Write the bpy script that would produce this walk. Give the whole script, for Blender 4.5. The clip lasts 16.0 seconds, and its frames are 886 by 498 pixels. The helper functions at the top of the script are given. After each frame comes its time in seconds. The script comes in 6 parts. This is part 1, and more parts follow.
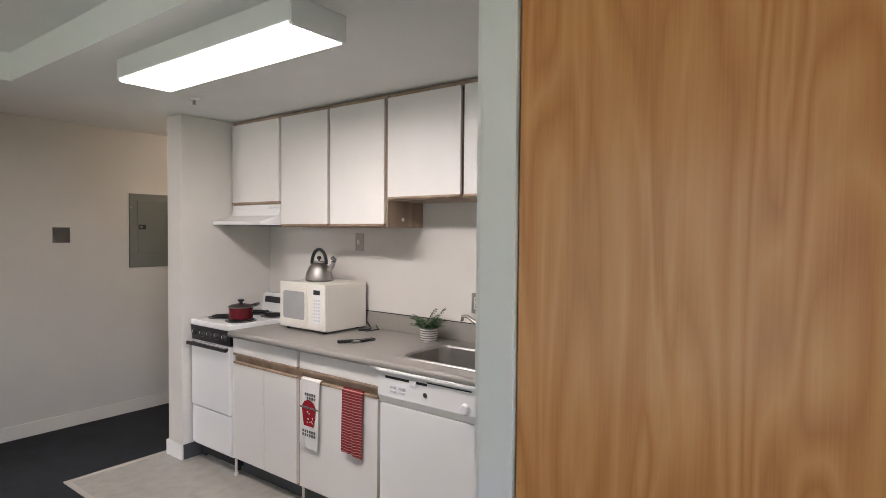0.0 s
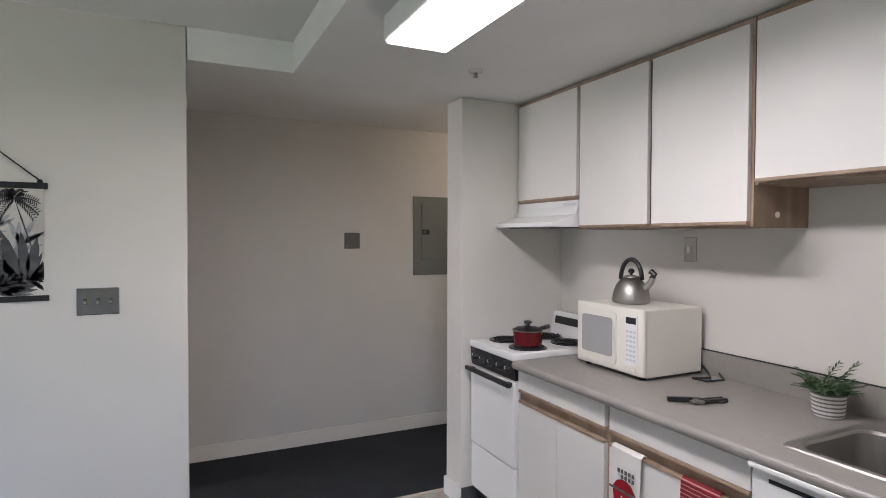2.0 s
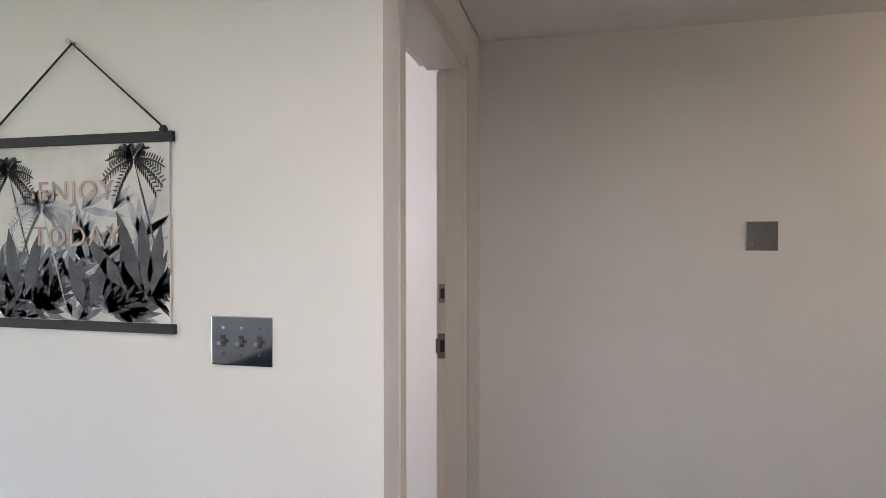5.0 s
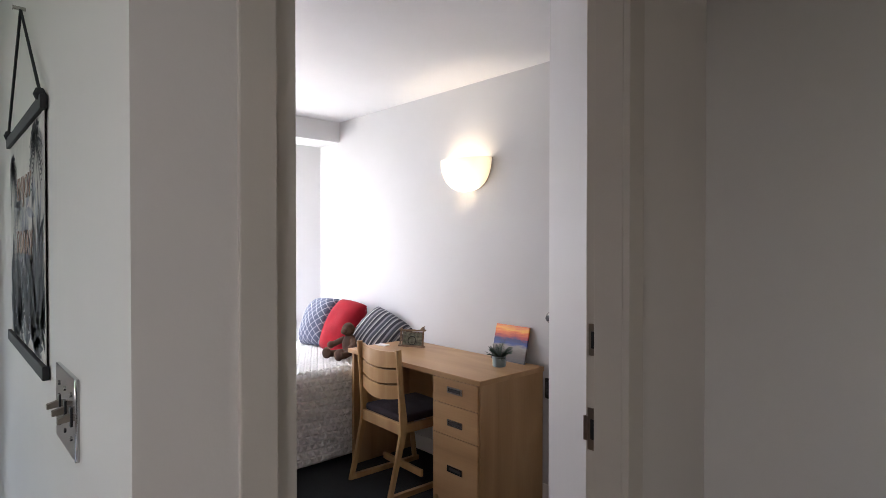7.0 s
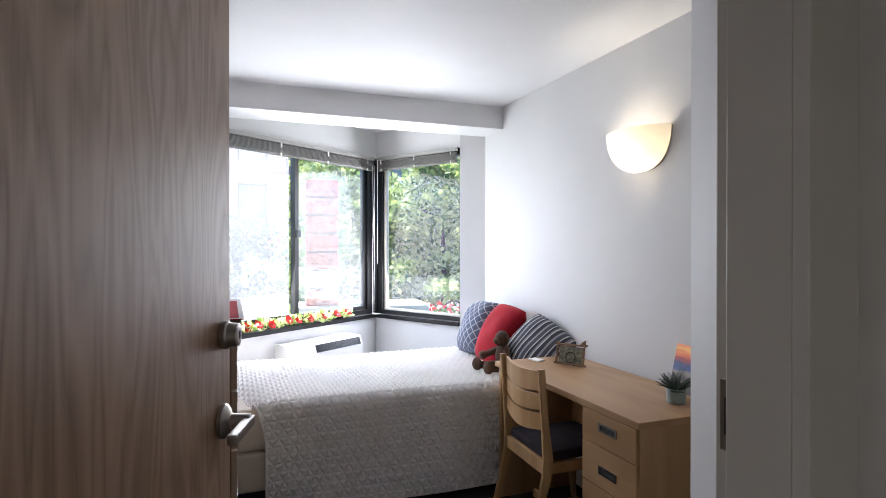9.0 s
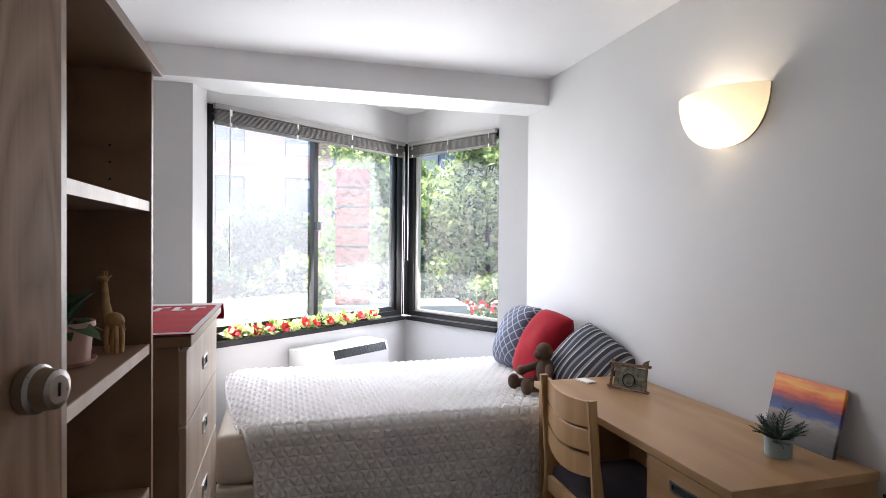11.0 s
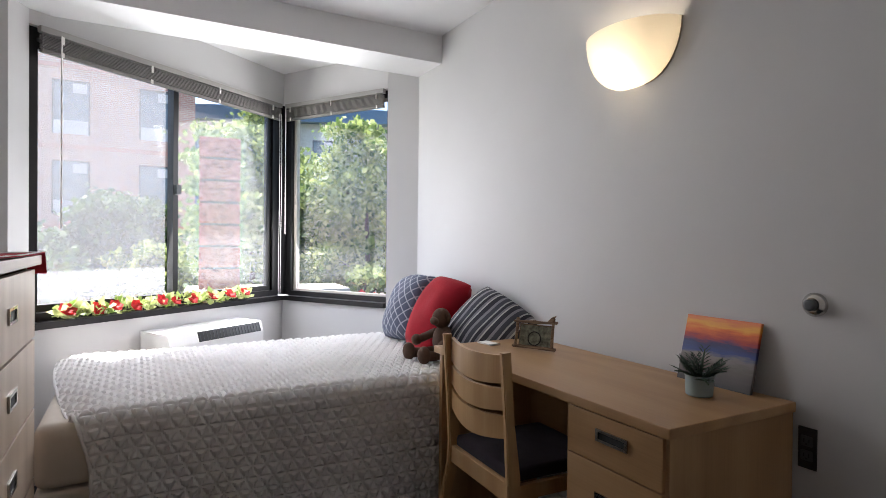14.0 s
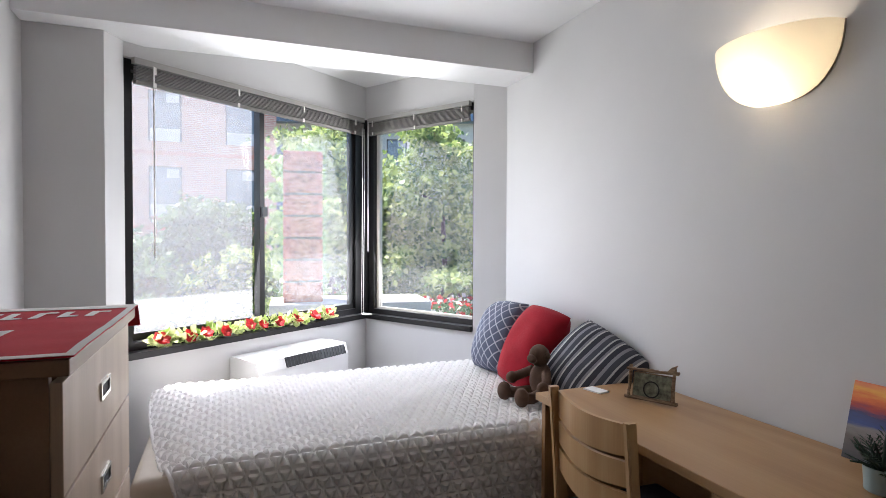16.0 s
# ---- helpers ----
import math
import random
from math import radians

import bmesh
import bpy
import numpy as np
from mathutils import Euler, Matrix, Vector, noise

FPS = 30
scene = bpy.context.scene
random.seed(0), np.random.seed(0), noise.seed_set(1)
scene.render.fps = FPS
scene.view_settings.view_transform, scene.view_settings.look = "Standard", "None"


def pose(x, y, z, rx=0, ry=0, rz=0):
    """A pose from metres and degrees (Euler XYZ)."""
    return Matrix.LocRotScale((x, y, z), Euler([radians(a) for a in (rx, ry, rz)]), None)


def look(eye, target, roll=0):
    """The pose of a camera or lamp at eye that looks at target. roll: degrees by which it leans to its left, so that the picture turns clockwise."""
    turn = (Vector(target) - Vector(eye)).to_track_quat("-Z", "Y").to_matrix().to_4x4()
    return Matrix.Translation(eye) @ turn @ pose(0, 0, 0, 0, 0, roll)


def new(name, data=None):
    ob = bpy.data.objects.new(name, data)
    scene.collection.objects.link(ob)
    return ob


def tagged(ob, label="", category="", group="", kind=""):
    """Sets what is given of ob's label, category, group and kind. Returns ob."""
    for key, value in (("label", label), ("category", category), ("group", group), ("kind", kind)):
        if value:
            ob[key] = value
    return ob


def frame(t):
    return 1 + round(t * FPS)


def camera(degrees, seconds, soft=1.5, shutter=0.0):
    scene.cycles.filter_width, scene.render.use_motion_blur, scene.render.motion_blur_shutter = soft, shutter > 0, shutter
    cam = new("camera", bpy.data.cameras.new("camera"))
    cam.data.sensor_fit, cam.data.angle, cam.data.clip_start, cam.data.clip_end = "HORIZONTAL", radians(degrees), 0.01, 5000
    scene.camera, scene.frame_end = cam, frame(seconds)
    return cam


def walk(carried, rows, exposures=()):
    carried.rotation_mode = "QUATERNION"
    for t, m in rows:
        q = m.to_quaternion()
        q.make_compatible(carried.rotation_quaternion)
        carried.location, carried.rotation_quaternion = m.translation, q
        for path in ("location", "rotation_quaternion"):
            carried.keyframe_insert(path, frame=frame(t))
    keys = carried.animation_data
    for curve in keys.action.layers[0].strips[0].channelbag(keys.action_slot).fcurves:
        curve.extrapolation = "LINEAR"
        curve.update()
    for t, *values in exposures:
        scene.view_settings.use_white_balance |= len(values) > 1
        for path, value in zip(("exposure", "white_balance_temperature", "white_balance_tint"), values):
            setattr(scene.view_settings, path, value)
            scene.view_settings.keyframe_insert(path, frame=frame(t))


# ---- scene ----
# ---------------------------------------------------------------- camera
cam = camera(76.4, 16.0, 0.75)
PATH = [
    (0, (0.202, 0.459, 1.52), (1.803, 1.657, 1.458), 0.5),
    (0.5, (0.349, 0.662, 1.506), (1.763, 2.075, 1.457), 0.2),
    (1, (0.442, 0.867, 1.498), (1.626, 2.478, 1.445), 0.3),
    (1.5, (0.526, 1.058, 1.487), (1.558, 2.771, 1.44), 0.2),
    (2, (0.682, 1.26, 1.505), (1.546, 3.063, 1.459), 0.2),
    (2.5, (0.791, 1.503, 1.495), (1.436, 3.396, 1.448), 0.2),
    (3, (0.858, 1.806, 1.478), (1.415, 3.727, 1.431), 0.1),
    (3.5, (0.953, 2.086, 1.471), (1.432, 4.027, 1.416), 0.1),
    (4, (1.014, 2.348, 1.468), (1.189, 4.339, 1.414), 0.1),
    (4.2, (1.025, 2.442, 1.467), (1.09, 4.44, 1.409), 0.1),
    (6.3, (1.313, 3.509, 1.47), (0.165, 5.147, 1.446), 0.0),
    (6.5, (1.328, 3.61, 1.471), (0.108, 5.194, 1.443), 0.0),
    (7, (1.353, 3.832, 1.468), (-0.125, 5.179, 1.444), 0.0),
    (7.5, (1.26, 4.05, 1.449), (-0.358, 5.225, 1.434), 0.0),
    (8, (1.209, 4.231, 1.44), (-0.466, 5.324, 1.425), 0.2),
    (8.5, (1.175, 4.371, 1.432), (-0.61, 5.272, 1.419), 0.1),
    (9, (1.077, 4.457, 1.421), (-0.793, 5.166, 1.411), 0.0),
    (9.2, (1.03, 4.507, 1.417), (-0.853, 5.18, 1.41), 0.0),
    (11.3, (0.526, 4.775, 1.417), (-1.403, 5.303, 1.396), 0.3),
    (11.5, (0.478, 4.807, 1.407), (-1.454, 5.324, 1.39), 0.2),
    (12, (0.361, 4.871, 1.393), (-1.572, 5.383, 1.37), 0.4),
    (12.5, (0.305, 4.892, 1.369), (-1.63, 5.398, 1.35), 0.3),
    (13, (0.252, 4.842, 1.297), (-1.639, 5.493, 1.276), 0.4),
    (13.5, (0.234, 4.789, 1.223), (-1.547, 5.697, 1.199), 0.6),
    (14, (0.307, 4.758, 1.204), (-1.451, 5.711, 1.183), 0.6),
    (14.5, (0.353, 4.74, 1.215), (-1.401, 5.699, 1.178), 0.9),
    (15, (0.296, 4.724, 1.288), (-1.466, 5.67, 1.251), 0.3),
    (15.5, (0.198, 4.699, 1.341), (-1.605, 5.562, 1.298), 0.1),
    (16, (0.081, 4.749, 1.369), (-1.784, 5.471, 1.326), 0.2),
]
EXPOSURES = [
    (0, 3.58, 6700, 19), (1, 3.4, 6350, 19), (2.5, 3.4, 6300, 20), (3, 3.58, 6300, 20), (3.5, 3.78, 6350, 20), (4.2, 3.92, 6400, 21), (6.3, 3.75, 6450, 20), (7, 3.05, 6200, 18), (7.5, 2.7, 6000, 15),
    (8, 2.75, 5850, 13), (9.2, 2.68, 5850, 14), (11.5, 2.5, 6150, 15), (12.5, 2.2, 6100, 14), (14, 2.12, 6250, 15), (15, 2.25, 6300, 15), (15.5, 2.25, 6200, 15), (16, 2.22, 6150, 15)]
walk(cam, [(t, look(eye, aim, roll)) for t, eye, aim, roll in PATH], EXPOSURES)

# ---------------------------------------------------------------- light
SUN_EL, SUN_AZ = radians(69), math.atan2(-0.80, -0.60)      # heading from +Y towards +X
world = bpy.data.worlds.new("sky")
scene.world = world
world.use_nodes = True
wn = world.node_tree.nodes
sky = wn.new("ShaderNodeTexSky")
sky.sky_type, sky.sun_disc = "NISHITA", False
sky.sun_elevation, sky.sun_rotation = SUN_EL, SUN_AZ
wn["Background"].inputs["Strength"].default_value = 0.1
world.node_tree.links.new(sky.outputs["Color"], wn["Background"].inputs["Color"])


def lamp(name, kind, power, m, colour=(1, 1, 1), **more):
    data = bpy.data.lights.new(name, kind)
    data.energy, data.color = power, colour
    for key, value in more.items():
        if key == "size":
            data.size = value
        elif key == "size_y":
            data.shape, data.size_y = "RECTANGLE", value
        elif key == "radius":
            data.shadow_soft_size = value
        elif key == "angle":
            data.angle = value
    ob = new(name, data)
    ob.matrix_world = m
    return ob


sun_way = Vector((math.sin(SUN_AZ) * math.cos(SUN_EL), math.cos(SUN_AZ) * math.cos(SUN_EL), math.sin(SUN_EL)))
lamp("sun", "SUN", 5.0, look(sun_way * 50, (0, 0, 0)), (1, 0.95, 0.88), angle=radians(0.5))
# daylight standing in the window openings
lamp("window_daylight", "AREA", 5.7, look((-3.545, 5.02, 1.5), (-3.545 + 0.81, 5.02 + 0.585, 1.22)), (1, 0.985, 0.965), size=1.6, size_y=1.3)
lamp("window_daylight", "AREA", 5.2, look((-3.63, 5.965, 1.5), (-3.63 + 0.507, 5.965 - 0.862, 1.22)), (1, 0.985, 0.965), size=0.85, size_y=1.3)
lamp("living_room_daylight", "AREA", 1.1, look((-2.72, 1.7, 1.25), (0, 1.7, 1.25)), (0.82, 0.89, 1), size=2.3, size_y=1.75)
lamp("living_room_daylight", "AREA", 0.5, look((-1.15, -2.62, 1.67), (-1.15, 0, 1.67)), (0.82, 0.89, 1), size=2.7, size_y=0.9)
# lamps of the place
lamp("kitchen_tube", "AREA", 1.8, look((1.475, 2.53, 2.166), (1.475, 2.53, 0)), (1, 0.98, 0.95), size=0.2, size_y=1.1)
lamp("hall_bulb", "POINT", 0.46, pose(3.05, 4.64, 2.1), (1, 0.83, 0.62), radius=0.08)
lamp("sconce_bulb", "POINT", 0.6, pose(-1.225, 6.325, 1.85), (1, 0.86, 0.64), radius=0.025)

# ---------------------------------------------------------------- materials
def node_mat(name):
    m = bpy.data.materials.new(name)
    m.use_nodes = True
    return m, m.node_tree.nodes, m.node_tree.links, m.node_tree.nodes["Principled BSDF"]


def coords(n, l, scale=(1, 1, 1), rot=(0, 0, 0)):
    c, mp = n.new("ShaderNodeTexCoord"), n.new("ShaderNodeMapping")
    mp.inputs["Scale"].default_value, mp.inputs["Rotation"].default_value = scale, rot
    l.new(c.outputs["Object"], mp.inputs["Vector"])
    return mp.outputs["Vector"]


def noise_tex(n, l, vec, scale, detail=4, rough=0.55):
    t = n.new("ShaderNodeTexNoise")
    t.inputs["Scale"].default_value, t.inputs["Detail"].default_value, t.inputs["Roughness"].default_value = scale, detail, rough
    l.new(vec, t.inputs["Vector"])
    return t.outputs["Fac"]


def ramp(n, l, fac, stops):
    r = n.new("ShaderNodeValToRGB")
    e = r.color_ramp.elements
    while len(e) < len(stops):
        e.new(0.5)
    for el, (p, c) in zip(e, stops):
        el.position, el.color = p, (*c, 1)
    l.new(fac, r.inputs["Fac"])
    return r.outputs["Color"]


def bump(n, l, b, height, strength, distance=0.002):
    k = n.new("ShaderNodeBump")
    k.inputs["Strength"].default_value, k.inputs["Distance"].default_value = strength, distance
    l.new(height, k.inputs["Height"])
    l.new(k.outputs["Normal"], b.inputs["Normal"])


def paint(name, c, rough=0.55, var=0.05, grain=220, bumpy=0.15, metal=0.0, big=2.2, sheen=0.5):
    """Paint, plastic or enamel: faint cloudy variation and a fine relief."""
    m, n, l, b = node_mat(name)
    v = coords(n, l)
    f = noise_tex(n, l, v, big, 5)
    l.new(ramp(n, l, f, [(0.3, tuple(x * (1 - var) for x in c)), (0.7, tuple(min(1, x * (1 + var * 0.6)) for x in c))]), b.inputs["Base Color"])
    b.inputs["Roughness"].default_value, b.inputs["Metallic"].default_value = rough, metal
    b.inputs["Specular IOR Level"].default_value = sheen
    if bumpy:
        bump(n, l, b, noise_tex(n, l, v, grain, 3), bumpy, 0.0008)
    return m


def wood(name, dark, mid, light, axis=2, rough=0.42, scale=1.0, cathedral=0.5):
    """Veneer: arched growth figure stretched along one axis, with fine pores."""
    m, n, l, b = node_mat(name)
    s = [3.2 * scale] * 3
    s[axis] = 0.42 * scale
    v = coords(n, l, s)
    f1 = n.new("ShaderNodeTexNoise")
    f1.inputs["Scale"].default_value, f1.inputs["Detail"].default_value, f1.inputs["Distortion"].default_value = 1.3, 2.0, 0.6 * cathedral
    l.new(v, f1.inputs["Vector"])
    # contour lines of the broad noise give nested arches
    k, fr = n.new("ShaderNodeMath"), n.new("ShaderNodeMath")
    k.operation, fr.operation = "MULTIPLY", "PINGPONG"
    k.inputs[1].default_value, fr.inputs[1].default_value = 9.0 + 9.0 * cathedral, 1.0
    l.new(f1.outputs["Fac"], k.inputs[0])
    l.new(k.outputs[0], fr.inputs[0])
    fine = [170.0] * 3
    fine[axis] = 4.0
    f2 = noise_tex(n, l, coords(n, l, fine), 1.0, 4, 0.7)
    mix, mix2 = n.new("ShaderNodeMix"), n.new("ShaderNodeMix")
    mix.data_type = mix2.data_type = "FLOAT"
    mix.inputs["Factor"].default_value = 0.55
    l.new(fr.outputs[0], mix.inputs["A"])
    l.new(f2, mix.inputs["B"])
    mix2.inputs["Factor"].default_value = 0.3
    l.new(mix.outputs["Result"], mix2.inputs["A"])
    l.new(noise_tex(n, l, coords(n, l), 1.5, 3), mix2.inputs["B"])
    l.new(ramp(n, l, mix2.outputs["Result"], [(0.25, dark), (0.5, mid), (0.74, light)]), b.inputs["Base Color"])
    b.inputs["Roughness"].default_value = rough
    bump(n, l, b, f2, 0.1, 0.0005)
    return m


def metal(name, c, rough=0.3, brushed=None):
    m, n, l, b = node_mat(name)
    b.inputs["Base Color"].default_value = (*c, 1)
    b.inputs["Metallic"].default_value = 1
    v = coords(n, l, brushed or (60, 60, 60))
    f = noise_tex(n, l, v, 3, 4)
    mr = n.new("ShaderNodeMapRange")
    mr.inputs["To Min"].default_value, mr.inputs["To Max"].default_value = rough * 0.7, min(1, rough * 1.4)
    l.new(f, mr.inputs["Value"])
    l.new(mr.outputs["Result"], b.inputs["Roughness"])
    return m


def emitter(name, c, strength):
    m, n, l, b = node_mat(name)
    b.inputs["Base Color"].default_value = (*c, 1)
    b.inputs["Emission Color"].default_value, b.inputs["Emission Strength"].default_value = (*c, 1), strength
    b.inputs["Roughness"].default_value = 0.4
    return m


def glass(name, tint=(1, 1, 1), rough=0.0, haze=0.0):
    """Thin clear glass: see-through, with gloss that grows at a slant and, if set, a pale film that hazes the view."""
    m, n, l, b = node_mat(name)
    tr, gl, mx, lw = n.new("ShaderNodeBsdfTransparent"), n.new("ShaderNodeBsdfGlossy"), n.new("ShaderNodeMixShader"), n.new("ShaderNodeLayerWeight")
    tr.inputs["Color"].default_value = (*tint, 1)
    gl.inputs["Roughness"].default_value = rough
    p, s = n.new("ShaderNodeMath"), n.new("ShaderNodeMath")
    p.operation, s.operation = "POWER", "MULTIPLY_ADD"
    p.inputs[1].default_value, s.inputs[1].default_value, s.inputs[2].default_value = 4.0, 0.5, 0.025
    l.new(lw.outputs["Facing"], p.inputs[0])
    l.new(p.outputs[0], s.inputs[0])
    l.new(s.outputs[0], mx.inputs["Fac"])
    clear = tr.outputs["BSDF"]
    if haze:
        tl, film = n.new("ShaderNodeBsdfTranslucent"), n.new("ShaderNodeMixShader")
        tl.inputs["Color"].default_value = (0.84, 0.87, 0.9, 1)
        mr = n.new("ShaderNodeMapRange")
        mr.inputs["From Min"].default_value, mr.inputs["From Max"].default_value = 0.3, 0.7
        mr.inputs["To Min"].default_value, mr.inputs["To Max"].default_value = haze * 0.6, haze * 1.4
        l.new(noise_tex(n, l, coords(n, l), 2.5, 5), mr.inputs["Value"])
        l.new(mr.outputs["Result"], film.inputs["Fac"])
        l.new(clear, film.inputs[1])
        l.new(tl.outputs["BSDF"], film.inputs[2])
        clear = film.outputs["Shader"]
    l.new(clear, mx.inputs[1])
    l.new(gl.outputs["BSDF"], mx.inputs[2])
    l.new(mx.outputs["Shader"], n["Material Output"].inputs["Surface"])
    return m


def screen_mesh(name, cover):
    """Fine woven insect screen: part see-through, part pale threads that haze the view."""
    m, n, l, b = node_mat(name)
    b.inputs["Base Color"].default_value, b.inputs["Roughness"].default_value = (0.75, 0.75, 0.78, 1), 0.9
    tl = n.new("ShaderNodeBsdfTranslucent")
    tl.inputs["Color"].default_value = (0.8, 0.8, 0.84, 1)
    half = n.new("ShaderNodeMixShader")
    half.inputs["Fac"].default_value = 0.7
    l.new(b.outputs["BSDF"], half.inputs[1])
    l.new(tl.outputs["BSDF"], half.inputs[2])
    tr, mx = n.new("ShaderNodeBsdfTransparent"), n.new("ShaderNodeMixShader")
    f = noise_tex(n, l, coords(n, l), 1.6, 5)
    mr = n.new("ShaderNodeMapRange")
    mr.inputs["To Min"].default_value, mr.inputs["To Max"].default_value = cover * 0.75, cover * 1.25
    l.new(f, mr.inputs["Value"])
    l.new(mr.outputs["Result"], mx.inputs["Fac"])
    l.new(tr.outputs["BSDF"], mx.inputs[1])
    l.new(half.outputs["Shader"], mx.inputs[2])
    l.new(mx.outputs["Shader"], n["Material Output"].inputs["Surface"])
    return m


def cloth(name, c, c2=None, rough=0.95, weave=700, var=0.12, strength=0.5):
    m, n, l, b = node_mat(name)
    v = coords(n, l)
    l.new(ramp(n, l, noise_tex(n, l, v, 9, 5), [(0.3, tuple(x * (1 - var) for x in c)), (0.7, c2 or tuple(min(1, x * (1 + var)) for x in c))]), b.inputs["Base Color"])
    b.inputs["Roughness"].default_value = rough
    b.inputs["Sheen Weight"].default_value = 0.03
    b.inputs["Specular IOR Level"].default_value = 0.2
    bump(n, l, b, noise_tex(n, l, v, weave, 2), strength, 0.0012)
    return m


def stripes(name, stops, scale, axis=0, rough=0.9, rot=(0, 0, 0)):
    """Woven stripes across one axis: (position, colour) stops over one repeat."""
    m, n, l, b = node_mat(name)
    v = coords(n, l, (scale,) * 3, rot)
    sep, fr = n.new("ShaderNodeSeparateXYZ"), n.new("ShaderNodeMath")
    fr.operation = "FRACT"
    l.new(v, sep.inputs["Vector"])
    l.new(sep.outputs[axis], fr.inputs[0])
    out = ramp(n, l, fr.outputs[0], stops)
    b.inputs["Roughness"].default_value = rough
    l.new(out, b.inputs["Base Color"])
    for nd in n:
        if nd.bl_idname == "ShaderNodeValToRGB":
            nd.color_ramp.interpolation = "CONSTANT"
    bump(n, l, b, noise_tex(n, l, coords(n, l), 600, 2), 0.4, 0.001)
    return m


def lattice(name, base, line, scale):
    """Printed lattice of rounded diamonds."""
    m, n, l, b = node_mat(name)
    v = coords(n, l, (scale,) * 3, (0, 0, radians(45)))
    sep = n.new("ShaderNodeSeparateXYZ")
    l.new(v, sep.inputs["Vector"])
    s = []
    for i in (0, 1):
        p, q = n.new("ShaderNodeMath"), n.new("ShaderNodeMath")
        p.operation, q.operation = "FRACT", "SUBTRACT"
        l.new(sep.outputs[i], p.inputs[0])
        l.new(p.outputs[0], q.inputs[0])
        q.inputs[1].default_value = 0.5
        a = n.new("ShaderNodeMath")
        a.operation = "ABSOLUTE"
        l.new(q.outputs[0], a.inputs[0])
        s.append(a.outputs[0])
    mxx = n.new("ShaderNodeMath")
    mxx.operation = "MAXIMUM"
    l.new(s[0], mxx.inputs[0])
    l.new(s[1], mxx.inputs[1])
    l.new(ramp(n, l, mxx.outputs[0], [(0.0, base), (0.42, base), (0.45, line), (1.0, line)]), b.inputs["Base Color"])
    b.inputs["Roughness"].default_value = 0.95
    bump(n, l, b, noise_tex(n, l, coords(n, l), 600, 2), 0.4, 0.001)
    return m


def carpet_mat(name, c):
    m, n, l, b = node_mat(name)
    v = coords(n, l)
    mix = n.new("ShaderNodeMix")
    mix.data_type = "FLOAT"
    l.new(noise_tex(n, l, v, 260, 3, 0.8), mix.inputs["A"])
    l.new(noise_tex(n, l, v, 5, 4), mix.inputs["B"])
    mix.inputs["Factor"].default_value = 0.35
    l.new(ramp(n, l, mix.outputs["Result"], [(0.32, tuple(x * 0.45 for x in c)), (0.5, c), (0.68, tuple(x * 1.9 for x in c))]), b.inputs["Base Color"])
    b.inputs["Roughness"].default_value = 1.0
    bump(n, l, b, noise_tex(n, l, v, 300, 3, 0.8), 0.9, 0.006)
    return m


def brick_mat(name, a, b2, mortar, scale):
    m, n, l, b = node_mat(name)
    t = n.new("ShaderNodeTexBrick")
    l.new(coords(n, l, (1, 1, 1), (radians(90), 0, 0)), t.inputs["Vector"])
    t.inputs["Color1"].default_value, t.inputs["Color2"].default_value, t.inputs["Mortar"].default_value = (*a, 1), (*b2, 1), (*mortar, 1)
    t.inputs["Scale"].default_value = scale
    t.inputs["Mortar Size"].default_value = 0.012
    t.inputs["Brick Width"].default_value, t.inputs["Row Height"].default_value = 0.22, 0.075
    l.new(t.outputs["Color"], b.inputs["Base Color"])
    b.inputs["Roughness"].default_value = 0.95
    bump(n, l, b, t.outputs["Fac"], -0.4, 0.01)
    return m


def rough_brick(name):
    """Split-face brick: coarse pits and dark flecks."""
    m, n, l, b = node_mat(name)
    v = coords(n, l, (1, 1, 1.6))
    f = noise_tex(n, l, v, 19, 6, 0.8)
    l.new(ramp(n, l, f, [(0.38, (0.13, 0.032, 0.022)), (0.48, (0.36, 0.105, 0.062)), (0.64, (0.50, 0.20, 0.13))]), b.inputs["Base Color"])
    b.inputs["Roughness"].default_value = 0.95
    bump(n, l, b, f, 1.0, 0.03)
    return m


def leaf_mat(name, a, c):
    m, n, l, b = node_mat(name)
    g = n.new("ShaderNodeNewGeometry")
    col = ramp(n, l, g.outputs["Random Per Island"], [(0.0, a), (1.0, c)])
    l.new(col, b.inputs["Base Color"])
    b.inputs["Roughness"].default_value = 0.6
    tl, mx = n.new("ShaderNodeBsdfTranslucent"), n.new("ShaderNodeMixShader")
    l.new(col, tl.inputs["Color"])
    mx.inputs["Fac"].default_value = 0.4
    l.new(b.outputs["BSDF"], mx.inputs[1])
    l.new(tl.outputs["BSDF"], mx.inputs[2])
    l.new(mx.outputs["Shader"], n["Material Output"].inputs["Surface"])
    return m


def shade_mat(name):
    """Frosted white glass of a lamp shade, lit from within."""
    m, n, l, b = node_mat(name)
    b.inputs["Base Color"].default_value, b.inputs["Roughness"].default_value = (0.9, 0.86, 0.78, 1), 0.45
    tl, mx = n.new("ShaderNodeBsdfTranslucent"), n.new("ShaderNodeMixShader")
    tl.inputs["Color"].default_value = (0.95, 0.91, 0.82, 1)
    mx.inputs["Fac"].default_value = 0.5
    l.new(b.outputs["BSDF"], mx.inputs[1])
    l.new(tl.outputs["BSDF"], mx.inputs[2])
    l.new(mx.outputs["Shader"], n["Material Output"].inputs["Surface"])
    return m


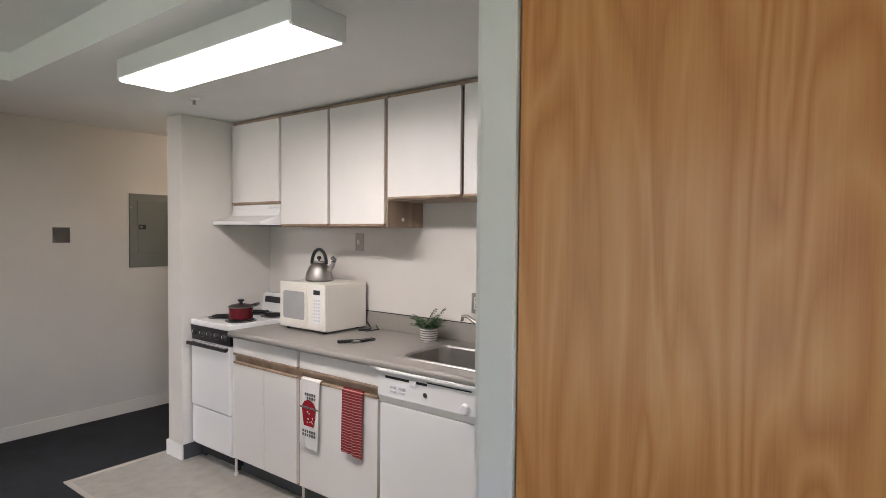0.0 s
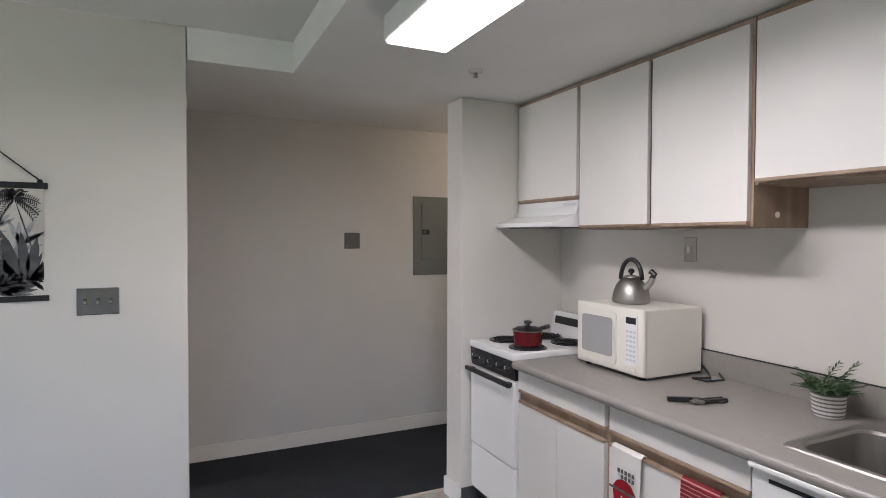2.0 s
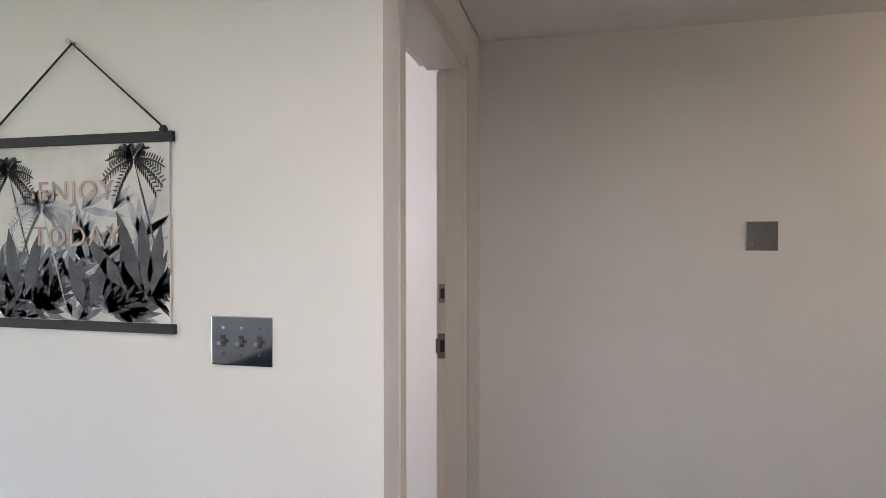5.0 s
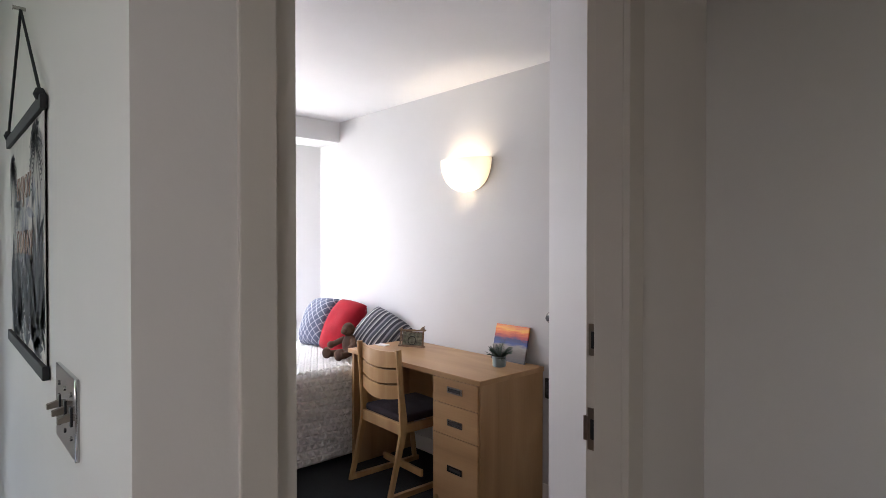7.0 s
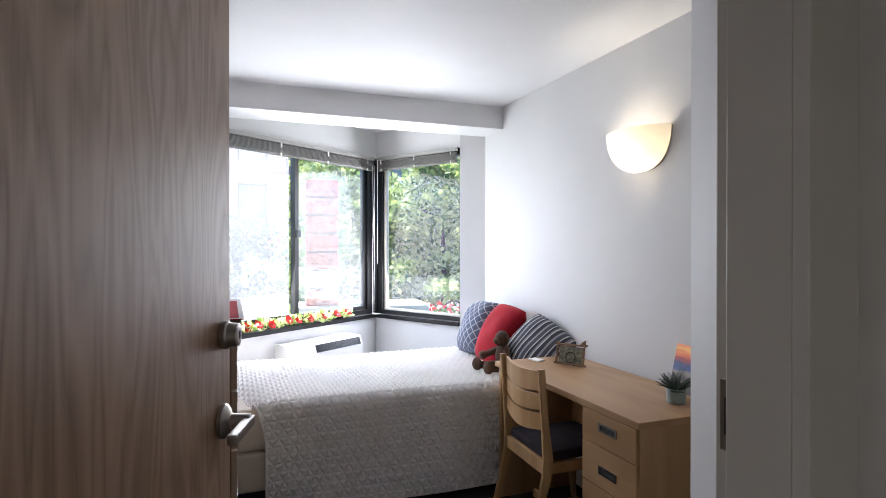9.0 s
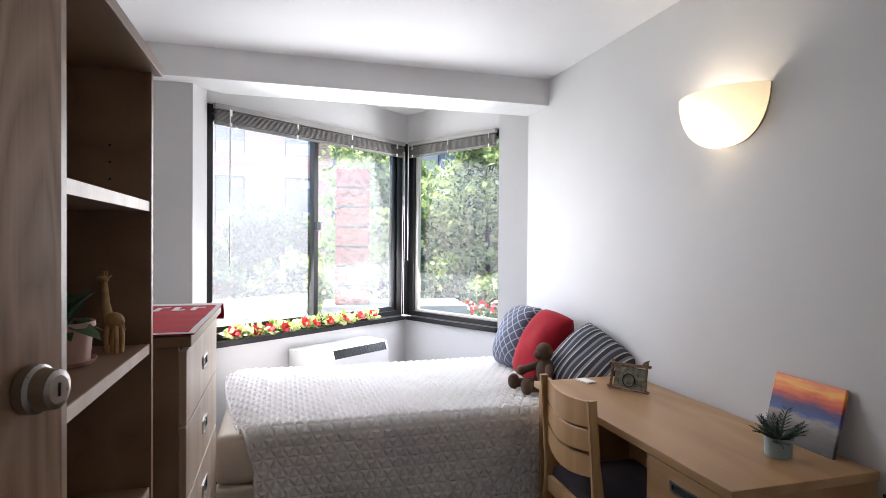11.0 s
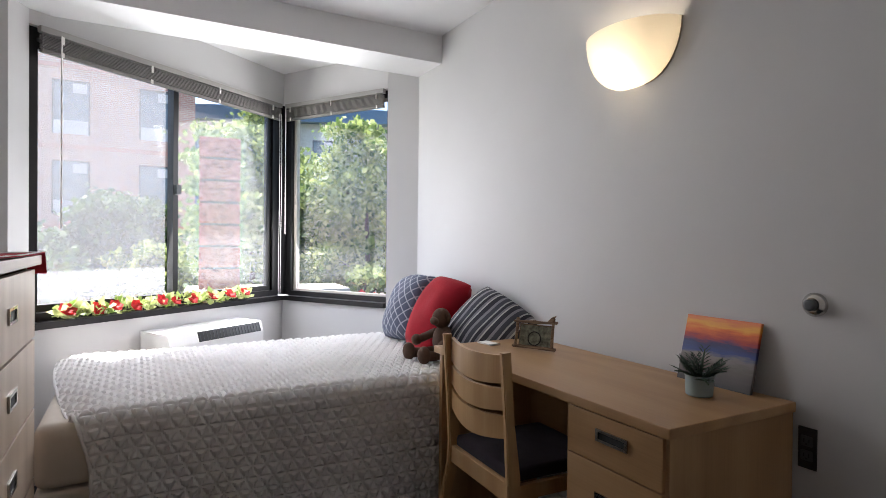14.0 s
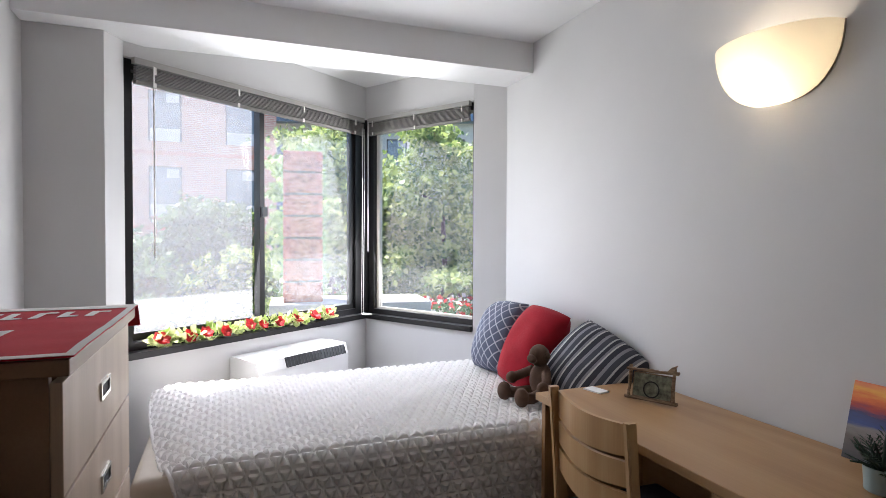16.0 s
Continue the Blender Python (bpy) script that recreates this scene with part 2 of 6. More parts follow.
def sunset_mat(name, x0, w, h):
    """Painted canvas: horizontal bands of a sunset over dark water, with dry brush strokes."""
    m, n, l, b = node_mat(name)
    v = coords(n, l)
    sep = n.new("ShaderNodeSeparateXYZ")
    l.new(v, sep.inputs["Vector"])
    nz = noise_tex(n, l, coords(n, l, (9, 9, 45)), 1.0, 5, 0.65)
    ad = n.new("ShaderNodeMath")
    ad.operation = "MULTIPLY_ADD"
    l.new(nz, ad.inputs[0])
    ad.inputs[1].default_value = 0.065
    l.new(sep.outputs[2], ad.inputs[2])
    mr = n.new("ShaderNodeMapRange")
    mr.inputs["From Min"].default_value, mr.inputs["From Max"].default_value = 0.03, h + 0.03
    l.new(ad.outputs[0], mr.inputs["Value"])
    l.new(ramp(n, l, mr.outputs["Result"], [(0.0, (0.05, 0.05, 0.055)), (0.3, (0.13, 0.11, 0.10)), (0.42, (0.22, 0.2, 0.2)), (0.5, (0.03, 0.06, 0.22)),
                                           (0.62, (0.03, 0.03, 0.12)), (0.7, (0.4, 0.04, 0.03)), (0.82, (0.75, 0.16, 0.03)), (0.9, (0.85, 0.4, 0.06)), (1.0, (0.75, 0.2, 0.08))]), b.inputs["Base Color"])
    b.inputs["Roughness"].default_value = 0.5
    bump(n, l, b, nz, 0.4, 0.002)
    return m


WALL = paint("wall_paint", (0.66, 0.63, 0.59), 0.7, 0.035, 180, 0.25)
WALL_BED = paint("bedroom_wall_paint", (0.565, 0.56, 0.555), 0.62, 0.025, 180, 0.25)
CEIL = paint("ceiling_paint", (0.82, 0.82, 0.80), 0.8, 0.03, 120, 0.3)
CEIL_BED = paint("bedroom_ceiling_paint", (0.76, 0.76, 0.76), 0.6, 0.03, 120, 0.3)
TRIM = paint("cream_trim", (0.80, 0.765, 0.70), 0.45, 0.05)
TRIM_W = paint("white_trim", (0.78, 0.77, 0.75), 0.45, 0.04)
FRAME_P = paint("grey_white_frame_paint", (0.55, 0.51, 0.45), 0.4, 0.06)
CARPET = carpet_mat("charcoal_carpet", (0.016, 0.019, 0.024))
VINYL = paint("speckled_vinyl", (0.42, 0.40, 0.36), 0.28, 0.14, 90, 0.1, big=14)
OAK_DOOR = wood("oak_door_veneer", (0.50, 0.19, 0.058), (0.60, 0.26, 0.085), (0.67, 0.33, 0.125), 2, 0.25, 2.0, 0.9)
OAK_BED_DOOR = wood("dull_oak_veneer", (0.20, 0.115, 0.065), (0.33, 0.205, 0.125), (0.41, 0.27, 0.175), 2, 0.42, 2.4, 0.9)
BEECH = wood("beech_desk", (0.34, 0.19, 0.082), (0.42, 0.25, 0.115), (0.48, 0.30, 0.15), 0, 0.38, 0.7, 0.25)
BEECH_V = wood("beech_upright", (0.31, 0.175, 0.075), (0.38, 0.225, 0.105), (0.44, 0.28, 0.14), 2, 0.42, 0.7, 0.25)
BEECH_CHAIR = wood("beech_chair", (0.40, 0.23, 0.10), (0.48, 0.29, 0.13), (0.55, 0.36, 0.18), 2, 0.35, 0.8, 0.25)
MAPLE = wood("pale_dresser", (0.40, 0.30, 0.21), (0.48, 0.37, 0.27), (0.54, 0.43, 0.33), 2, 0.45, 0.7, 0.2)
SHELFWOOD = wood("brown_shelf", (0.19, 0.115, 0.065), (0.25, 0.155, 0.09), (0.3, 0.2, 0.12), 0, 0.45, 0.7, 0.2)
CAB_EDGE = wood("cabinet_wood_edge", (0.25, 0.17, 0.115), (0.33, 0.235, 0.165), (0.4, 0.3, 0.22), 2, 0.5, 1.0, 0.2)
CAB_WHITE = paint("white_laminate", (0.76, 0.74, 0.71), 0.4, 0.03, 300, 0.1)
ENAMEL = paint("white_enamel", (0.8, 0.8, 0.79), 0.2, 0.02, 40, 0.03)
PLASTIC = paint("warm_white_plastic", (0.78, 0.75, 0.68), 0.35, 0.02, 400, 0.08)
PLASTIC_G = paint("pale_grey_plastic", (0.6, 0.61, 0.63), 0.35, 0.02, 400, 0.08)
COUNTER = paint("grey_laminate_counter", (0.28, 0.262, 0.24), 0.32, 0.06, 500, 0.05, big=30)
BLACK = paint("black_plastic", (0.018, 0.018, 0.02), 0.3, 0.1, 300, 0.1)
BLACK_M = paint("matt_black", (0.012, 0.012, 0.013), 0.7, 0.2, 300, 0.2)
RUBBER = paint("dark_grey_rubber", (0.06, 0.065, 0.07), 0.6, 0.1)
ANOD = paint("black_anodised", (0.025, 0.024, 0.025), 0.35, 0.15, 200, 0.05, 0.6)
STEEL = metal("stainless_steel", (0.38, 0.365, 0.345), 0.42, (4, 200, 200))
CHROME = metal("chromed_metal", (0.5, 0.485, 0.46), 0.2)
NICKEL = metal("satin_nickel", (0.38, 0.36, 0.33), 0.3)
BRONZE = metal("dull_plate", (0.30, 0.26, 0.22), 0.42)
PANEL_G = paint("grey_panel_enamel", (0.17, 0.18, 0.165), 0.42, 0.05)
SILVER = paint("steel_plate", (0.19, 0.187, 0.18), 0.3, 0.08, 200, 0.05, 1.0)
POLISHED = metal("polished_steel_plate", (0.5, 0.5, 0.5), 0.06)
RED_POT = paint("red_enamel", (0.11, 0.008, 0.012), 0.12, 0.05, 40, 0.0)
DARKGLASS = paint("oven_glass", (0.40, 0.40, 0.40), 0.12, 0.1, 40, 0.0)
GLASS = glass("window_glass")
GLASS_LID = glass("lid_glass", (0.4, 0.38, 0.38))
SCREEN = screen_mesh("insect_screen", 0.15)
QUILT = cloth("white_quilt", (0.78, 0.77, 0.755), None, 0.95, 500, 0.03, 0.3)
MATTRESS = cloth("cream_ticking", (0.62, 0.56, 0.48), None, 0.9, 500, 0.05, 0.3)
RED_CLOTH = cloth("red_cotton", (0.30, 0.009, 0.018), None, 0.9, 600, 0.15)
BROWN_PLUSH = cloth("brown_plush", (0.10, 0.06, 0.042), None, 1.0, 350, 0.3, 1.0)
SEATCLOTH = cloth("dark_purple_seat", (0.035, 0.027, 0.035), None, 0.95, 500, 0.3, 0.6)
STRIPE = stripes("striped_cotton", [(0, (0.06, 0.065, 0.08)), (0.22, (0.42, 0.42, 0.42)), (0.3, (0.035, 0.037, 0.05)), (0.46, (0.2, 0.2, 0.22)), (0.56, (0.5, 0.49, 0.47)), (0.63, (0.035, 0.037, 0.05)), (0.86, (0.25, 0.25, 0.27))], 9.5, 0)
LATTICE = lattice("grey_lattice_cotton", (0.075, 0.088, 0.13), (0.34, 0.35, 0.39), 22)
TOWEL_R = stripes("red_towel", [(0, (0.22, 0.012, 0.02)), (0.74, (0.42, 0.2, 0.19))], 70, 2)
TOWEL_W = cloth("white_towel", (0.74, 0.72, 0.69), None, 0.95, 600, 0.04)
SHADE = shade_mat("frosted_shade")
TUBE = emitter("lit_diffuser", (1, 0.98, 0.95), 0.9)
CERAMIC_P = paint("pink_ceramic", (0.55, 0.33, 0.27), 0.45, 0.06)
CERAMIC_G = paint("grey_green_ceramic", (0.25, 0.32, 0.32), 0.5, 0.1)
CERAMIC_W = stripes("white_ribbed_ceramic", [(0, (0.6, 0.58, 0.55)), (0.62, (0.16, 0.15, 0.14))], 75, 2, 0.6)
SOIL = paint("potting_soil", (0.03, 0.022, 0.016), 1.0, 0.4, 90, 0.9)
LEAF_H = leaf_mat("house_plant_leaf", (0.03, 0.075, 0.03), (0.16, 0.25, 0.13))
LEAF_D = leaf_mat("succulent_leaf", (0.012, 0.03, 0.02), (0.06, 0.11, 0.075))
GIRAFFE = paint("tan_figurine", (0.5, 0.32, 0.13), 0.6, 0.25, 60, 0.2, big=40)
TWIG = wood("twig_bark", (0.10, 0.06, 0.035), (0.2, 0.13, 0.08), (0.34, 0.24, 0.15), 0, 0.8, 6, 0.6)
PHOTO = paint("photo_print", (0.2, 0.21, 0.15), 0.35, 0.8, 60, 0.0, big=45)
PAPER = paint("white_paper", (0.8, 0.8, 0.79), 0.8, 0.02)
INK = paint("grey_ink", (0.12, 0.12, 0.12), 0.8, 0.05)
FLEECE = cloth("red_banner_felt", (0.42, 0.018, 0.03), None, 0.95, 400, 0.1)
FLEECE_W = cloth("white_banner_felt", (0.7, 0.67, 0.65), None, 0.95, 400, 0.06)
POSTER_P = paint("poster_paper", (0.58, 0.56, 0.51), 0.8, 0.22, 60, 0.05, big=6)
GOLD = paint("rose_gold_print", (0.36, 0.245, 0.18), 0.45, 0.05, 60, 0.0)
LEAVES_INK = [paint("palm_ink", (g, g * 1.03, g * 1.1), 0.85, 0.35, 80, 0.0, big=25) for g in (0.045, 0.085, 0.15, 0.26, 0.38)]
SLAT = paint("blind_slats", (0.17, 0.16, 0.15), 0.45, 0.05)
SLAT_P = paint("blind_head_rail", (0.3, 0.29, 0.27), 0.45, 0.05)
# Mortar coloured dark to hold the shade of the pier's recessed joints.
MORTAR = paint("shadowed_mortar", (0.13, 0.07, 0.055), 0.95, 0.2, 60, 0.3)
ROUGH_BRICK = rough_brick("split_face_brick")
PANEL_P = paint("facade_panel", (0.4, 0.39, 0.41), 0.6, 0.08)
# Pale film in both panes stands in for haze over the outside view.
PANE = glass("hazy_window_glass", haze=0.04)
PANE_R = glass("faintly_hazy_glass", haze=0.016)
CORD = paint("white_cord", (0.75, 0.73, 0.7), 0.7, 0.03)
BRICK = brick_mat("red_brick", (0.36, 0.15, 0.11), (0.46, 0.2, 0.15), (0.34, 0.16, 0.125), 1.6)
BRICK_L = brick_mat("facade_brick", (0.32, 0.13, 0.10), (0.40, 0.19, 0.14), (0.4, 0.34, 0.3), 1.0)
CONCRETE = paint("concrete", (0.42, 0.41, 0.39), 0.9, 0.15, 30, 0.4)
FARGLASS = paint("facade_window_glass", (0.10, 0.13, 0.16), 0.08, 0.3, 3, 0.0)
BLUE_M = paint("blue_fascia", (0.07, 0.14, 0.24), 0.4, 0.1)
PALE_WALL = paint("pale_render", (0.5, 0.49, 0.47), 0.9, 0.1, 20, 0.3)
GRASS = paint("lawn", (0.042, 0.065, 0.024), 1.0, 0.4, 25, 0.9, big=0.5)
BARK = wood("bark", (0.03, 0.022, 0.016), (0.07, 0.05, 0.037), (0.12, 0.09, 0.07), 2, 0.95, 2, 0.8)
FOLIAGE = leaf_mat("tree_foliage", (0.05, 0.11, 0.025), (0.42, 0.48, 0.16))
FOLIAGE_D = leaf_mat("dark_foliage", (0.02, 0.06, 0.02), (0.10, 0.16, 0.045))
PETAL_R = leaf_mat("red_petals", (0.35, 0.008, 0.012), (0.6, 0.03, 0.03))
PETAL_W = leaf_mat("white_petals", (0.6, 0.58, 0.45), (0.8, 0.8, 0.72))
GARLAND_LEAF = leaf_mat("garland_leaf", (0.16, 0.26, 0.04), (0.66, 0.68, 0.36))

# ---------------------------------------------------------------- mesh helpers
def bx(x0, x1, y0, y1, z0, z1, bev=0.0, seg=2, bm=None):
    """A box, its edges rounded by bev; added to bm if one is given."""
    b = bmesh.new()
    bmesh.ops.create_cube(b, size=1, matrix=Matrix.Translation(((x0 + x1) / 2, (y0 + y1) / 2, (z0 + z1) / 2)) @ Matrix.Diagonal((abs(x1 - x0), abs(y1 - y0), abs(z1 - z0), 1)))
    if bev:
        bmesh.ops.bevel(b, geom=b.edges[:], offset=bev, segments=seg, affect="EDGES", profile=0.6)
    return add(bm, b)


def add(bm, b):
    if bm is None:
        return b
    tmp = bpy.data.meshes.new("tmp")
    b.to_mesh(tmp)
    b.free()
    bm.from_mesh(tmp)
    bpy.data.meshes.remove(tmp)
    return bm


def boxes(*rows, bev=0.0):
    bm = bmesh.new()
    for r in rows:
        bx(*r, bev, bm=bm)
    return bm


def lathe(profile, n=24, loc=(0, 0, 0), bm=None, axis="z"):
    """A turned body from (radius, height) pairs."""
    b = bm or bmesh.new()
    rings = []
    for r, h in profile:
        ring = []
        for i in range(n):
            a = 2 * math.pi * i / n
            p = (r * math.cos(a), r * math.sin(a), h)
            if axis == "y":
                p = (p[0], p[2], p[1])
            elif axis == "x":
                p = (p[2], p[0], p[1])
            ring.append(b.verts.new((p[0] + loc[0], p[1] + loc[1], p[2] + loc[2])))
        rings.append(ring)
    for a, c in zip(rings, rings[1:]):
        for i in range(n):
            j = (i + 1) % n
            b.faces.new((a[i], a[j], c[j], c[i]))
    b.faces.new(rings[0][::-1])
    b.faces.new(rings[-1])
    bmesh.ops.recalc_face_normals(b, faces=b.faces[:])
    return b


def tube(points, r, n=8, bm=None, taper=1.0):
    """A round bar along a line of points."""
    b = bm or bmesh.new()
    pts = [Vector(p) for p in points]
    rings = []
    for i, p in enumerate(pts):
        d = (pts[min(i + 1, len(pts) - 1)] - pts[max(i - 1, 0)]).normalized()
        u = d.orthogonal().normalized() if i == 0 else (u - d * u.dot(d)).normalized()
        w = d.cross(u)
        k = r * (1 + (taper - 1) * i / max(1, len(pts) - 1))
        rings.append([b.verts.new(p + (u * math.cos(2 * math.pi * j / n) + w * math.sin(2 * math.pi * j / n)) * k) for j in range(n)])
    for a, c in zip(rings, rings[1:]):
        for j in range(n):
            b.faces.new((a[j], a[(j + 1) % n], c[(j + 1) % n], c[j]))
    b.faces.new(rings[0][::-1])
    b.faces.new(rings[-1])
    return b


def prism(outline, lo, hi, axis="z", bm=None):
    """A flat outline pushed from lo to hi along an axis."""
    b = bm or bmesh.new()

    def at(p, h):
        return {"z": (p[0], p[1], h), "y": (p[0], h, p[1]), "x": (h, p[0], p[1])}[axis]

    lower, upper = [b.verts.new(at(p, lo)) for p in outline], [b.verts.new(at(p, hi)) for p in outline]
    b.faces.new(lower)
    b.faces.new(upper[::-1])
    k = len(outline)
    for i in range(k):
        b.faces.new((lower[i], lower[(i + 1) % k], upper[(i + 1) % k], upper[i]))
    bmesh.ops.recalc_face_normals(b, faces=b.faces[:])
    return b


def sheet(fn, nu, nv, thick=0.0):
    """A surface from fn(u, v) over the unit square, given a thickness."""
    b = bmesh.new()
    g = [[b.verts.new(fn(i / nu, j / nv)) for j in range(nv + 1)] for i in range(nu + 1)]
    for i in range(nu):
        for j in range(nv):
            b.faces.new((g[i][j], g[i + 1][j], g[i + 1][j + 1], g[i][j + 1]))
    if thick:
        bmesh.ops.recalc_face_normals(b, faces=b.faces[:])
        bmesh.ops.solidify(b, geom=b.faces[:], thickness=thick)
    return b


def mesh_of(name, bm, material, smooth=None):
    me = bpy.data.meshes.new(name)
    if smooth is None:
        smooth = len(bm.faces) > 30
    for f in bm.faces:
        f.smooth = smooth
    if smooth:
        # crisp where a flat meets its narrow bevel, soft along turned bodies
        for e in bm.edges:
            if len(e.link_faces) == 2:
                turn, a, b = e.calc_face_angle(0.0), e.link_faces[0].calc_area(), e.link_faces[1].calc_area()
                e.smooth = turn < 0.66 and not (turn > 0.2 and max(a, b) > 8 * min(a, b))
    bm.to_mesh(me)
    bm.free()
    me.materials.append(material)
    return me


def part(name, bm, material, parent, label="", smooth=None):
    """One mesh object under a thing or under a part, in the thing's own axes."""
    ob = new(name, mesh_of(name, bm, material, smooth))
    ob.parent = parent
    if label:
        ob["label"] = label
    return ob


def thing(name, label, category, loc=(0, 0, 0), rz=0, group="", rx=0, ry=0):
    ob = tagged(new(name), label, category, group)
    ob.empty_display_size = 0.05
    ob.matrix_world = pose(*loc, rx, ry, rz)
    return ob


def solo(name, bm, material, label, category, loc=(0, 0, 0), rz=0, group="", rx=0, ry=0, smooth=None):
    ob = tagged(new(name, mesh_of(name, bm, material, smooth)), label, category, group)
    ob.matrix_world = pose(*loc, rx, ry, rz)
    return ob


def setting(name, bm, material, label="", parent=None, category=""):
    ob = tagged(new(name, mesh_of(name, bm, material, False)), label, category, "", "structure")
    if parent:
        ob.parent = parent
    return ob


def lettering(text, size, material, name, parent, m, spacing=1.0):
    """A line of built-in lettering as a thin mesh, centred, in the plane that m gives."""
    cu = bpy.data.curves.new("tmp", "FONT")
    cu.body, cu.size, cu.align_x, cu.align_y, cu.extrude, cu.space_character = text, size, "CENTER", "CENTER", 0.0006, spacing
    ob = new("tmp", cu)
    me = bpy.data.meshes.new_from_object(ob)
    bpy.data.objects.remove(ob)
    me.transform(m)
    me.materials.clear()
    me.materials.append(material)
    t = new(name, me)
    t.parent = parent
    return t


# ---------------------------------------------------------------- plan
PW, HX, PY = 3.978, 0.736, 5.31          # wall of the poster, side wall of the hall, end wall of the hall
KX = 2.80                               # kitchen wall
LOW, HIGH, BED = 2.268, 2.41, 2.48      # ceilings: kitchen and hall, living room, bedroom
YD, YB = 6.40, 3.92                     # bedroom: wall of the desk, wall of the bookcase
WL, WC, WR = Vector((-3.03, 4.295, 0)), Vector((-4.07, 5.735, 0)), Vector((-3.22, 6.235, 0))   # bay: left, corner, right
SILL, HEAD = 0.79, 2.24
DOOR_H = 2.09


def wall_run(a, b, out, thick, z0, z1, bm=None):
    """A straight piece of wall from a to b, thick towards out."""
    a, b, o = Vector(a[:2]), Vector(b[:2]), Vector(out[:2]).normalized() * thick
    return prism([a, b, b + o, a + o], z0, z1, "z", bm)


# ---------------------------------------------------------------- setting: floors and ceilings
setting("floor", boxes((-2.7, 1.53, -2.6, 3.9, -0.12, 0), (1.53, 2.9, 4.235, 5.31, -0.12, 0), (2.9, 4.1, 4.2, 5.31, -0.12, 0), (0.5, 1.53, 3.9, 5.31, -0.12, 0), (-4.3, 0.5, 3.9, 6.6, -0.12, 0), (0.5, 0.6, 5.31, 6.6, -0.12, 0)), CARPET, "charcoal blue cut-pile carpet")
setting("kitchen_floor", bx(1.53, 2.9, -1.2, 4.235, -0.12, 0.002), VINYL, "pale speckled vinyl floor, scuffed")
setting("floor_trim", boxes((1.505, 1.535, -1.2, 4.25, 0, 0.008), (1.535, 2.13, 4.222, 4.25, 0, 0.008), bev=0.002), FRAME_P, "worn vinyl edge strip")
bm = bx(1.195, 2.9, -2.6, 3.965, LOW, 2.6)
prism([(3.965, LOW), (5.31, 2.325), (5.31, 2.6), (3.965, 2.6)], 0.742, 4.1, "x", bm)
setting("ceiling", bm, CEIL, "low painted plaster ceiling")
setting("ceiling_living_room", bx(-2.7, 1.195, -2.6, 3.965, HIGH, 2.6), CEIL, "higher painted plaster ceiling")

setting("ceiling_beam", bx(-3.09, -2.765, YB, YD, 2.31, BED), CEIL_BED, "white boxed ceiling beam")

# ---------------------------------------------------------------- setting: walls
setting("wall_poster", boxes((-0.75, 0.5, PW, 4.065, 0, HIGH), (0.5, HX, PW, 4.12, 0, HIGH)), WALL, "off-white painted wall")
setting("wall_living_room", boxes((-2.7, -0.75, 3.78, 3.86, 0, HIGH), (-0.85, -0.75, 3.86, 4.065, 0, BED), (-2.8, -2.7, -2.6, 0.5, 0, HIGH), (-2.8, -2.7, 2.9, 3.86, 0, HIGH), (-2.8, -2.7, 0.5, 2.9, 0, 0.3), (-2.8, -2.7, 0.5, 2.9, 2.15, HIGH)), WALL, "off-white painted wall")
setting("wall_south", boxes((-2.7, -2.55, -2.7, -2.6, 0, 2.6), (0.25, 2.9, -2.7, -2.6, 0, 2.6), (-2.55, 0.25, -2.7, -2.6, 0, 1.2), (-2.55, 0.25, -2.7, -2.6, 2.15, 2.6)), WALL, "off-white painted wall with a wide window opening")
setting("wall_kitchen", boxes((KX, 2.92, -1.2, 4.2, 0, LOW), (1.26, 2.92, -1.3, -1.2, 0, LOW)), WALL, "off-white painted kitchen wall")
setting("wall_wing", bx(2.118, KX, 4.02, 4.2, 0, LOW, 0.004), WALL, "short off-white wall beside the stove")
setting("wall_partition", boxes((1.14, 1.26, 0.995, 1.078, 0, LOW), (1.14, 1.26, -2.6, 0.07, 0, LOW), (1.14, 1.26, 0.07, 0.995, 2.1, LOW)), TRIM_W, "white painted partition end")
setting("wall_hall_end", bx(0.56, 4.1, PY, 5.43, 0, 2.6), WALL, "off-white painted end wall of the hall")
setting("wall_hall_east", bx(4.1, 4.2, 4.2, 5.43, 0, 2.6), WALL, "off-white painted wall closing the hall")
setting("wall_hall_south", bx(2.92, 4.2, 4.1, 4.2, 0, 2.6), WALL, "off-white painted hall wall behind the kitchen")
setting("wall_bedroom_door", boxes((0.56, HX - 0.006, 4.12, 4.13, 0, DOOR_H + 0.03), (0.56, HX, 4.12, 4.943, DOOR_H + 0.03, BED), (HX - 0.004, HX, 4.945, PY, 0, BED), (0.56, 0.7, PY, 6.52, 0, BED)), WALL, "painted wall round the bedroom door")
setting("wall_entry_return", prism([(HX - 0.006, 4.945), (0.633, 4.945), (0.327, 5.195), (0.36, 5.33), (0.56, 5.33), (0.56, PY), (HX - 0.006, PY)], 0, BED), WALL_BED, "white plastered splayed return beside the bedroom door")
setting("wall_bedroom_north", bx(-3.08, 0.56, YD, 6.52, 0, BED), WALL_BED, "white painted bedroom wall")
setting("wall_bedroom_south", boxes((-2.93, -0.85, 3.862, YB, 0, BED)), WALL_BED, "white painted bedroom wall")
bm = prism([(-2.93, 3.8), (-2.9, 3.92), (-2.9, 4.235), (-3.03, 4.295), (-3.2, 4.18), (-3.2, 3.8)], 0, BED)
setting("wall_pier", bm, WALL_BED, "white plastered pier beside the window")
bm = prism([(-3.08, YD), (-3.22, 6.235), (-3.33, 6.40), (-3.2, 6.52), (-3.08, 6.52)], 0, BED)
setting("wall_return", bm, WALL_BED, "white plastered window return")
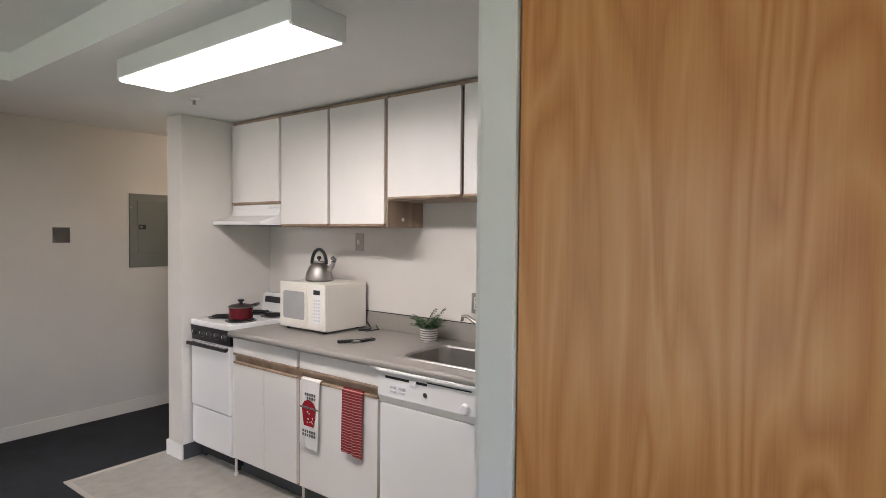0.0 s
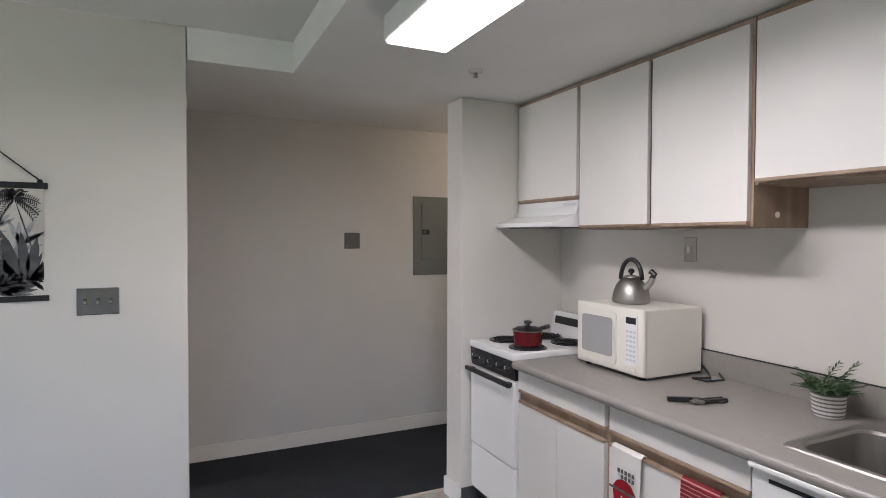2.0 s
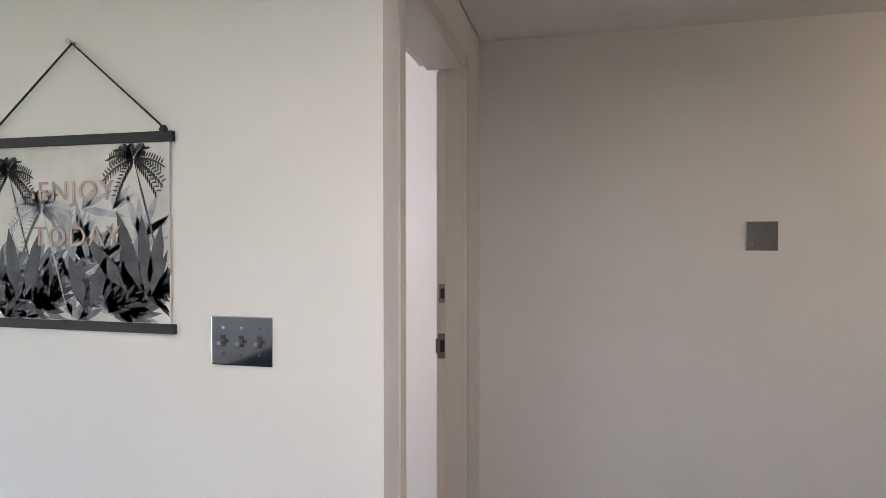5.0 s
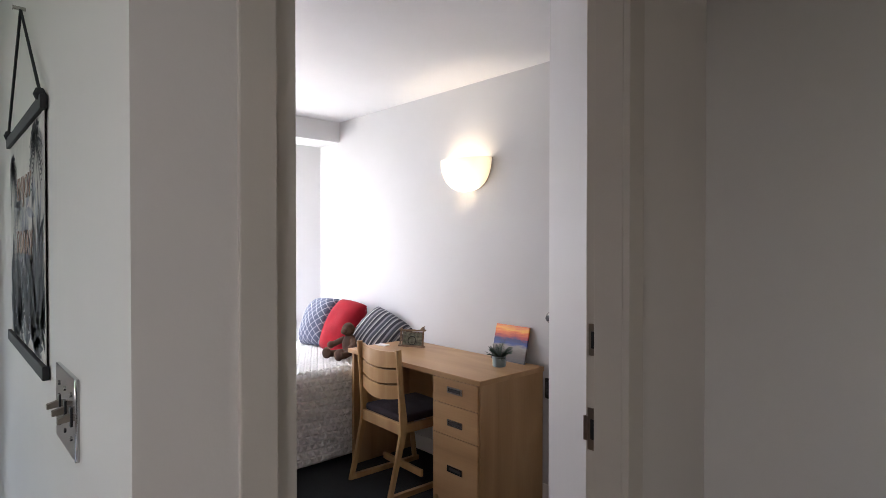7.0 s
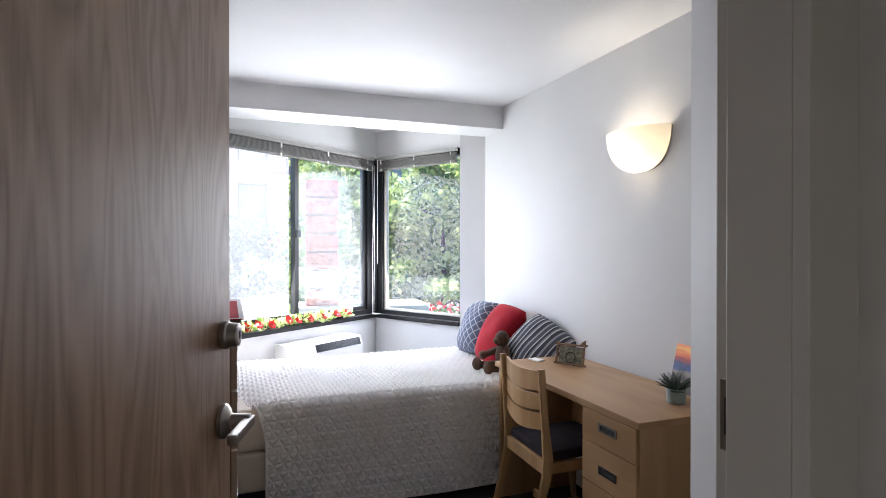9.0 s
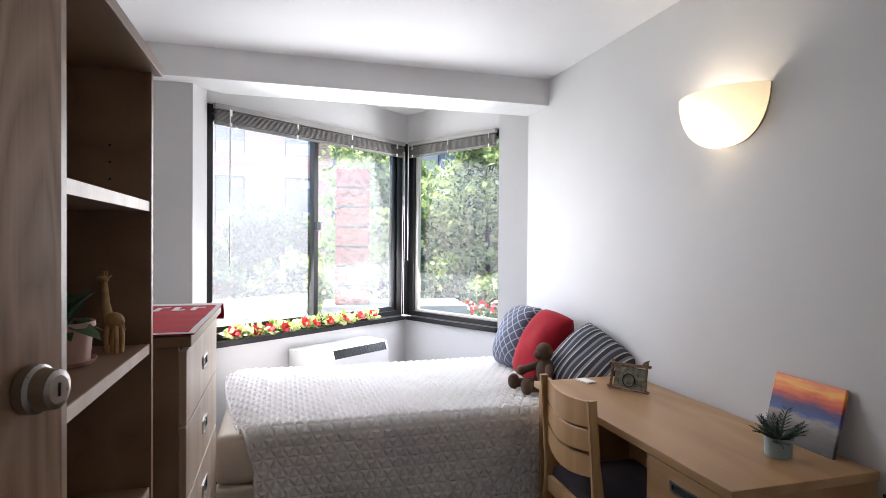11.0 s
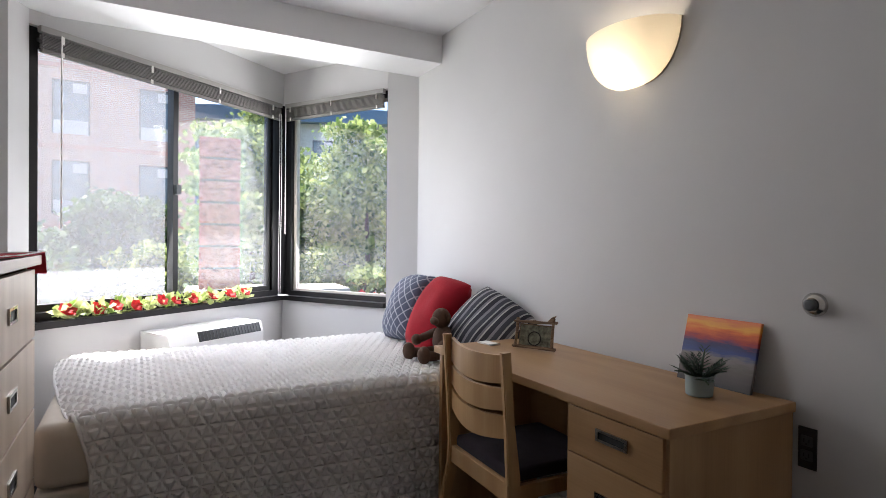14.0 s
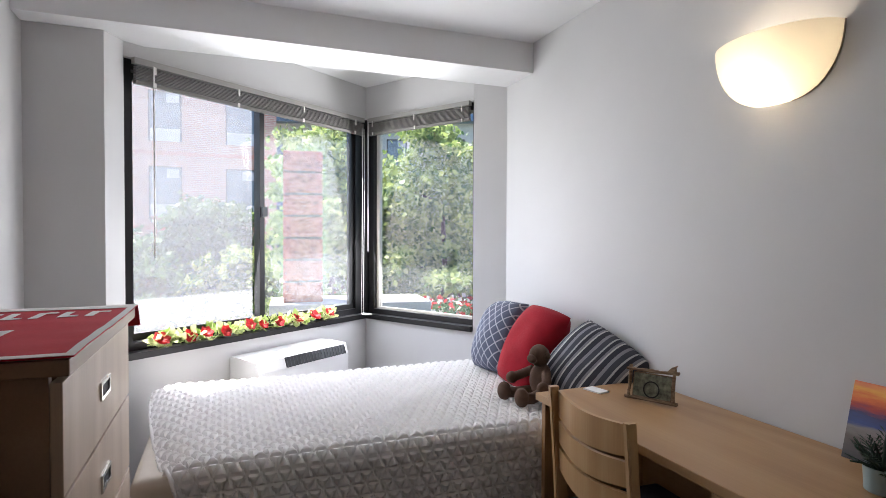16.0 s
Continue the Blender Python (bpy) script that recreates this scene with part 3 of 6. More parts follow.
OUT_A = Vector((-(WC - WL).y, (WC - WL).x, 0)).normalized()
OUT_A = OUT_A if OUT_A.x < 0 else -OUT_A
OUT_B = Vector(((WR - WC).y, -(WR - WC).x, 0)).normalized()
OUT_B = OUT_B if OUT_B.y > 0 else -OUT_B
CO = WC + (OUT_A + OUT_B) * 0.15


def bay_piece(z0, z1):
    b = bmesh.new()
    prism([WL[:2], WC[:2], CO[:2], (WL + OUT_A * 0.15)[:2]], z0, z1, "z", b)
    prism([WC[:2], WR[:2], (WR + OUT_B * 0.15)[:2], CO[:2]], z0, z1, "z", b)
    return b


BAY_EDGE = [(0.74, 3.8), (0.74, 6.7), (-3.2, 6.7), (WR + OUT_B * 0.16)[:2], (WC + (OUT_A + OUT_B) * 0.16)[:2], (WL + OUT_A * 0.16)[:2], (-3.2, 3.8)]
setting("ceiling_bedroom", prism(BAY_EDGE, BED, 2.62), CEIL_BED, "white painted plaster ceiling")
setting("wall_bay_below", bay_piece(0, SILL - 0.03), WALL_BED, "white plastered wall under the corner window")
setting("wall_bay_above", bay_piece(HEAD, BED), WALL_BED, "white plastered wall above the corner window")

# baseboards
setting("baseboard", boxes((0.76, 4.0, PY - 0.018, PY, 0, 0.1), bev=0.003), TRIM, "cream painted baseboard")
setting("baseboard_living_room", boxes((-0.75, HX, PW - 0.013, PW, 0, 0.1), bev=0.003), TRIM, "cream painted baseboard")
setting("baseboard_wing", boxes((2.105, 2.118, 4.01, 4.21, 0, 0.1), (2.118, 2.2, 4.2, 4.212, 0, 0.1), bev=0.003), TRIM_W, "white painted baseboard round the wing wall")
setting("baseboard_cove", bx(2.12, KX, 4.008, 4.02, 0.002, 0.1, 0.003), RUBBER, "dark rubber cove base")
setting("baseboard_bedroom", boxes((-3.05, 0.57, YD - 0.013, YD, 0, 0.1), (-2.9, -2.888, YB, 4.235, 0, 0.1), bev=0.003), TRIM_W, "white painted baseboard")
bm = wall_run(WL, WC, -OUT_A, 0.012, 0, 0.1)
wall_run(WC, WR, -OUT_B, 0.012, 0, 0.1, bm)
setting("baseboard_bay", bm, TRIM_W, "white painted baseboard")


# ---------------------------------------------------------------- doors
def bedroom_door():
    fr = setting("door_frame_1", boxes((0.73, 0.742, 4.085, 4.13, 0, DOOR_H + 0.05), (0.736, 0.752, 4.902, 4.962, 0, DOOR_H + 0.05), (0.736, 0.746, 4.13, 4.902, DOOR_H, DOOR_H + 0.05),
                                       (0.6, 0.73, 4.13, 4.16, 0, DOOR_H), (0.668, 0.736, 4.902, 4.945, 0, DOOR_H), (0.628, 0.668, 4.932, 4.945, 0, DOOR_H), (0.6, 0.736, 4.16, 4.902, DOOR_H, DOOR_H + 0.02), bev=0.002), FRAME_P, "painted steel door frame, chipped")
    part("strike_plate", boxes((0.636, 0.667, 4.928, 4.933, 1.0, 1.095)), BRONZE, fr, "dull bronze latch strike")
    part("strike_lip", boxes((0.626, 0.636, 4.926, 4.931, 1.02, 1.075)), BRONZE, fr)
    part("strike_hole", boxes((0.644, 0.66, 4.926, 4.9285, 1.025, 1.07)), BLACK_M, fr)
    part("bolt_strike", boxes((0.638, 0.666, 4.928, 4.933, 1.213, 1.285)), BRONZE, fr, "dull bronze bolt strike")
    part("bolt_hole", boxes((0.645, 0.66, 4.926, 4.9285, 1.23, 1.268)), BLACK_M, fr)
    d = thing("door_1", "open oak-veneer flush door with lever handle and deadbolt", "door", (0.6, 4.205, 0), 180 - 16.7)
    d["kind"] = "structure"
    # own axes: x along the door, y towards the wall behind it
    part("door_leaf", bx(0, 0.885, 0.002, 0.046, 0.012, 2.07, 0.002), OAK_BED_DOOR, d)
    # own y runs away from the room, so fittings stand at negative... mirrored by the turn
    s = -1
    dead = part("deadbolt", lathe([(0.030, 0), (0.030, s * 0.012), (0.026, s * 0.016), (0.024, s * 0.034), (0.017, s * 0.036)], 24, (0.825, 0, 1.235), None, "y"), NICKEL, d, "satin nickel deadbolt cylinder")
    part("keyway", boxes((0.8235, 0.8265, s * 0.0375, s * 0.0355, 1.227, 1.243)), BLACK_M, dead)
    rose = part("handle_rose", lathe([(0.036, 0), (0.036, s * 0.008), (0.030, s * 0.014), (0.016, s * 0.02), (0.014, s * 0.06)], 24, (0.82, 0, 1.055), None, "y"), NICKEL, d, "satin nickel lever rose")
    part("lever", bx(0.70, 0.836, s * 0.066, s * 0.046, 1.044, 1.064, 0.004), NICKEL, rose, "satin nickel lever")
    part("latch_plate", bx(0.8845, 0.887, 0.014, 0.036, 1.02, 1.09), BRONZE, d)
    for z in (0.25, 1.05, 1.82):
        part("hinge", tube([(-0.004, 0.0, z - 0.05), (-0.004, 0.0, z + 0.05)], 0.007), BRONZE, d)
    return d


bedroom_door()


def closet_door():
    fr = setting("door_frame_2", boxes((1.124, 1.14, 0.982, 1.06, 0, 2.13), (1.122, 1.14, 0.02, 0.1, 0, 2.13), (1.124, 1.14, 0.1, 0.982, 2.08, 2.13), (1.18, 1.26, 0.96, 0.995, 0, 2.1), (1.14, 1.26, 0.07, 0.1, 0, 2.1), bev=0.003), TRIM_W, "white painted door casing")
    d = thing("door_2", "closed golden oak veneer flush door", "door", (1.132, 0.1, 0))
    d["kind"] = "structure"
    part("door_leaf", bx(0, 0.044, 0.003, 0.878, 0.01, 2.075, 0.002), OAK_DOOR, d)
    k = part("handle_rose", lathe([(0.03, 0), (0.03, -0.01), (0.012, -0.014), (0.012, -0.05)], 20, (0, 0.07, 1.0), None, "x"), NICKEL, d, "satin nickel lever rose")
    part("lever", bx(-0.06, -0.046, 0.06, 0.17, 0.99, 1.01, 0.004), NICKEL, k)


closet_door()


# ---------------------------------------------------------------- corner window
def along(a, b, s, off=0.0, z=0.0, out=None):
    p = a + (b - a) * s + out * off
    return Vector((p.x, p.y, z))


def bar(a, b, s0, s1, out, o0, o1, z0, z1, bm=None):
    """A box set along the line a-b between the shares s0 and s1, from o0 to o1 outwards."""
    p, q = a + (b - a) * s0, a + (b - a) * s1
    return prism([(p + out * o0)[:2], (q + out * o0)[:2], (q + out * o1)[:2], (p + out * o1)[:2]], z0, z1, "z", bm)


def corner_window():
    w1 = tagged(new("window_1"), "wide sliding window with black aluminium frame", "window", "", "structure")
    b = bmesh.new()
    for s0, s1, z0, z1 in ((0.0, 0.028, SILL, HEAD), (0.955, 0.998, SILL, HEAD), (0.028, 0.955, SILL, SILL + 0.045), (0.028, 0.955, HEAD - 0.05, HEAD)):
        bar(WL, WC, s0, s1, OUT_A, 0.03, 0.12, z0, z1, b)
    part("window_frame", b, ANOD, w1, "black anodised aluminium frame")
    for nm, s0, s1, o in (("fixed_sash", 0.028, 0.5, 0.085), ("sliding_sash", 0.475, 0.955, 0.05)):
        b = bmesh.new()
        t = 0.02
        for a0, a1, z0, z1 in ((s0, s0 + t, SILL + 0.045, HEAD - 0.05), (s1 - t, s1, SILL + 0.045, HEAD - 0.05), (s0 + t, s1 - t, SILL + 0.045, SILL + 0.08), (s0 + t, s1 - t, HEAD - 0.085, HEAD - 0.05)):
            bar(WL, WC, a0, a1, OUT_A, o, o + 0.03, z0, z1, b)
        sash = part(nm, b, ANOD, w1)
        pane = part("pane", bar(WL, WC, s0 + t, s1 - t, OUT_A, o + 0.012, o + 0.018, SILL + 0.08, HEAD - 0.085), PANE if nm == "sliding_sash" else GLASS, sash, "clear window glass")
        pane.visible_shadow = False
        if nm == "sliding_sash":
            part("latch", bar(WL, WC, 0.478, 0.497, OUT_A, o - 0.025, o, 1.49, 1.55), BLACK, sash, "black sash latch")
    # Screen added to lay a pale haze over the fixed half.
    scr = part("insect_screen", bar(WL, WC, 0.05, 0.475, OUT_A, 0.122, 0.124, SILL + 0.05, HEAD - 0.05), SCREEN, w1, "pale insect screen that hazes the fixed half")
    scr.visible_shadow = False
    part("window_sill", bar(WL, WC, 0.0, 0.985, OUT_A, -0.03, 0.03, SILL - 0.03, SILL + 0.004), ANOD, w1, "dark metal window sill")
    w2 = tagged(new("window_2"), "narrow fixed window with black aluminium frame", "window", "", "structure")
    b = bmesh.new()
    for s0, s1, z0, z1 in ((0.0, 0.055, SILL, HEAD), (0.975, 1.0, SILL, HEAD), (0.055, 0.975, SILL, SILL + 0.04), (0.055, 0.975, HEAD - 0.05, HEAD)):
        bar(WC, WR, s0, s1, OUT_B, 0.03, 0.12, z0, z1, b)
    part("window_frame", b, ANOD, w2, "black anodised aluminium frame")
    b = bmesh.new()
    for s0, s1, z0, z1 in ((0.055, 0.085, SILL + 0.04, HEAD - 0.05), (0.085, 0.975, SILL + 0.04, SILL + 0.055)):
        bar(WC, WR, s0, s1, OUT_B, 0.06, 0.09, z0, z1, b)
    part("glazing_bead", b, FRAME_P, w2, "pale inner glazing bead")
    pane = part("pane", bar(WC, WR, 0.085, 0.975, OUT_B, 0.07, 0.076, SILL + 0.055, HEAD - 0.05), PANE_R, w2, "clear window glass")
    pane.visible_shadow = False
    part("window_sill", bar(WC, WR, 0.02, 1.0, OUT_B, -0.03, 0.03, SILL - 0.03, SILL + 0.004), ANOD, w2, "dark metal window sill")
    post = setting("window_corner_post", prism([WC[:2], (WC + OUT_A * 0.15)[:2], CO[:2], (WC + OUT_B * 0.15)[:2]], SILL, HEAD), ANOD, "black corner post")


corner_window()


def blind(a, b, out, s0, s1, label, wand):
    """A raised mini blind: head rail, stacked slats, bottom rail, ladder clips, wand."""
    t = thing("window_blind", label, "window blind", along(a, b, (s0 + s1) / 2, -0.02, HEAD - 0.1, out))
    base = Vector(t.location)

    def loc(bm):
        bmesh.ops.translate(bm, vec=-base, verts=bm.verts)
        return bm

    part("head_rail", loc(bar(a, b, s0, s1, out, -0.034, -0.004, HEAD - 0.032, HEAD - 0.002)), SLAT_P, t, "grey head rail")
    for i in range(9):
        z = HEAD - 0.044 - i * 0.0075
        part("slat", loc(bar(a, b, s0 + 0.004, s1 - 0.004, out, -0.032, -0.006, z - 0.0022, z + 0.0015)), SLAT, t)
    part("bottom_rail", loc(bar(a, b, s0 + 0.004, s1 - 0.004, out, -0.031, -0.007, HEAD - 0.128, HEAD - 0.112)), SLAT, t, "grey bottom rail")
    n = 4 if s1 - s0 < 0.97 and (b - a).length > 1.2 else 3
    for i in range(n):
        s = s0 + (s1 - s0) * (0.06 + 0.88 * i / (n - 1))
        part("ladder_clip", loc(bar(a, b, s - 0.003, s + 0.003, out, -0.040, -0.033, HEAD - 0.068, HEAD - 0.03)), CORD, t)
        part("bottom_clip", loc(bar(a, b, s - 0.004, s + 0.004, out, -0.036, -0.031, HEAD - 0.13, HEAD - 0.108)), CORD, t)
    p = along(a, b, wand, -0.045, HEAD - 0.03, out)
    part("wand", loc(tube([p, p - Vector((0, 0, 0.95))], 0.004, 6)), CORD, t, "white plastic tilt wand")
    return t


blind(WL, WC, OUT_A, 0.02, 0.97, "grey mini blind drawn up over the wide window", 0.07)
blind(WC, WR, OUT_B, 0.05, 0.985, "grey mini blind drawn up over the narrow window", 0.07)


def blind_cord():
    p = along(WL, WC, 0.955, -0.05, HEAD - 0.1, OUT_A)
    t = thing("blind_cord", "white pull cord hanging and coiled on the window sill", "cord", (p.x, p.y, SILL + 0.01))
    for k in (0, 0.018):
        pts = [(k + 0.012 * math.sin(5 * s), -k, (1 - s) * (HEAD - SILL - 0.1) + 0.004) for s in [i / 14 for i in range(15)]]
        part("cord", tube(pts, 0.0025, 5), CORD, t)
    pts = [(0.05 + 0.035 * math.cos(a) * (1 + 0.3 * math.sin(a * 0.37)), 0.01 + 0.03 * math.sin(a * 1.1), 0.006 + 0.003 * math.sin(2.3 * a)) for a in [i * 0.35 for i in range(50)]]
    part("coil", tube(pts, 0.0025, 5), CORD, t)


blind_cord()

# ---------------------------------------------------------------- kitchen
FX = 2.185      # face of the base cabinet doors
UX = 2.475      # face of the wall cabinet doors


def slab_door(y0, y1, z0, z1, x, parent, edge_bottom=True, name="door"):
    """A white laminate door with a wood edge strip along its lower side."""
    d = part(name, bx(x, x + 0.018, y0, y1, z0 + (0.012 if edge_bottom else 0), z1, 0.0015), CAB_WHITE, parent)
    if edge_bottom:
        part("edge_pull", bx(x - 0.004, x + 0.018, y0, y1, z0, z0 + 0.012, 0.002), CAB_EDGE, d, "wood finger-pull edge")
    return d


def wall_cabinet(y0, y1, z0, doors, label):
    c = thing("wall_cabinet", label, "kitchen cabinet", (0, 0, 0), group="wall cabinets")
    z1 = LOW - 0.005
    part("body", boxes((UX + 0.036, KX, y0, y1, z0, z1)), CAB_EDGE, c, "brown wood-effect carcass")
    ff = boxes((UX + 0.018, UX + 0.036, y0, y1, z1 - 0.028, z1), (UX + 0.018, UX + 0.036, y0, y1, z0, z0 + 0.02), (UX + 0.018, UX + 0.036, y0, y0 + 0.016, z0 + 0.02, z1 - 0.028), (UX + 0.018, UX + 0.036, y1 - 0.016, y1, z0 + 0.02, z1 - 0.028))
    part("face_frame", ff, CAB_EDGE, c, "brown wood face frame")
    w = (y1 - y0) / doors
    for i in range(doors):
        slab_door(y0 + i * w + 0.011, y0 + (i + 1) * w - 0.011, z0 + 0.008, z1 - 0.024, UX, c)
    return c


wall_cabinet(3.475, 4.012, 1.688, 1, "white laminate wall cabinet over the range hood")
wall_cabinet(2.555, 3.47, 1.54, 2, "tall white laminate wall cabinet with brown wood edges")
c = wall_cabinet(1.545, 2.55, 1.685, 2, "white laminate wall cabinet over the sink")
solo("cabinet_bumper", lathe([(0.011, 0), (0.011, -0.003)], 16, (0, 0, 0), None, "y"), PLASTIC, "small pale plastic disc on the cabinet side", "bumper", (2.62, 2.5548, 1.585))


def base_cabinet(y0, y1, doors, label):
    c = thing("base_cabinet", label, "kitchen cabinet", (0, 0, 0), group="base cabinets")
    part("body", boxes((FX + 0.04, KX, y0, y1, 0.1, 0.862)), CAB_EDGE, c, "brown wood-effect carcass")
    part("face_frame", boxes((FX + 0.02, FX + 0.04, y0, y1, 0.1, 0.862)), CAB_EDGE, c, "brown wood face frame")
    part("toe_kick", boxes((FX + 0.075, FX + 0.09, y0, y1, 0.002, 0.1)), RUBBER, c, "dark rubber toe kick")
    d = part("drawer_front", bx(FX, FX + 0.02, y0 + 0.012, y1 - 0.012, 0.768, 0.858, 0.0015), CAB_WHITE, c)
    part("edge_pull", bx(FX - 0.004, FX + 0.02, y0 + 0.012, y1 - 0.012, 0.754, 0.767, 0.002), CAB_EDGE, d, "wood finger-pull edge")
    w = (y1 - y0 - 0.024) / doors
    for i in range(doors):
        dd = part("door", bx(FX, FX + 0.02, y0 + 0.012 + i * w + 0.0015, y0 + 0.012 + (i + 1) * w - 0.0015, 0.115, 0.702, 0.0015), CAB_WHITE, c)
        part("edge_pull", bx(FX - 0.004, FX + 0.02, y0 + 0.012 + i * w + 0.0015, y0 + 0.012 + (i + 1) * w - 0.0015, 0.703, 0.715, 0.002), CAB_EDGE, dd, "wood finger-pull edge")
    return c


base_cabinet(2.93, 3.553, 2, "white laminate base cabinet with drawer and two doors")
base_cabinet(2.318, 2.927, 1, "white laminate base cabinet with towels over its door")
solo("base_filler", bx(FX + 0.02, KX, 1.615, 1.7, 0.002, 0.862, 0.002), CAB_EDGE, "brown wood filler panel beside the dishwasher", "panel")
for y, x in ((3.552, 2.2), (2.93, 2.215)):
    solo("levelling_foot", lathe([(0.014, 0), (0.014, 0.012), (0.008, 0.016), (0.008, 0.1)], 12), PLASTIC, "white plastic levelling foot under the cabinet", "foot", (x, y - 0.012, 0.002), group="levelling feet")

# worktop with a cut-out for the sink
SX0, SX1, SY0, SY1 = 2.255, 2.715, 1.735, 2.295
CT = 0.905
wt = thing("worktop", "grey laminate worktop with rounded front edge and upstand", "countertop")
for a in ((2.165, SX0 + 0.02, 1.6, 3.545), (SX1 - 0.02, KX - 0.02, 1.6, 3.545), (SX0 + 0.02, SX1 - 0.02, 1.6, SY0 + 0.02), (SX0 + 0.02, SX1 - 0.02, SY1 - 0.02, 3.545)):
    part("top", bx(*a, CT - 0.04, CT), COUNTER, wt)
part("front_edge", lathe([(0.02, 1.6), (0.02, 3.545)], 20, (2.165, 0, CT - 0.02), None, "y"), COUNTER, wt)
part("upstand", bx(KX - 0.02, KX - 0.001, 1.6, 3.545, CT - 0.04, 1.008, 0.004), COUNTER, wt, "grey laminate upstand")
part("caulk_line", bx(KX - 0.012, KX - 0.0005, 1.6, 3.545, 1.008, 1.0115), BLACK_M, wt)


def sink():
    s = thing("kitchen_sink", "single-bowl stainless steel sink set in the worktop", "sink", ((SX0 + SX1) / 2, (SY0 + SY1) / 2, CT))
    hx, hy = (SX1 - SX0) / 2, (SY1 - SY0) / 2

    def ring(x0, x1, y, r, z, n=6):
        pts = []
        for cx, cy, a0 in ((x1 - r, y - r, 0), (x0 + r, y - r, 90), (x0 + r, -y + r, 180), (x1 - r, -y + r, 270)):
            for i in range(n + 1):
                a = radians(a0 + 90 * i / n)
                pts.append((cx + r * math.cos(a), cy + r * math.sin(a), z))
        return pts
    b = bmesh.new()
    rings = [ring(-hx, hx, hy, 0.03, 0.001), ring(-hx + 0.004, hx - 0.004, hy - 0.004, 0.03, 0.006), ring(-hx + 0.025, hx - 0.085, hy - 0.025, 0.055, 0.005),
             ring(-hx + 0.032, hx - 0.092, hy - 0.032, 0.055, -0.004), ring(-hx + 0.042, hx - 0.102, hy - 0.042, 0.06, -0.13), ring(-hx + 0.075, hx - 0.135, hy - 0.075, 0.06, -0.165), ring(-0.08, 0.02, 0.05, 0.04, -0.17)]
    vs = [[b.verts.new(p) for p in r] for r in rings]
    for p, q in zip(vs, vs[1:]):
        k = len(p)
        for i in range(k):
            b.faces.new((p[i], p[(i + 1) % k], q[(i + 1) % k], q[i]))
    b.faces.new(vs[-1])
    bmesh.ops.recalc_face_normals(b, faces=b.faces[:])
    bmesh.ops.reverse_faces(b, faces=b.faces[:]) if b.faces[0].normal.z < 0 else None
    part("bowl", b, STEEL, s)
    part("drain", lathe([(0.04, -0.168), (0.04, -0.164), (0.03, -0.166), (0.006, -0.166)], 20, (-0.03, 0, 0)), CHROME, s)
    f = thing("kitchen_faucet", "chrome single-lever kitchen faucet swung to one side", "faucet", (2.672, 1.955, CT + 0.006))
    part("deck_plate", bx(-0.028, 0.028, -0.12, 0.12, 0, 0.008, 0.004), CHROME, f)
    part("body", lathe([(0.026, 0.006), (0.024, 0.05), (0.026, 0.06), (0.022, 0.085), (0.01, 0.094)], 20), CHROME, f)
    part("spout", tube([(0, 0.012, 0.05), (-0.005, 0.06, 0.09), (-0.01, 0.13, 0.135), (-0.014, 0.18, 0.162), (-0.016, 0.205, 0.16), (-0.016, 0.21, 0.135)], 0.0105, 10, None, 0.85), CHROME, f)
    part("lever", tube([(0, 0, 0.085), (-0.004, 0.012, 0.12), (-0.02, 0.03, 0.16)], 0.011, 10, None, 0.7), CHROME, f)


sink()


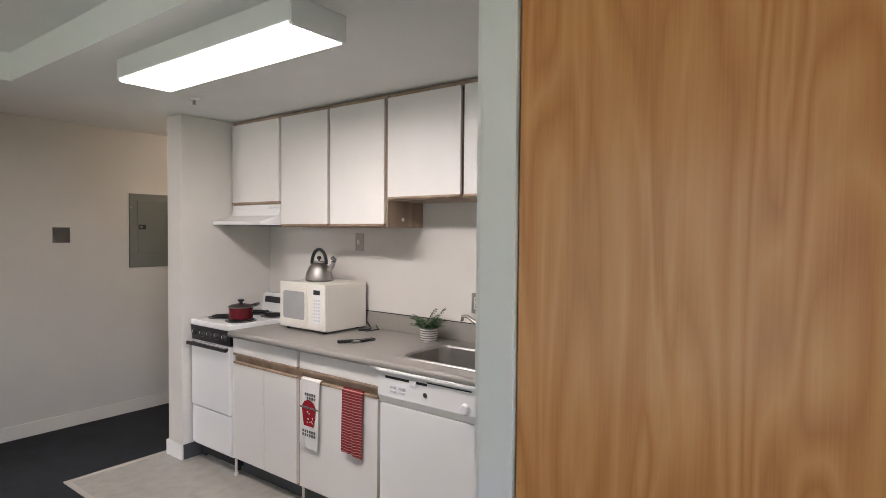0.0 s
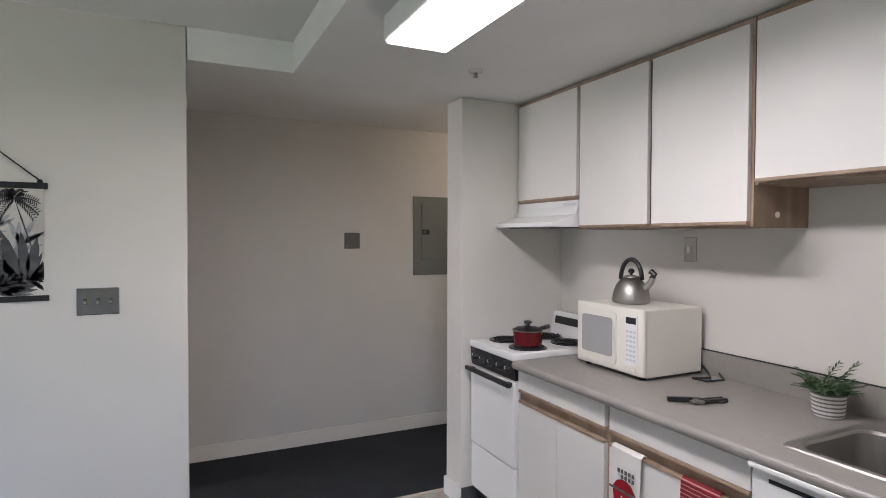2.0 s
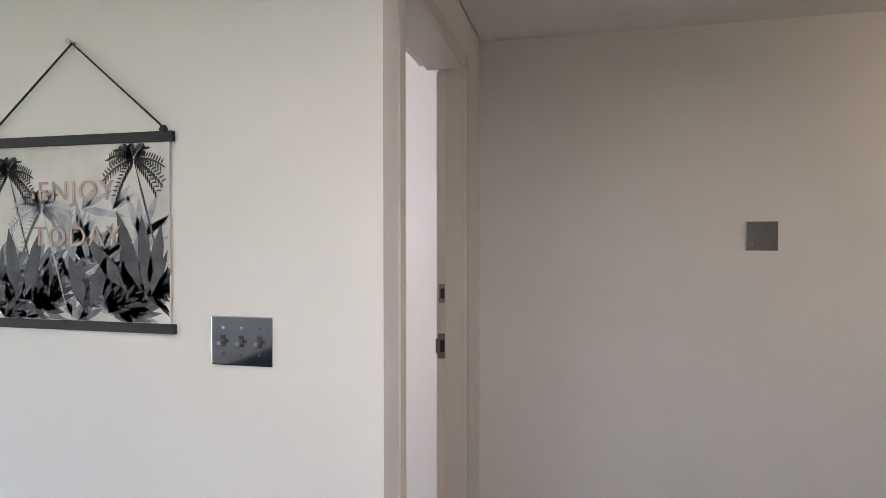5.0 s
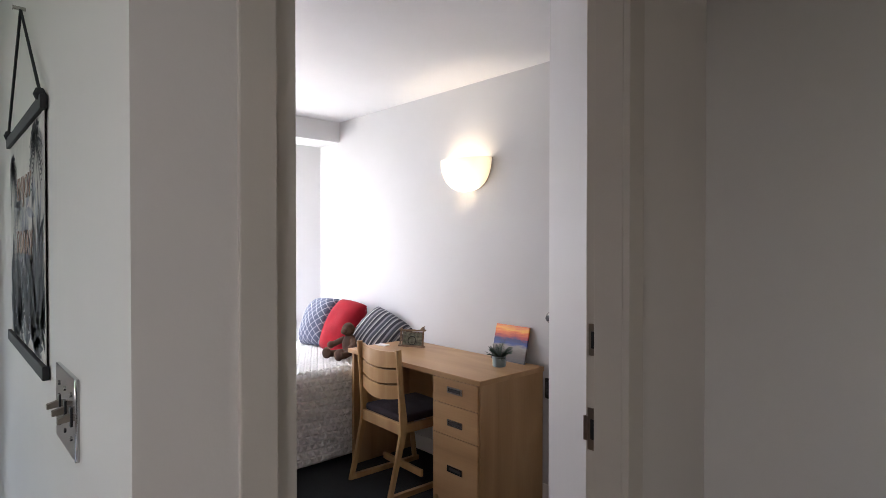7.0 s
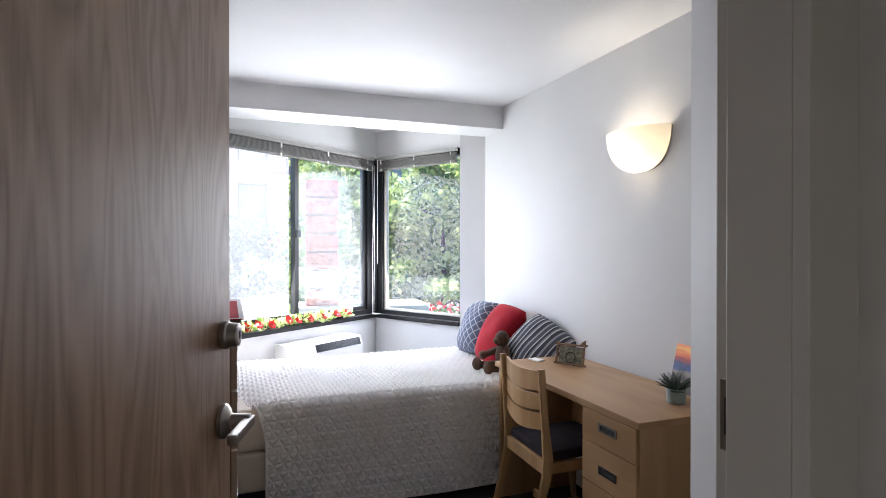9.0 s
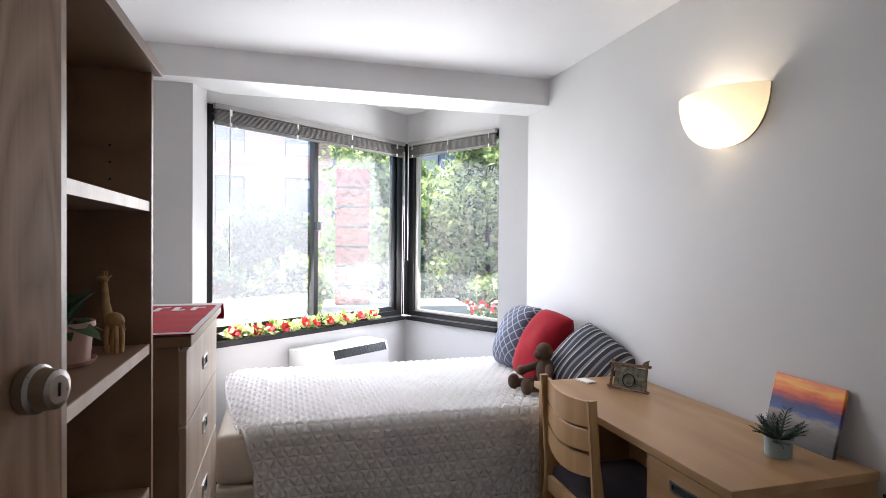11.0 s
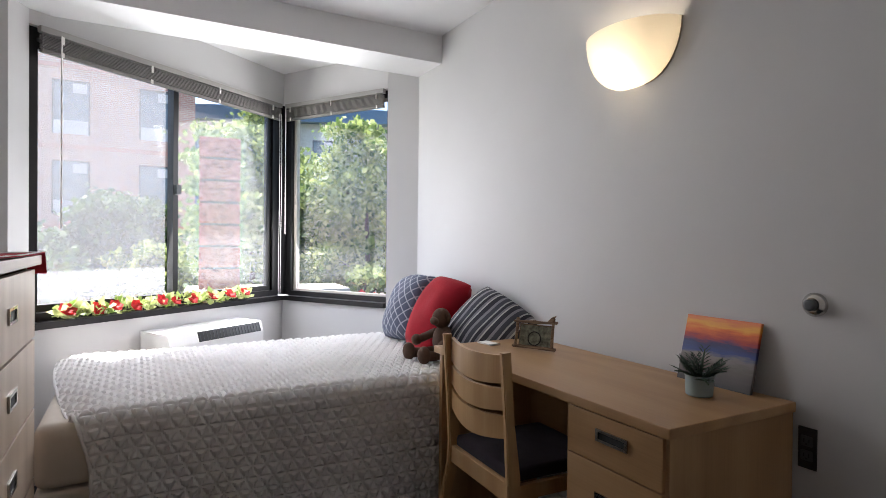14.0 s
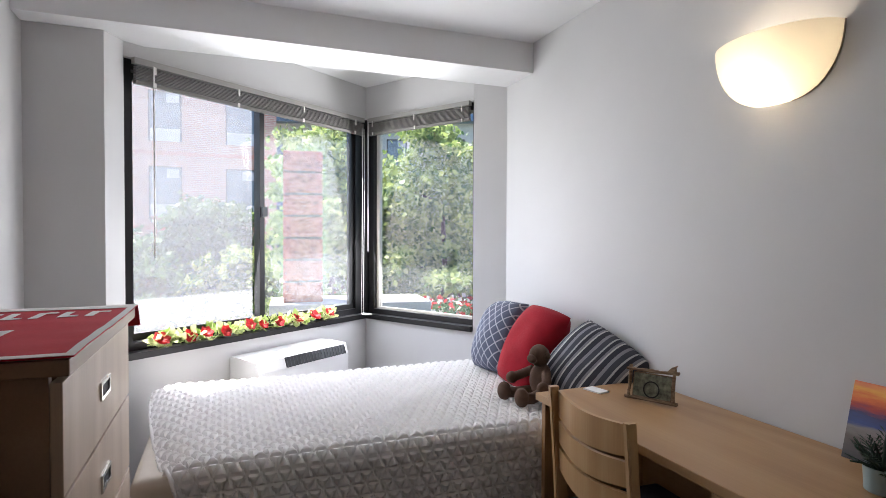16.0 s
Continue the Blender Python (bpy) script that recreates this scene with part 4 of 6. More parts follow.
def stove():
    y0, y1, x0, z1 = 3.56, 4.005, 2.165, 0.932
    s = thing("stove", "white electric coil stove with black control strip", "stove", (0, 0, 0))
    part("body", bx(x0 + 0.03, KX - 0.01, y0, y1, 0.1, 0.895, 0.004), ENAMEL, s)
    part("cooktop", bx(x0, KX - 0.01, y0, y1, 0.895, z1, 0.008, 3), ENAMEL, s)
    cp = part("control_panel", prism([(x0 + 0.004, 0.895), (x0 + 0.03, 0.895), (x0 + 0.03, 0.8), (x0 + 0.012, 0.8)], y0 + 0.002, y1 - 0.002, "y"), BLACK, s, "glossy black control strip")
    for i in range(5):
        y = y0 + 0.055 + i * (y1 - y0 - 0.11) / 4
        k = part("knob", lathe([(0.021, 0), (0.021, -0.008), (0.016, -0.02), (0.013, -0.022)], 18, (x0 + 0.008, y, 0.85), None, "x"), BLACK, cp)
        part("knob_mark", boxes((x0 - 0.0152, x0 - 0.013, y - 0.002, y + 0.002, 0.85, 0.866)), PAPER, k)
        part("dial_ring", lathe([(0.024, 0), (0.024, -0.001)], 18, (x0 + 0.0075, y, 0.85), None, "x"), SILVER, cp)
    d = part("oven_door", bx(x0 + 0.006, x0 + 0.03, y0 + 0.004, y1 - 0.004, 0.37, 0.79, 0.006), ENAMEL, s)
    part("door_handle", bx(x0 - 0.03, x0 - 0.008, y0 + 0.0, y1 + 0.004, 0.768, 0.79, 0.006), BLACK, d, "black plastic door handle")
    for my in (y0 + 0.02, y1 - 0.05):
        part("handle_mount", boxes((x0 - 0.012, x0 + 0.008, my, my + 0.03, 0.77, 0.788)), BLACK, d)
    part("storage_drawer", bx(x0 + 0.01, x0 + 0.03, y0 + 0.004, y1 - 0.004, 0.12, 0.362, 0.005), ENAMEL, s)
    part("base", boxes((x0 + 0.07, KX - 0.05, y0 + 0.01, y1 - 0.01, 0.03, 0.1)), BLACK_M, s)
    for fx, fy in ((x0 + 0.09, y0 + 0.03), (x0 + 0.09, y1 - 0.03), (KX - 0.07, y0 + 0.03), (KX - 0.07, y1 - 0.03)):
        part("foot", lathe([(0.013, 0.002), (0.013, 0.03)], 10, (fx, fy, 0)), BLACK, s)
    bg = part("backguard", prism([(KX - 0.085, z1 - 0.004), (KX - 0.07, 1.045), (KX - 0.055, 1.062), (KX - 0.012, 1.062), (KX - 0.012, z1 - 0.004)], y0, y1, "y"), ENAMEL, s)
    part("clock_strip", prism([(KX - 0.0795, 0.995), (KX - 0.0735, 1.038), (KX - 0.068, 1.038), (KX - 0.074, 0.995)], y0 + 0.03, y1 - 0.03, "y"), BLACK, bg, "black strip on the backguard")
    for bxx, by, r in ((2.34, 3.9, 0.085), (2.325, 3.675, 0.085), (2.6, 3.9, 0.085), (2.6, 3.69, 0.085)):
        b = part("burner", lathe([(r + 0.012, z1 + 0.001), (r + 0.012, z1 + 0.005), (r, z1 + 0.003), (0.02, z1 + 0.002)], 28, (bxx, by, 0)), BLACK, s, "black drip pan")
        pts = [(bxx + (0.018 + (r - 0.022) * a / 18.85) * math.cos(a), by + (0.018 + (r - 0.022) * a / 18.85) * math.sin(a), z1 + 0.009) for a in [i * 18.85 / 70 for i in range(71)]]
        part("coil", tube(pts, 0.0045, 6), BLACK_M, b, "black heating coil")


stove()


def range_hood():
    h = thing("range_hood", "white enamel range hood under the cabinet", "range hood")
    part("canopy", prism([(2.335, 1.553), (2.335, 1.575), (2.47, 1.615), (2.485, 1.655), (2.485, 1.687), (KX, 1.687), (KX, 1.553)], 3.482, 4.012, "y"), ENAMEL, h)
    part("filter", boxes((2.4, 2.75, 3.52, 3.98, 1.547, 1.553)), SILVER, h, "grey metal grease filter")
    part("switch", boxes((2.482, 2.486, 3.5, 3.56, 1.662, 1.672)), PLASTIC_G, h)
    part("label_mark", boxes((2.4835, 2.4855, 3.57, 3.6, 1.66, 1.675)), PLASTIC_G, h)


range_hood()


def dishwasher():
    y0, y1, x = 1.708, 2.308, 2.165
    d = thing("dishwasher", "white built-in dishwasher with top control panel", "dishwasher")
    part("body", boxes((x + 0.045, KX - 0.05, y0, y1, 0.1, 0.70)), PLASTIC_G, d)
    dr = part("door", bx(x + 0.012, x + 0.045, y0, y1, 0.11, 0.70, 0.006), ENAMEL, d)
    cp = part("control_panel", prism([(x + 0.012, 0.703), (x - 0.004, 0.74), (x - 0.004, 0.835), (x + 0.004, 0.858), (x + 0.045, 0.858), (x + 0.045, 0.703)], y0, y1, "y"), ENAMEL, d)
    part("top_lip", bx(x - 0.022, x + 0.045, y0 - 0.004, y1 + 0.004, 0.858, 0.873, 0.006), ENAMEL, cp)
    part("vent_slot", boxes((x - 0.006, x - 0.0035, y0 + 0.30, y1 - 0.05, 0.827, 0.838)), BLACK_M, cp, "black vent slot")
    part("handle_slot", boxes((x - 0.006, x - 0.0035, y0 + 0.06, y0 + 0.30, 0.841, 0.846)), BLACK_M, cp)
    part("latch", bx(x - 0.012, x - 0.003, y0 + 0.36, y0 + 0.4, 0.815, 0.84, 0.003), ENAMEL, cp)
    part("dial", lathe([(0.026, 0), (0.026, -0.004), (0.02, -0.018), (0.016, -0.02)], 22, (x - 0.004, y0 + 0.09, 0.765), None, "x"), ENAMEL, cp, "white cycle dial")
    part("badge", lathe([(0.011, 0), (0.011, -0.002)], 18, (x - 0.004, y0 + 0.31, 0.785), None, "x"), SILVER, cp, "small round grey badge")
    for i in range(2):
        for j in range(2):
            yy = y1 - 0.1 - i * 0.055
            part("button", bx(x - 0.008, x - 0.003, yy - 0.018, yy + 0.018, 0.765 + j * 0.02, 0.776 + j * 0.02, 0.002), PLASTIC_G, cp)
    part("kick_panel", boxes((x + 0.07, x + 0.085, y0, y1, 0.004, 0.1)), BLACK, d)


dishwasher()


def fridge():
    y0, y1, x = 0.9, 1.585, 2.06
    f = thing("refrigerator", "white top-freezer refrigerator at the end of the counter", "refrigerator", (0, 0, 0))
    part("body", bx(x + 0.06, KX - 0.04, y0, y1, 0.03, 1.525, 0.006), ENAMEL, f)
    a = part("freezer_door", bx(x, x + 0.055, y0, y1, 1.0, 1.528, 0.012, 3), ENAMEL, f)
    b = part("fridge_door", bx(x, x + 0.055, y0, y1, 0.1, 0.985, 0.012, 3), ENAMEL, f)
    part("grip", prism([(x - 0.002, 0.985), (x + 0.02, 0.985), (x + 0.02, 0.955), (x - 0.002, 0.94)], y0 + 0.25, y1 - 0.06, "y"), PLASTIC_G, b, "recessed grey door grip")
    # Matt black filler between the doors paints in the seam's shadow.
    part("grip_shadow_gap", boxes((x + 0.004, x + 0.05, y0 + 0.004, y1 - 0.004, 0.986, 0.999)), BLACK_M, a)
    part("gasket", boxes((x + 0.053, x + 0.062, y0 + 0.01, y1 - 0.01, 0.11, 1.52)), PLASTIC_G, f)
    part("base_grille", boxes((x + 0.03, x + 0.06, y0 + 0.01, y1 - 0.01, 0.004, 0.09)), BLACK, f)


fridge()


def microwave():
    x0, x1, y0, y1, z0, z1 = 2.42, 2.765, 2.982, 3.398, CT + 0.012, 1.2
    m = thing("microwave", "cream-white countertop microwave oven with rounded door window", "microwave", (0, 0, 0))
    part("body", bx(x0 + 0.02, x1, y0, y1, z0, z1, 0.006), PLASTIC, m)
    fr = part("front", bx(x0, x0 + 0.022, y0 - 0.002, y1 + 0.002, z0 + 0.004, z1 + 0.003, 0.009, 3), PLASTIC, m)

    def oval(y, z, hw, hh, k=4.0, n=40):
        pts = []
        for i in range(n):
            a = 2 * math.pi * i / n
            c, s = math.cos(a), math.sin(a)
            pts.append((y + hw * math.copysign(abs(c) ** (2 / k), c), z + hh * math.copysign(abs(s) ** (2 / k), s)))
        return pts
    door = part("door", prism(oval(y1 - 0.143, (z0 + z1) / 2, 0.122, 0.118, 12), x0 - 0.006, x0, "x"), PLASTIC, m)
    part("window", prism(oval(y1 - 0.143, (z0 + z1) / 2 + 0.004, 0.1, 0.085, 14), x0 - 0.008, x0 - 0.005, "x"), DARKGLASS, door, "grey glass door window")
    pn = part("keypad", bx(x0 - 0.004, x0 + 0.001, y0 + 0.03, y0 + 0.1, z0 + 0.045, z1 - 0.025, 0.002), PAPER, m, "white keypad")
    part("display", bx(x0 - 0.006, x0 - 0.003, y0 + 0.037, y0 + 0.093, z1 - 0.062, z1 - 0.035), BLACK, pn, "black display")
    for r in range(7):
        for c in range(3):
            part("key", boxes((x0 - 0.0052, x0 - 0.0035, y0 + 0.038 + c * 0.02, y0 + 0.052 + c * 0.02, z0 + 0.062 + r * 0.02, z0 + 0.072 + r * 0.02)), PLASTIC_G, pn)
    part("open_button", bx(x0 - 0.006, x0 + 0.001, y0 + 0.035, y0 + 0.095, z0 + 0.018, z0 + 0.036, 0.002), PLASTIC, m)
    for fx in (x0 + 0.04, x1 - 0.04):
        for fy in (y0 + 0.04, y1 - 0.04):
            part("foot", lathe([(0.014, CT), (0.014, z0 + 0.002)], 12, (fx, fy, 0)), BLACK, m)
    part("vent_panel", boxes((x1, x1 + 0.01, y0 + 0.02, y1 - 0.02, z0 + 0.02, z1 - 0.03)), BLACK_M, m)
    solo("power_cord", tube([(2.772, 3.0, CT + 0.05), (2.768, 2.95, CT + 0.012), (2.72, 2.9, CT + 0.006), (2.65, 2.93, CT + 0.006), (2.66, 2.87, CT + 0.006), (2.74, 2.85, CT + 0.007), (2.772, 2.9, CT + 0.02)], 0.0045, 8), BLACK, "black power cord looped on the worktop", "cord")


microwave()


def kettle():
    k = thing("kettle", "brushed steel stovetop kettle with black handle on the microwave", "kettle", (2.585, 3.222, 1.2005), 18)
    part("body", lathe([(0.074, 0), (0.081, 0.003), (0.084, 0.012), (0.083, 0.03), (0.078, 0.055), (0.066, 0.085), (0.048, 0.106), (0.036, 0.113)], 32), STEEL, k)
    lid = part("lid", lathe([(0.038, 0.116), (0.036, 0.122), (0.015, 0.128)], 24), STEEL, k)
    part("lid_knob", lathe([(0.006, 0.126), (0.006, 0.134), (0.014, 0.14), (0.015, 0.15), (0.008, 0.158)], 16), BLACK, lid, "black lid knob")
    part("handle", tube([(0.0, 0.052 * math.cos(a), 0.108 + 0.092 * math.sin(a)) for a in [math.pi * i / 14 for i in range(15)]], 0.0105, 10), BLACK, k, "arched black handle")
    sp = part("spout", tube([(0.0, -0.068, 0.07), (0.0, -0.095, 0.1), (0.0, -0.105, 0.122)], 0.017, 12, None, 0.75), STEEL, k)
    part("spout_cap", tube([(0.0, -0.1, 0.118), (0.0, -0.112, 0.136), (0.0, -0.092, 0.15)], 0.013, 10), BLACK, sp, "black whistle cap")


kettle()


def saucepan():
    p = thing("saucepan", "small dark red saucepan with glass lid on the burner", "saucepan", (2.325, 3.675, 0.9465), 25)
    part("body", lathe([(0.066, 0), (0.073, 0.005), (0.075, 0.072), (0.079, 0.076)], 30), RED_POT, p)
    part("base", lathe([(0.062, -0.001), (0.062, 0.002)], 24), STEEL, p)
    l = part("lid", lathe([(0.079, 0.076), (0.078, 0.08), (0.06, 0.09), (0.02, 0.098)], 30), GLASS_LID, p, "clear glass lid")
    part("lid_rim", lathe([(0.08, 0.075), (0.081, 0.079), (0.076, 0.081)], 30), STEEL, l)
    part("lid_knob", lathe([(0.012, 0.096), (0.01, 0.106), (0.021, 0.114), (0.02, 0.124), (0.008, 0.128)], 18), BLACK, l, "black lid knob")
    part("handle", tube([(0.07, 0, 0.06), (0.1, 0, 0.066), (0.17, 0, 0.068), (0.215, 0, 0.07)], 0.012, 10), BLACK, p, "black long handle")


saucepan()


def frond(b, base, az, length, lift, leaf, n, droop, rnd):
    """A stem with paired leaflets, added to the mesh b."""
    d = Vector((math.cos(az), math.sin(az), 0))
    side = Vector((-d.y, d.x, 0))
    pts = [base + d * (length * s) + Vector((0, 0, lift * length * (s - droop * s * s))) for s in [i / n for i in range(n + 1)]]
    for i in range(n):
        w = 0.0012
        vs = [b.verts.new(q) for q in (pts[i] - side * w, pts[i] + side * w, pts[i + 1] + side * w, pts[i + 1] - side * w)]
        b.faces.new(vs)
        for sgn in (-1, 1):
            k = leaf * (0.6 + 0.4 * math.sin(math.pi * (i + 0.5) / n)) * rnd.uniform(0.8, 1.2)
            tip = pts[i + 1] + (side * sgn * 0.85 + d * 0.5).normalized() * k + Vector((0, 0, rnd.uniform(-0.25, 0.3) * k))
            mid = (pts[i] + tip) * 0.5
            q = d * (k * 0.22)
            b.faces.new([b.verts.new(x) for x in (pts[i], mid - q + Vector((0, 0, 0.002)), tip, mid + q)])


def counter_plant():
    rnd = random.Random(4)
    p = thing("potted_plant", "small green fern in a white ribbed pot", "potted plant", (2.665, 2.395, CT))
    part("pot", lathe([(0.042, 0), (0.047, 0.004), (0.052, 0.08), (0.049, 0.08), (0.047, 0.068)], 24), CERAMIC_W, p, "white ribbed ceramic pot")
    part("soil", lathe([(0.046, 0.062), (0.046, 0.07), (0.01, 0.072)], 18), SOIL, p)
    b = bmesh.new()
    for i in range(80):
        frond(b, Vector((rnd.uniform(-0.03, 0.03), rnd.uniform(-0.03, 0.03), 0.07)), rnd.uniform(0, 6.28), rnd.uniform(0.04, 0.11), rnd.uniform(0.35, 1.6), 0.02, 8, rnd.uniform(0.2, 0.6), rnd)
    part("leaves", b, LEAF_H, p, "fresh green fern fronds", False)


counter_plant()


def utensils():
    k = thing("knife", "black-handled kitchen knife lying on the worktop", "knife", (2.355, 2.715, CT + 0.001), -32)
    part("handle", bx(-0.06, 0.055, -0.011, 0.011, 0, 0.017, 0.005), BLACK, k)
    part("blade", prism([(0.05, -0.009), (0.13, -0.006), (0.15, 0.004), (0.05, 0.009)], 0.006, 0.0075), STEEL, k)
    k = thing("can_opener", "black-handled can opener lying on the worktop", "can opener", (2.445, 2.655, CT + 0.001), -10)
    part("handle", bx(-0.05, 0.05, -0.006, 0.012, 0, 0.014, 0.004), BLACK, k)
    part("handle", bx(-0.045, 0.05, 0.016, 0.03, 0, 0.014, 0.004), BLACK, k)
    part("jaw", bx(-0.095, -0.048, -0.004, 0.024, 0.002, 0.012, 0.003), STEEL, k)
    part("wheel", lathe([(0.012, 0.012), (0.012, 0.016)], 16, (-0.075, 0.01, 0)), STEEL, k)


utensils()


def towel(y0, y1, top, length, material, label, wob, seed):
    """A towel folded over the top of the cabinet door: a thin cloth with soft folds."""
    ym = (y0 + y1) / 2

    def fn(u, v):
        y = y0 + (y1 - y0) * u
        lenf = length * (1 + 0.03 * math.sin(3 * u + seed))
        arc = v * (lenf + 0.05)
        fold = wob * (math.sin(7 * u + seed) + 0.5 * math.sin(15 * u + 2 * seed)) * min(1, arc / 0.25)
        if arc < 0.05:
            return (FX + 0.006 - arc * 0.45 + 0.006, y - ym, 0.0 + 0.006 * math.sin(math.pi * arc / 0.05))
        return (FX - 0.0135 - abs(fold) * 0.8 - 0.003, y - ym + 0.012 * (v - 0.5) * math.sin(seed), -(arc - 0.05))
    t = thing("tea_towel", label, "tea towel", (0, ym, top))
    return t, part("cloth", sheet(fn, 26, 40, 0.0025), material, t)


t, c = towel(2.735, 2.885, 0.719, 0.36, TOWEL_W, "white tea towel with a printed red cooking pot", 0.006, 1.2)
# printed pot on the towel
pot = [(-0.055, -0.15), (0.055, -0.15), (0.048, -0.20), (0.038, -0.245), (-0.038, -0.245), (-0.048, -0.20)]
part("printed_pot", prism([(y, z) for y, z in pot], FX - 0.026, FX - 0.0235, "x"), RED_CLOTH, t, "printed red pot")
part("printed_lid", prism([(-0.056, -0.142), (-0.035, -0.115), (-0.012, -0.105), (0.012, -0.105), (0.035, -0.115), (0.056, -0.142)], FX - 0.026, FX - 0.0235, "x"), RED_CLOTH, t)
part("printed_handle", boxes((FX - 0.0262, FX - 0.0235, -0.073, 0.073, -0.152, -0.144)), INK, t)
for row, (zz, n) in enumerate(((-0.075, 5), (-0.095, 4), (-0.275, 6), (-0.295, 6))):
    for i in range(n):
        part("printed_mark", boxes((FX - 0.0262, FX - 0.0235, -0.05 + i * 0.018, -0.04 + i * 0.018, zz - 0.007, zz + 0.007)), INK, t)
rnd = random.Random(7)
for i in range(10):
    y, z = rnd.uniform(-0.035, 0.035), rnd.uniform(-0.23, -0.165)
    part("printed_dot", lathe([(0.004, FX - 0.0268), (0.004, FX - 0.0255)], 8, (0, y, z), None, "x"), TOWEL_W, t)
towel(2.42, 2.565, 0.719, 0.33, TOWEL_R, "red striped terry tea towel over the cabinet door", 0.008, 2.6)


# lamp, sprinkler, plates on walls
def kitchen_light():
    k = thing("ceiling_light", "lit fluorescent ceiling fixture with white metal ends", "ceiling light", (1.47, 2.53, LOW))
    part("housing", prism([(-0.122, 0), (0.122, 0), (0.122, -0.082), (0.112, -0.086), (-0.112, -0.086), (-0.122, -0.082)], -0.6, 0.6, "y"), ENAMEL, k, "white metal channel")
    part("diffuser", prism([(-0.117, -0.086), (0.117, -0.086), (0.11, -0.096), (-0.11, -0.096)], -0.588, 0.588, "y"), TUBE, k, "glowing prismatic diffuser")
    for s in (-1, 1):
        part("end_cap", bx(-0.118, 0.118, min(s * 0.588, s * 0.603), max(s * 0.588, s * 0.603), -0.094, 0, 0.003), ENAMEL, k)


kitchen_light()
sp = thing("fire_sprinkler", "small ceiling fire sprinkler with pale plate", "sprinkler", (1.944, 3.551, LOW))
part("escutcheon", lathe([(0.034, -0.001), (0.034, -0.004), (0.02, -0.012)], 20), ENAMEL, sp)
part("head", lathe([(0.008, -0.012), (0.007, -0.028), (0.012, -0.03), (0.012, -0.032)], 12), BRONZE, sp, "dark metal head")
hl = thing("ceiling_light", "warm round ceiling light at the hall end", "ceiling light", (3.05, 4.64, 2.29))
part("base", lathe([(0.12, 0), (0.12, -0.03)], 24), ENAMEL, hl)
part("bulb_holder", lathe([(0.03, -0.03), (0.03, -0.06)], 12), ENAMEL, hl)


def plate(name, label, category, cx, cy, cz, w, h, face, material, kind):
    """A wall plate; face is the side it looks to: -x or -y."""
    p = thing(name, label, category, (cx, cy, cz), -90 if face == "-x" else 0)
    # own axes: x across, y into the wall, z up
    part("plate", bx(-w / 2, w / 2, -0.006, 0, -h / 2, h / 2, 0.0025), material, p)
    if kind == "triple":
        for i in (-1, 0, 1):
            sl = part("toggle_slot", boxes((i * 0.046 - 0.006, i * 0.046 + 0.006, -0.0075, -0.005, -0.013, 0.013)), BLACK, p)
            part("toggle", prism([(-0.006, -0.005), (-0.006, 0.005), (-0.022, 0.0), (-0.022, -0.007)], i * 0.046 - 0.0045, i * 0.046 + 0.0045, "x"), BRONZE, sl, "bronze toggle lever")
            for s in (-1, 1):
                part("screw", lathe([(0.0035, -0.006), (0.0035, -0.0075)], 8, (i * 0.046, 0, s * 0.03), None, "y"), CHROME, p)
    elif kind == "outlet":
        for s in (-1, 1):
            r = part("receptacle", bx(-0.016, 0.016, -0.009, -0.005, s * 0.02 - 0.014, s * 0.02 + 0.014, 0.004), RUBBER if material is BLACK else PLASTIC, p)
            part("slots", boxes((-0.008, -0.0055, -0.0097, -0.0085, s * 0.02 - 0.004, s * 0.02 + 0.006), (0.0055, 0.008, -0.0097, -0.0085, s * 0.02 - 0.004, s * 0.02 + 0.006), (-0.002, 0.002, -0.0097, -0.0085, s * 0.02 - 0.01, s * 0.02 - 0.006)), BLACK_M, r)
    elif kind == "gfci":
        r = part("receptacle", bx(-0.017, 0.017, -0.011, -0.005, -0.034, 0.034, 0.002), PLASTIC, p)
        for s in (-1, 1):
            part("slots", boxes((-0.008, -0.0055, -0.0117, -0.0105, s * 0.021 - 0.004, s * 0.021 + 0.006), (0.0055, 0.008, -0.0117, -0.0105, s * 0.021 - 0.004, s * 0.021 + 0.006)), BLACK_M, r)
        part("test_button", boxes((-0.006, 0.006, -0.013, -0.0105, -0.008, -0.001)), BLACK, r)
    elif kind == "switch":
        part("toggle", bx(-0.008, 0.008, -0.018, -0.005, -0.016, 0.016, 0.003), PLASTIC, p, "cream switch")
    elif kind == "blank":
        for sx, sz in ((-0.6, -0.6), (0.6, 0.6)):
            part("screw", lathe([(0.0035, -0.006), (0.0035, -0.0075)], 8, (sx * w / 2, 0, sz * h / 2), None, "y"), CHROME, p)
    return p


plate("light_switch", "polished steel wall plate with three toggle switches", "light switch", 0.4, PW, 1.23, 0.153, 0.112, "-y", POLISHED, "triple")
plate("wall_outlet", "steel wall outlet plate low on the wall", "outlet", 0.003, PW, 0.665, 0.066, 0.116, "-y", SILVER, "outlet")
plate("wall_plate", "square grey blank cover plate on the hall wall", "wall plate", 1.875, PY, 1.468, 0.118, 0.116, "-y", SILVER, "blank")
plate("light_switch", "steel switch plate above the microwave", "light switch", KX, 3.077, 1.447, 0.07, 0.112, "-x", NICKEL, "switch")
plate("wall_outlet", "steel outlet plate above the worktop", "outlet", KX, 2.161, 1.125, 0.074, 0.115, "-x", NICKEL, "gfci")
n = thing("paper_notice", "white printed notice taped to the kitchen wall", "notice", (KX - 0.001, 1.87, 1.285))
part("sheet", boxes((-0.001, 0, -0.115, 0.112, -0.036, 0.036)), PAPER, n)
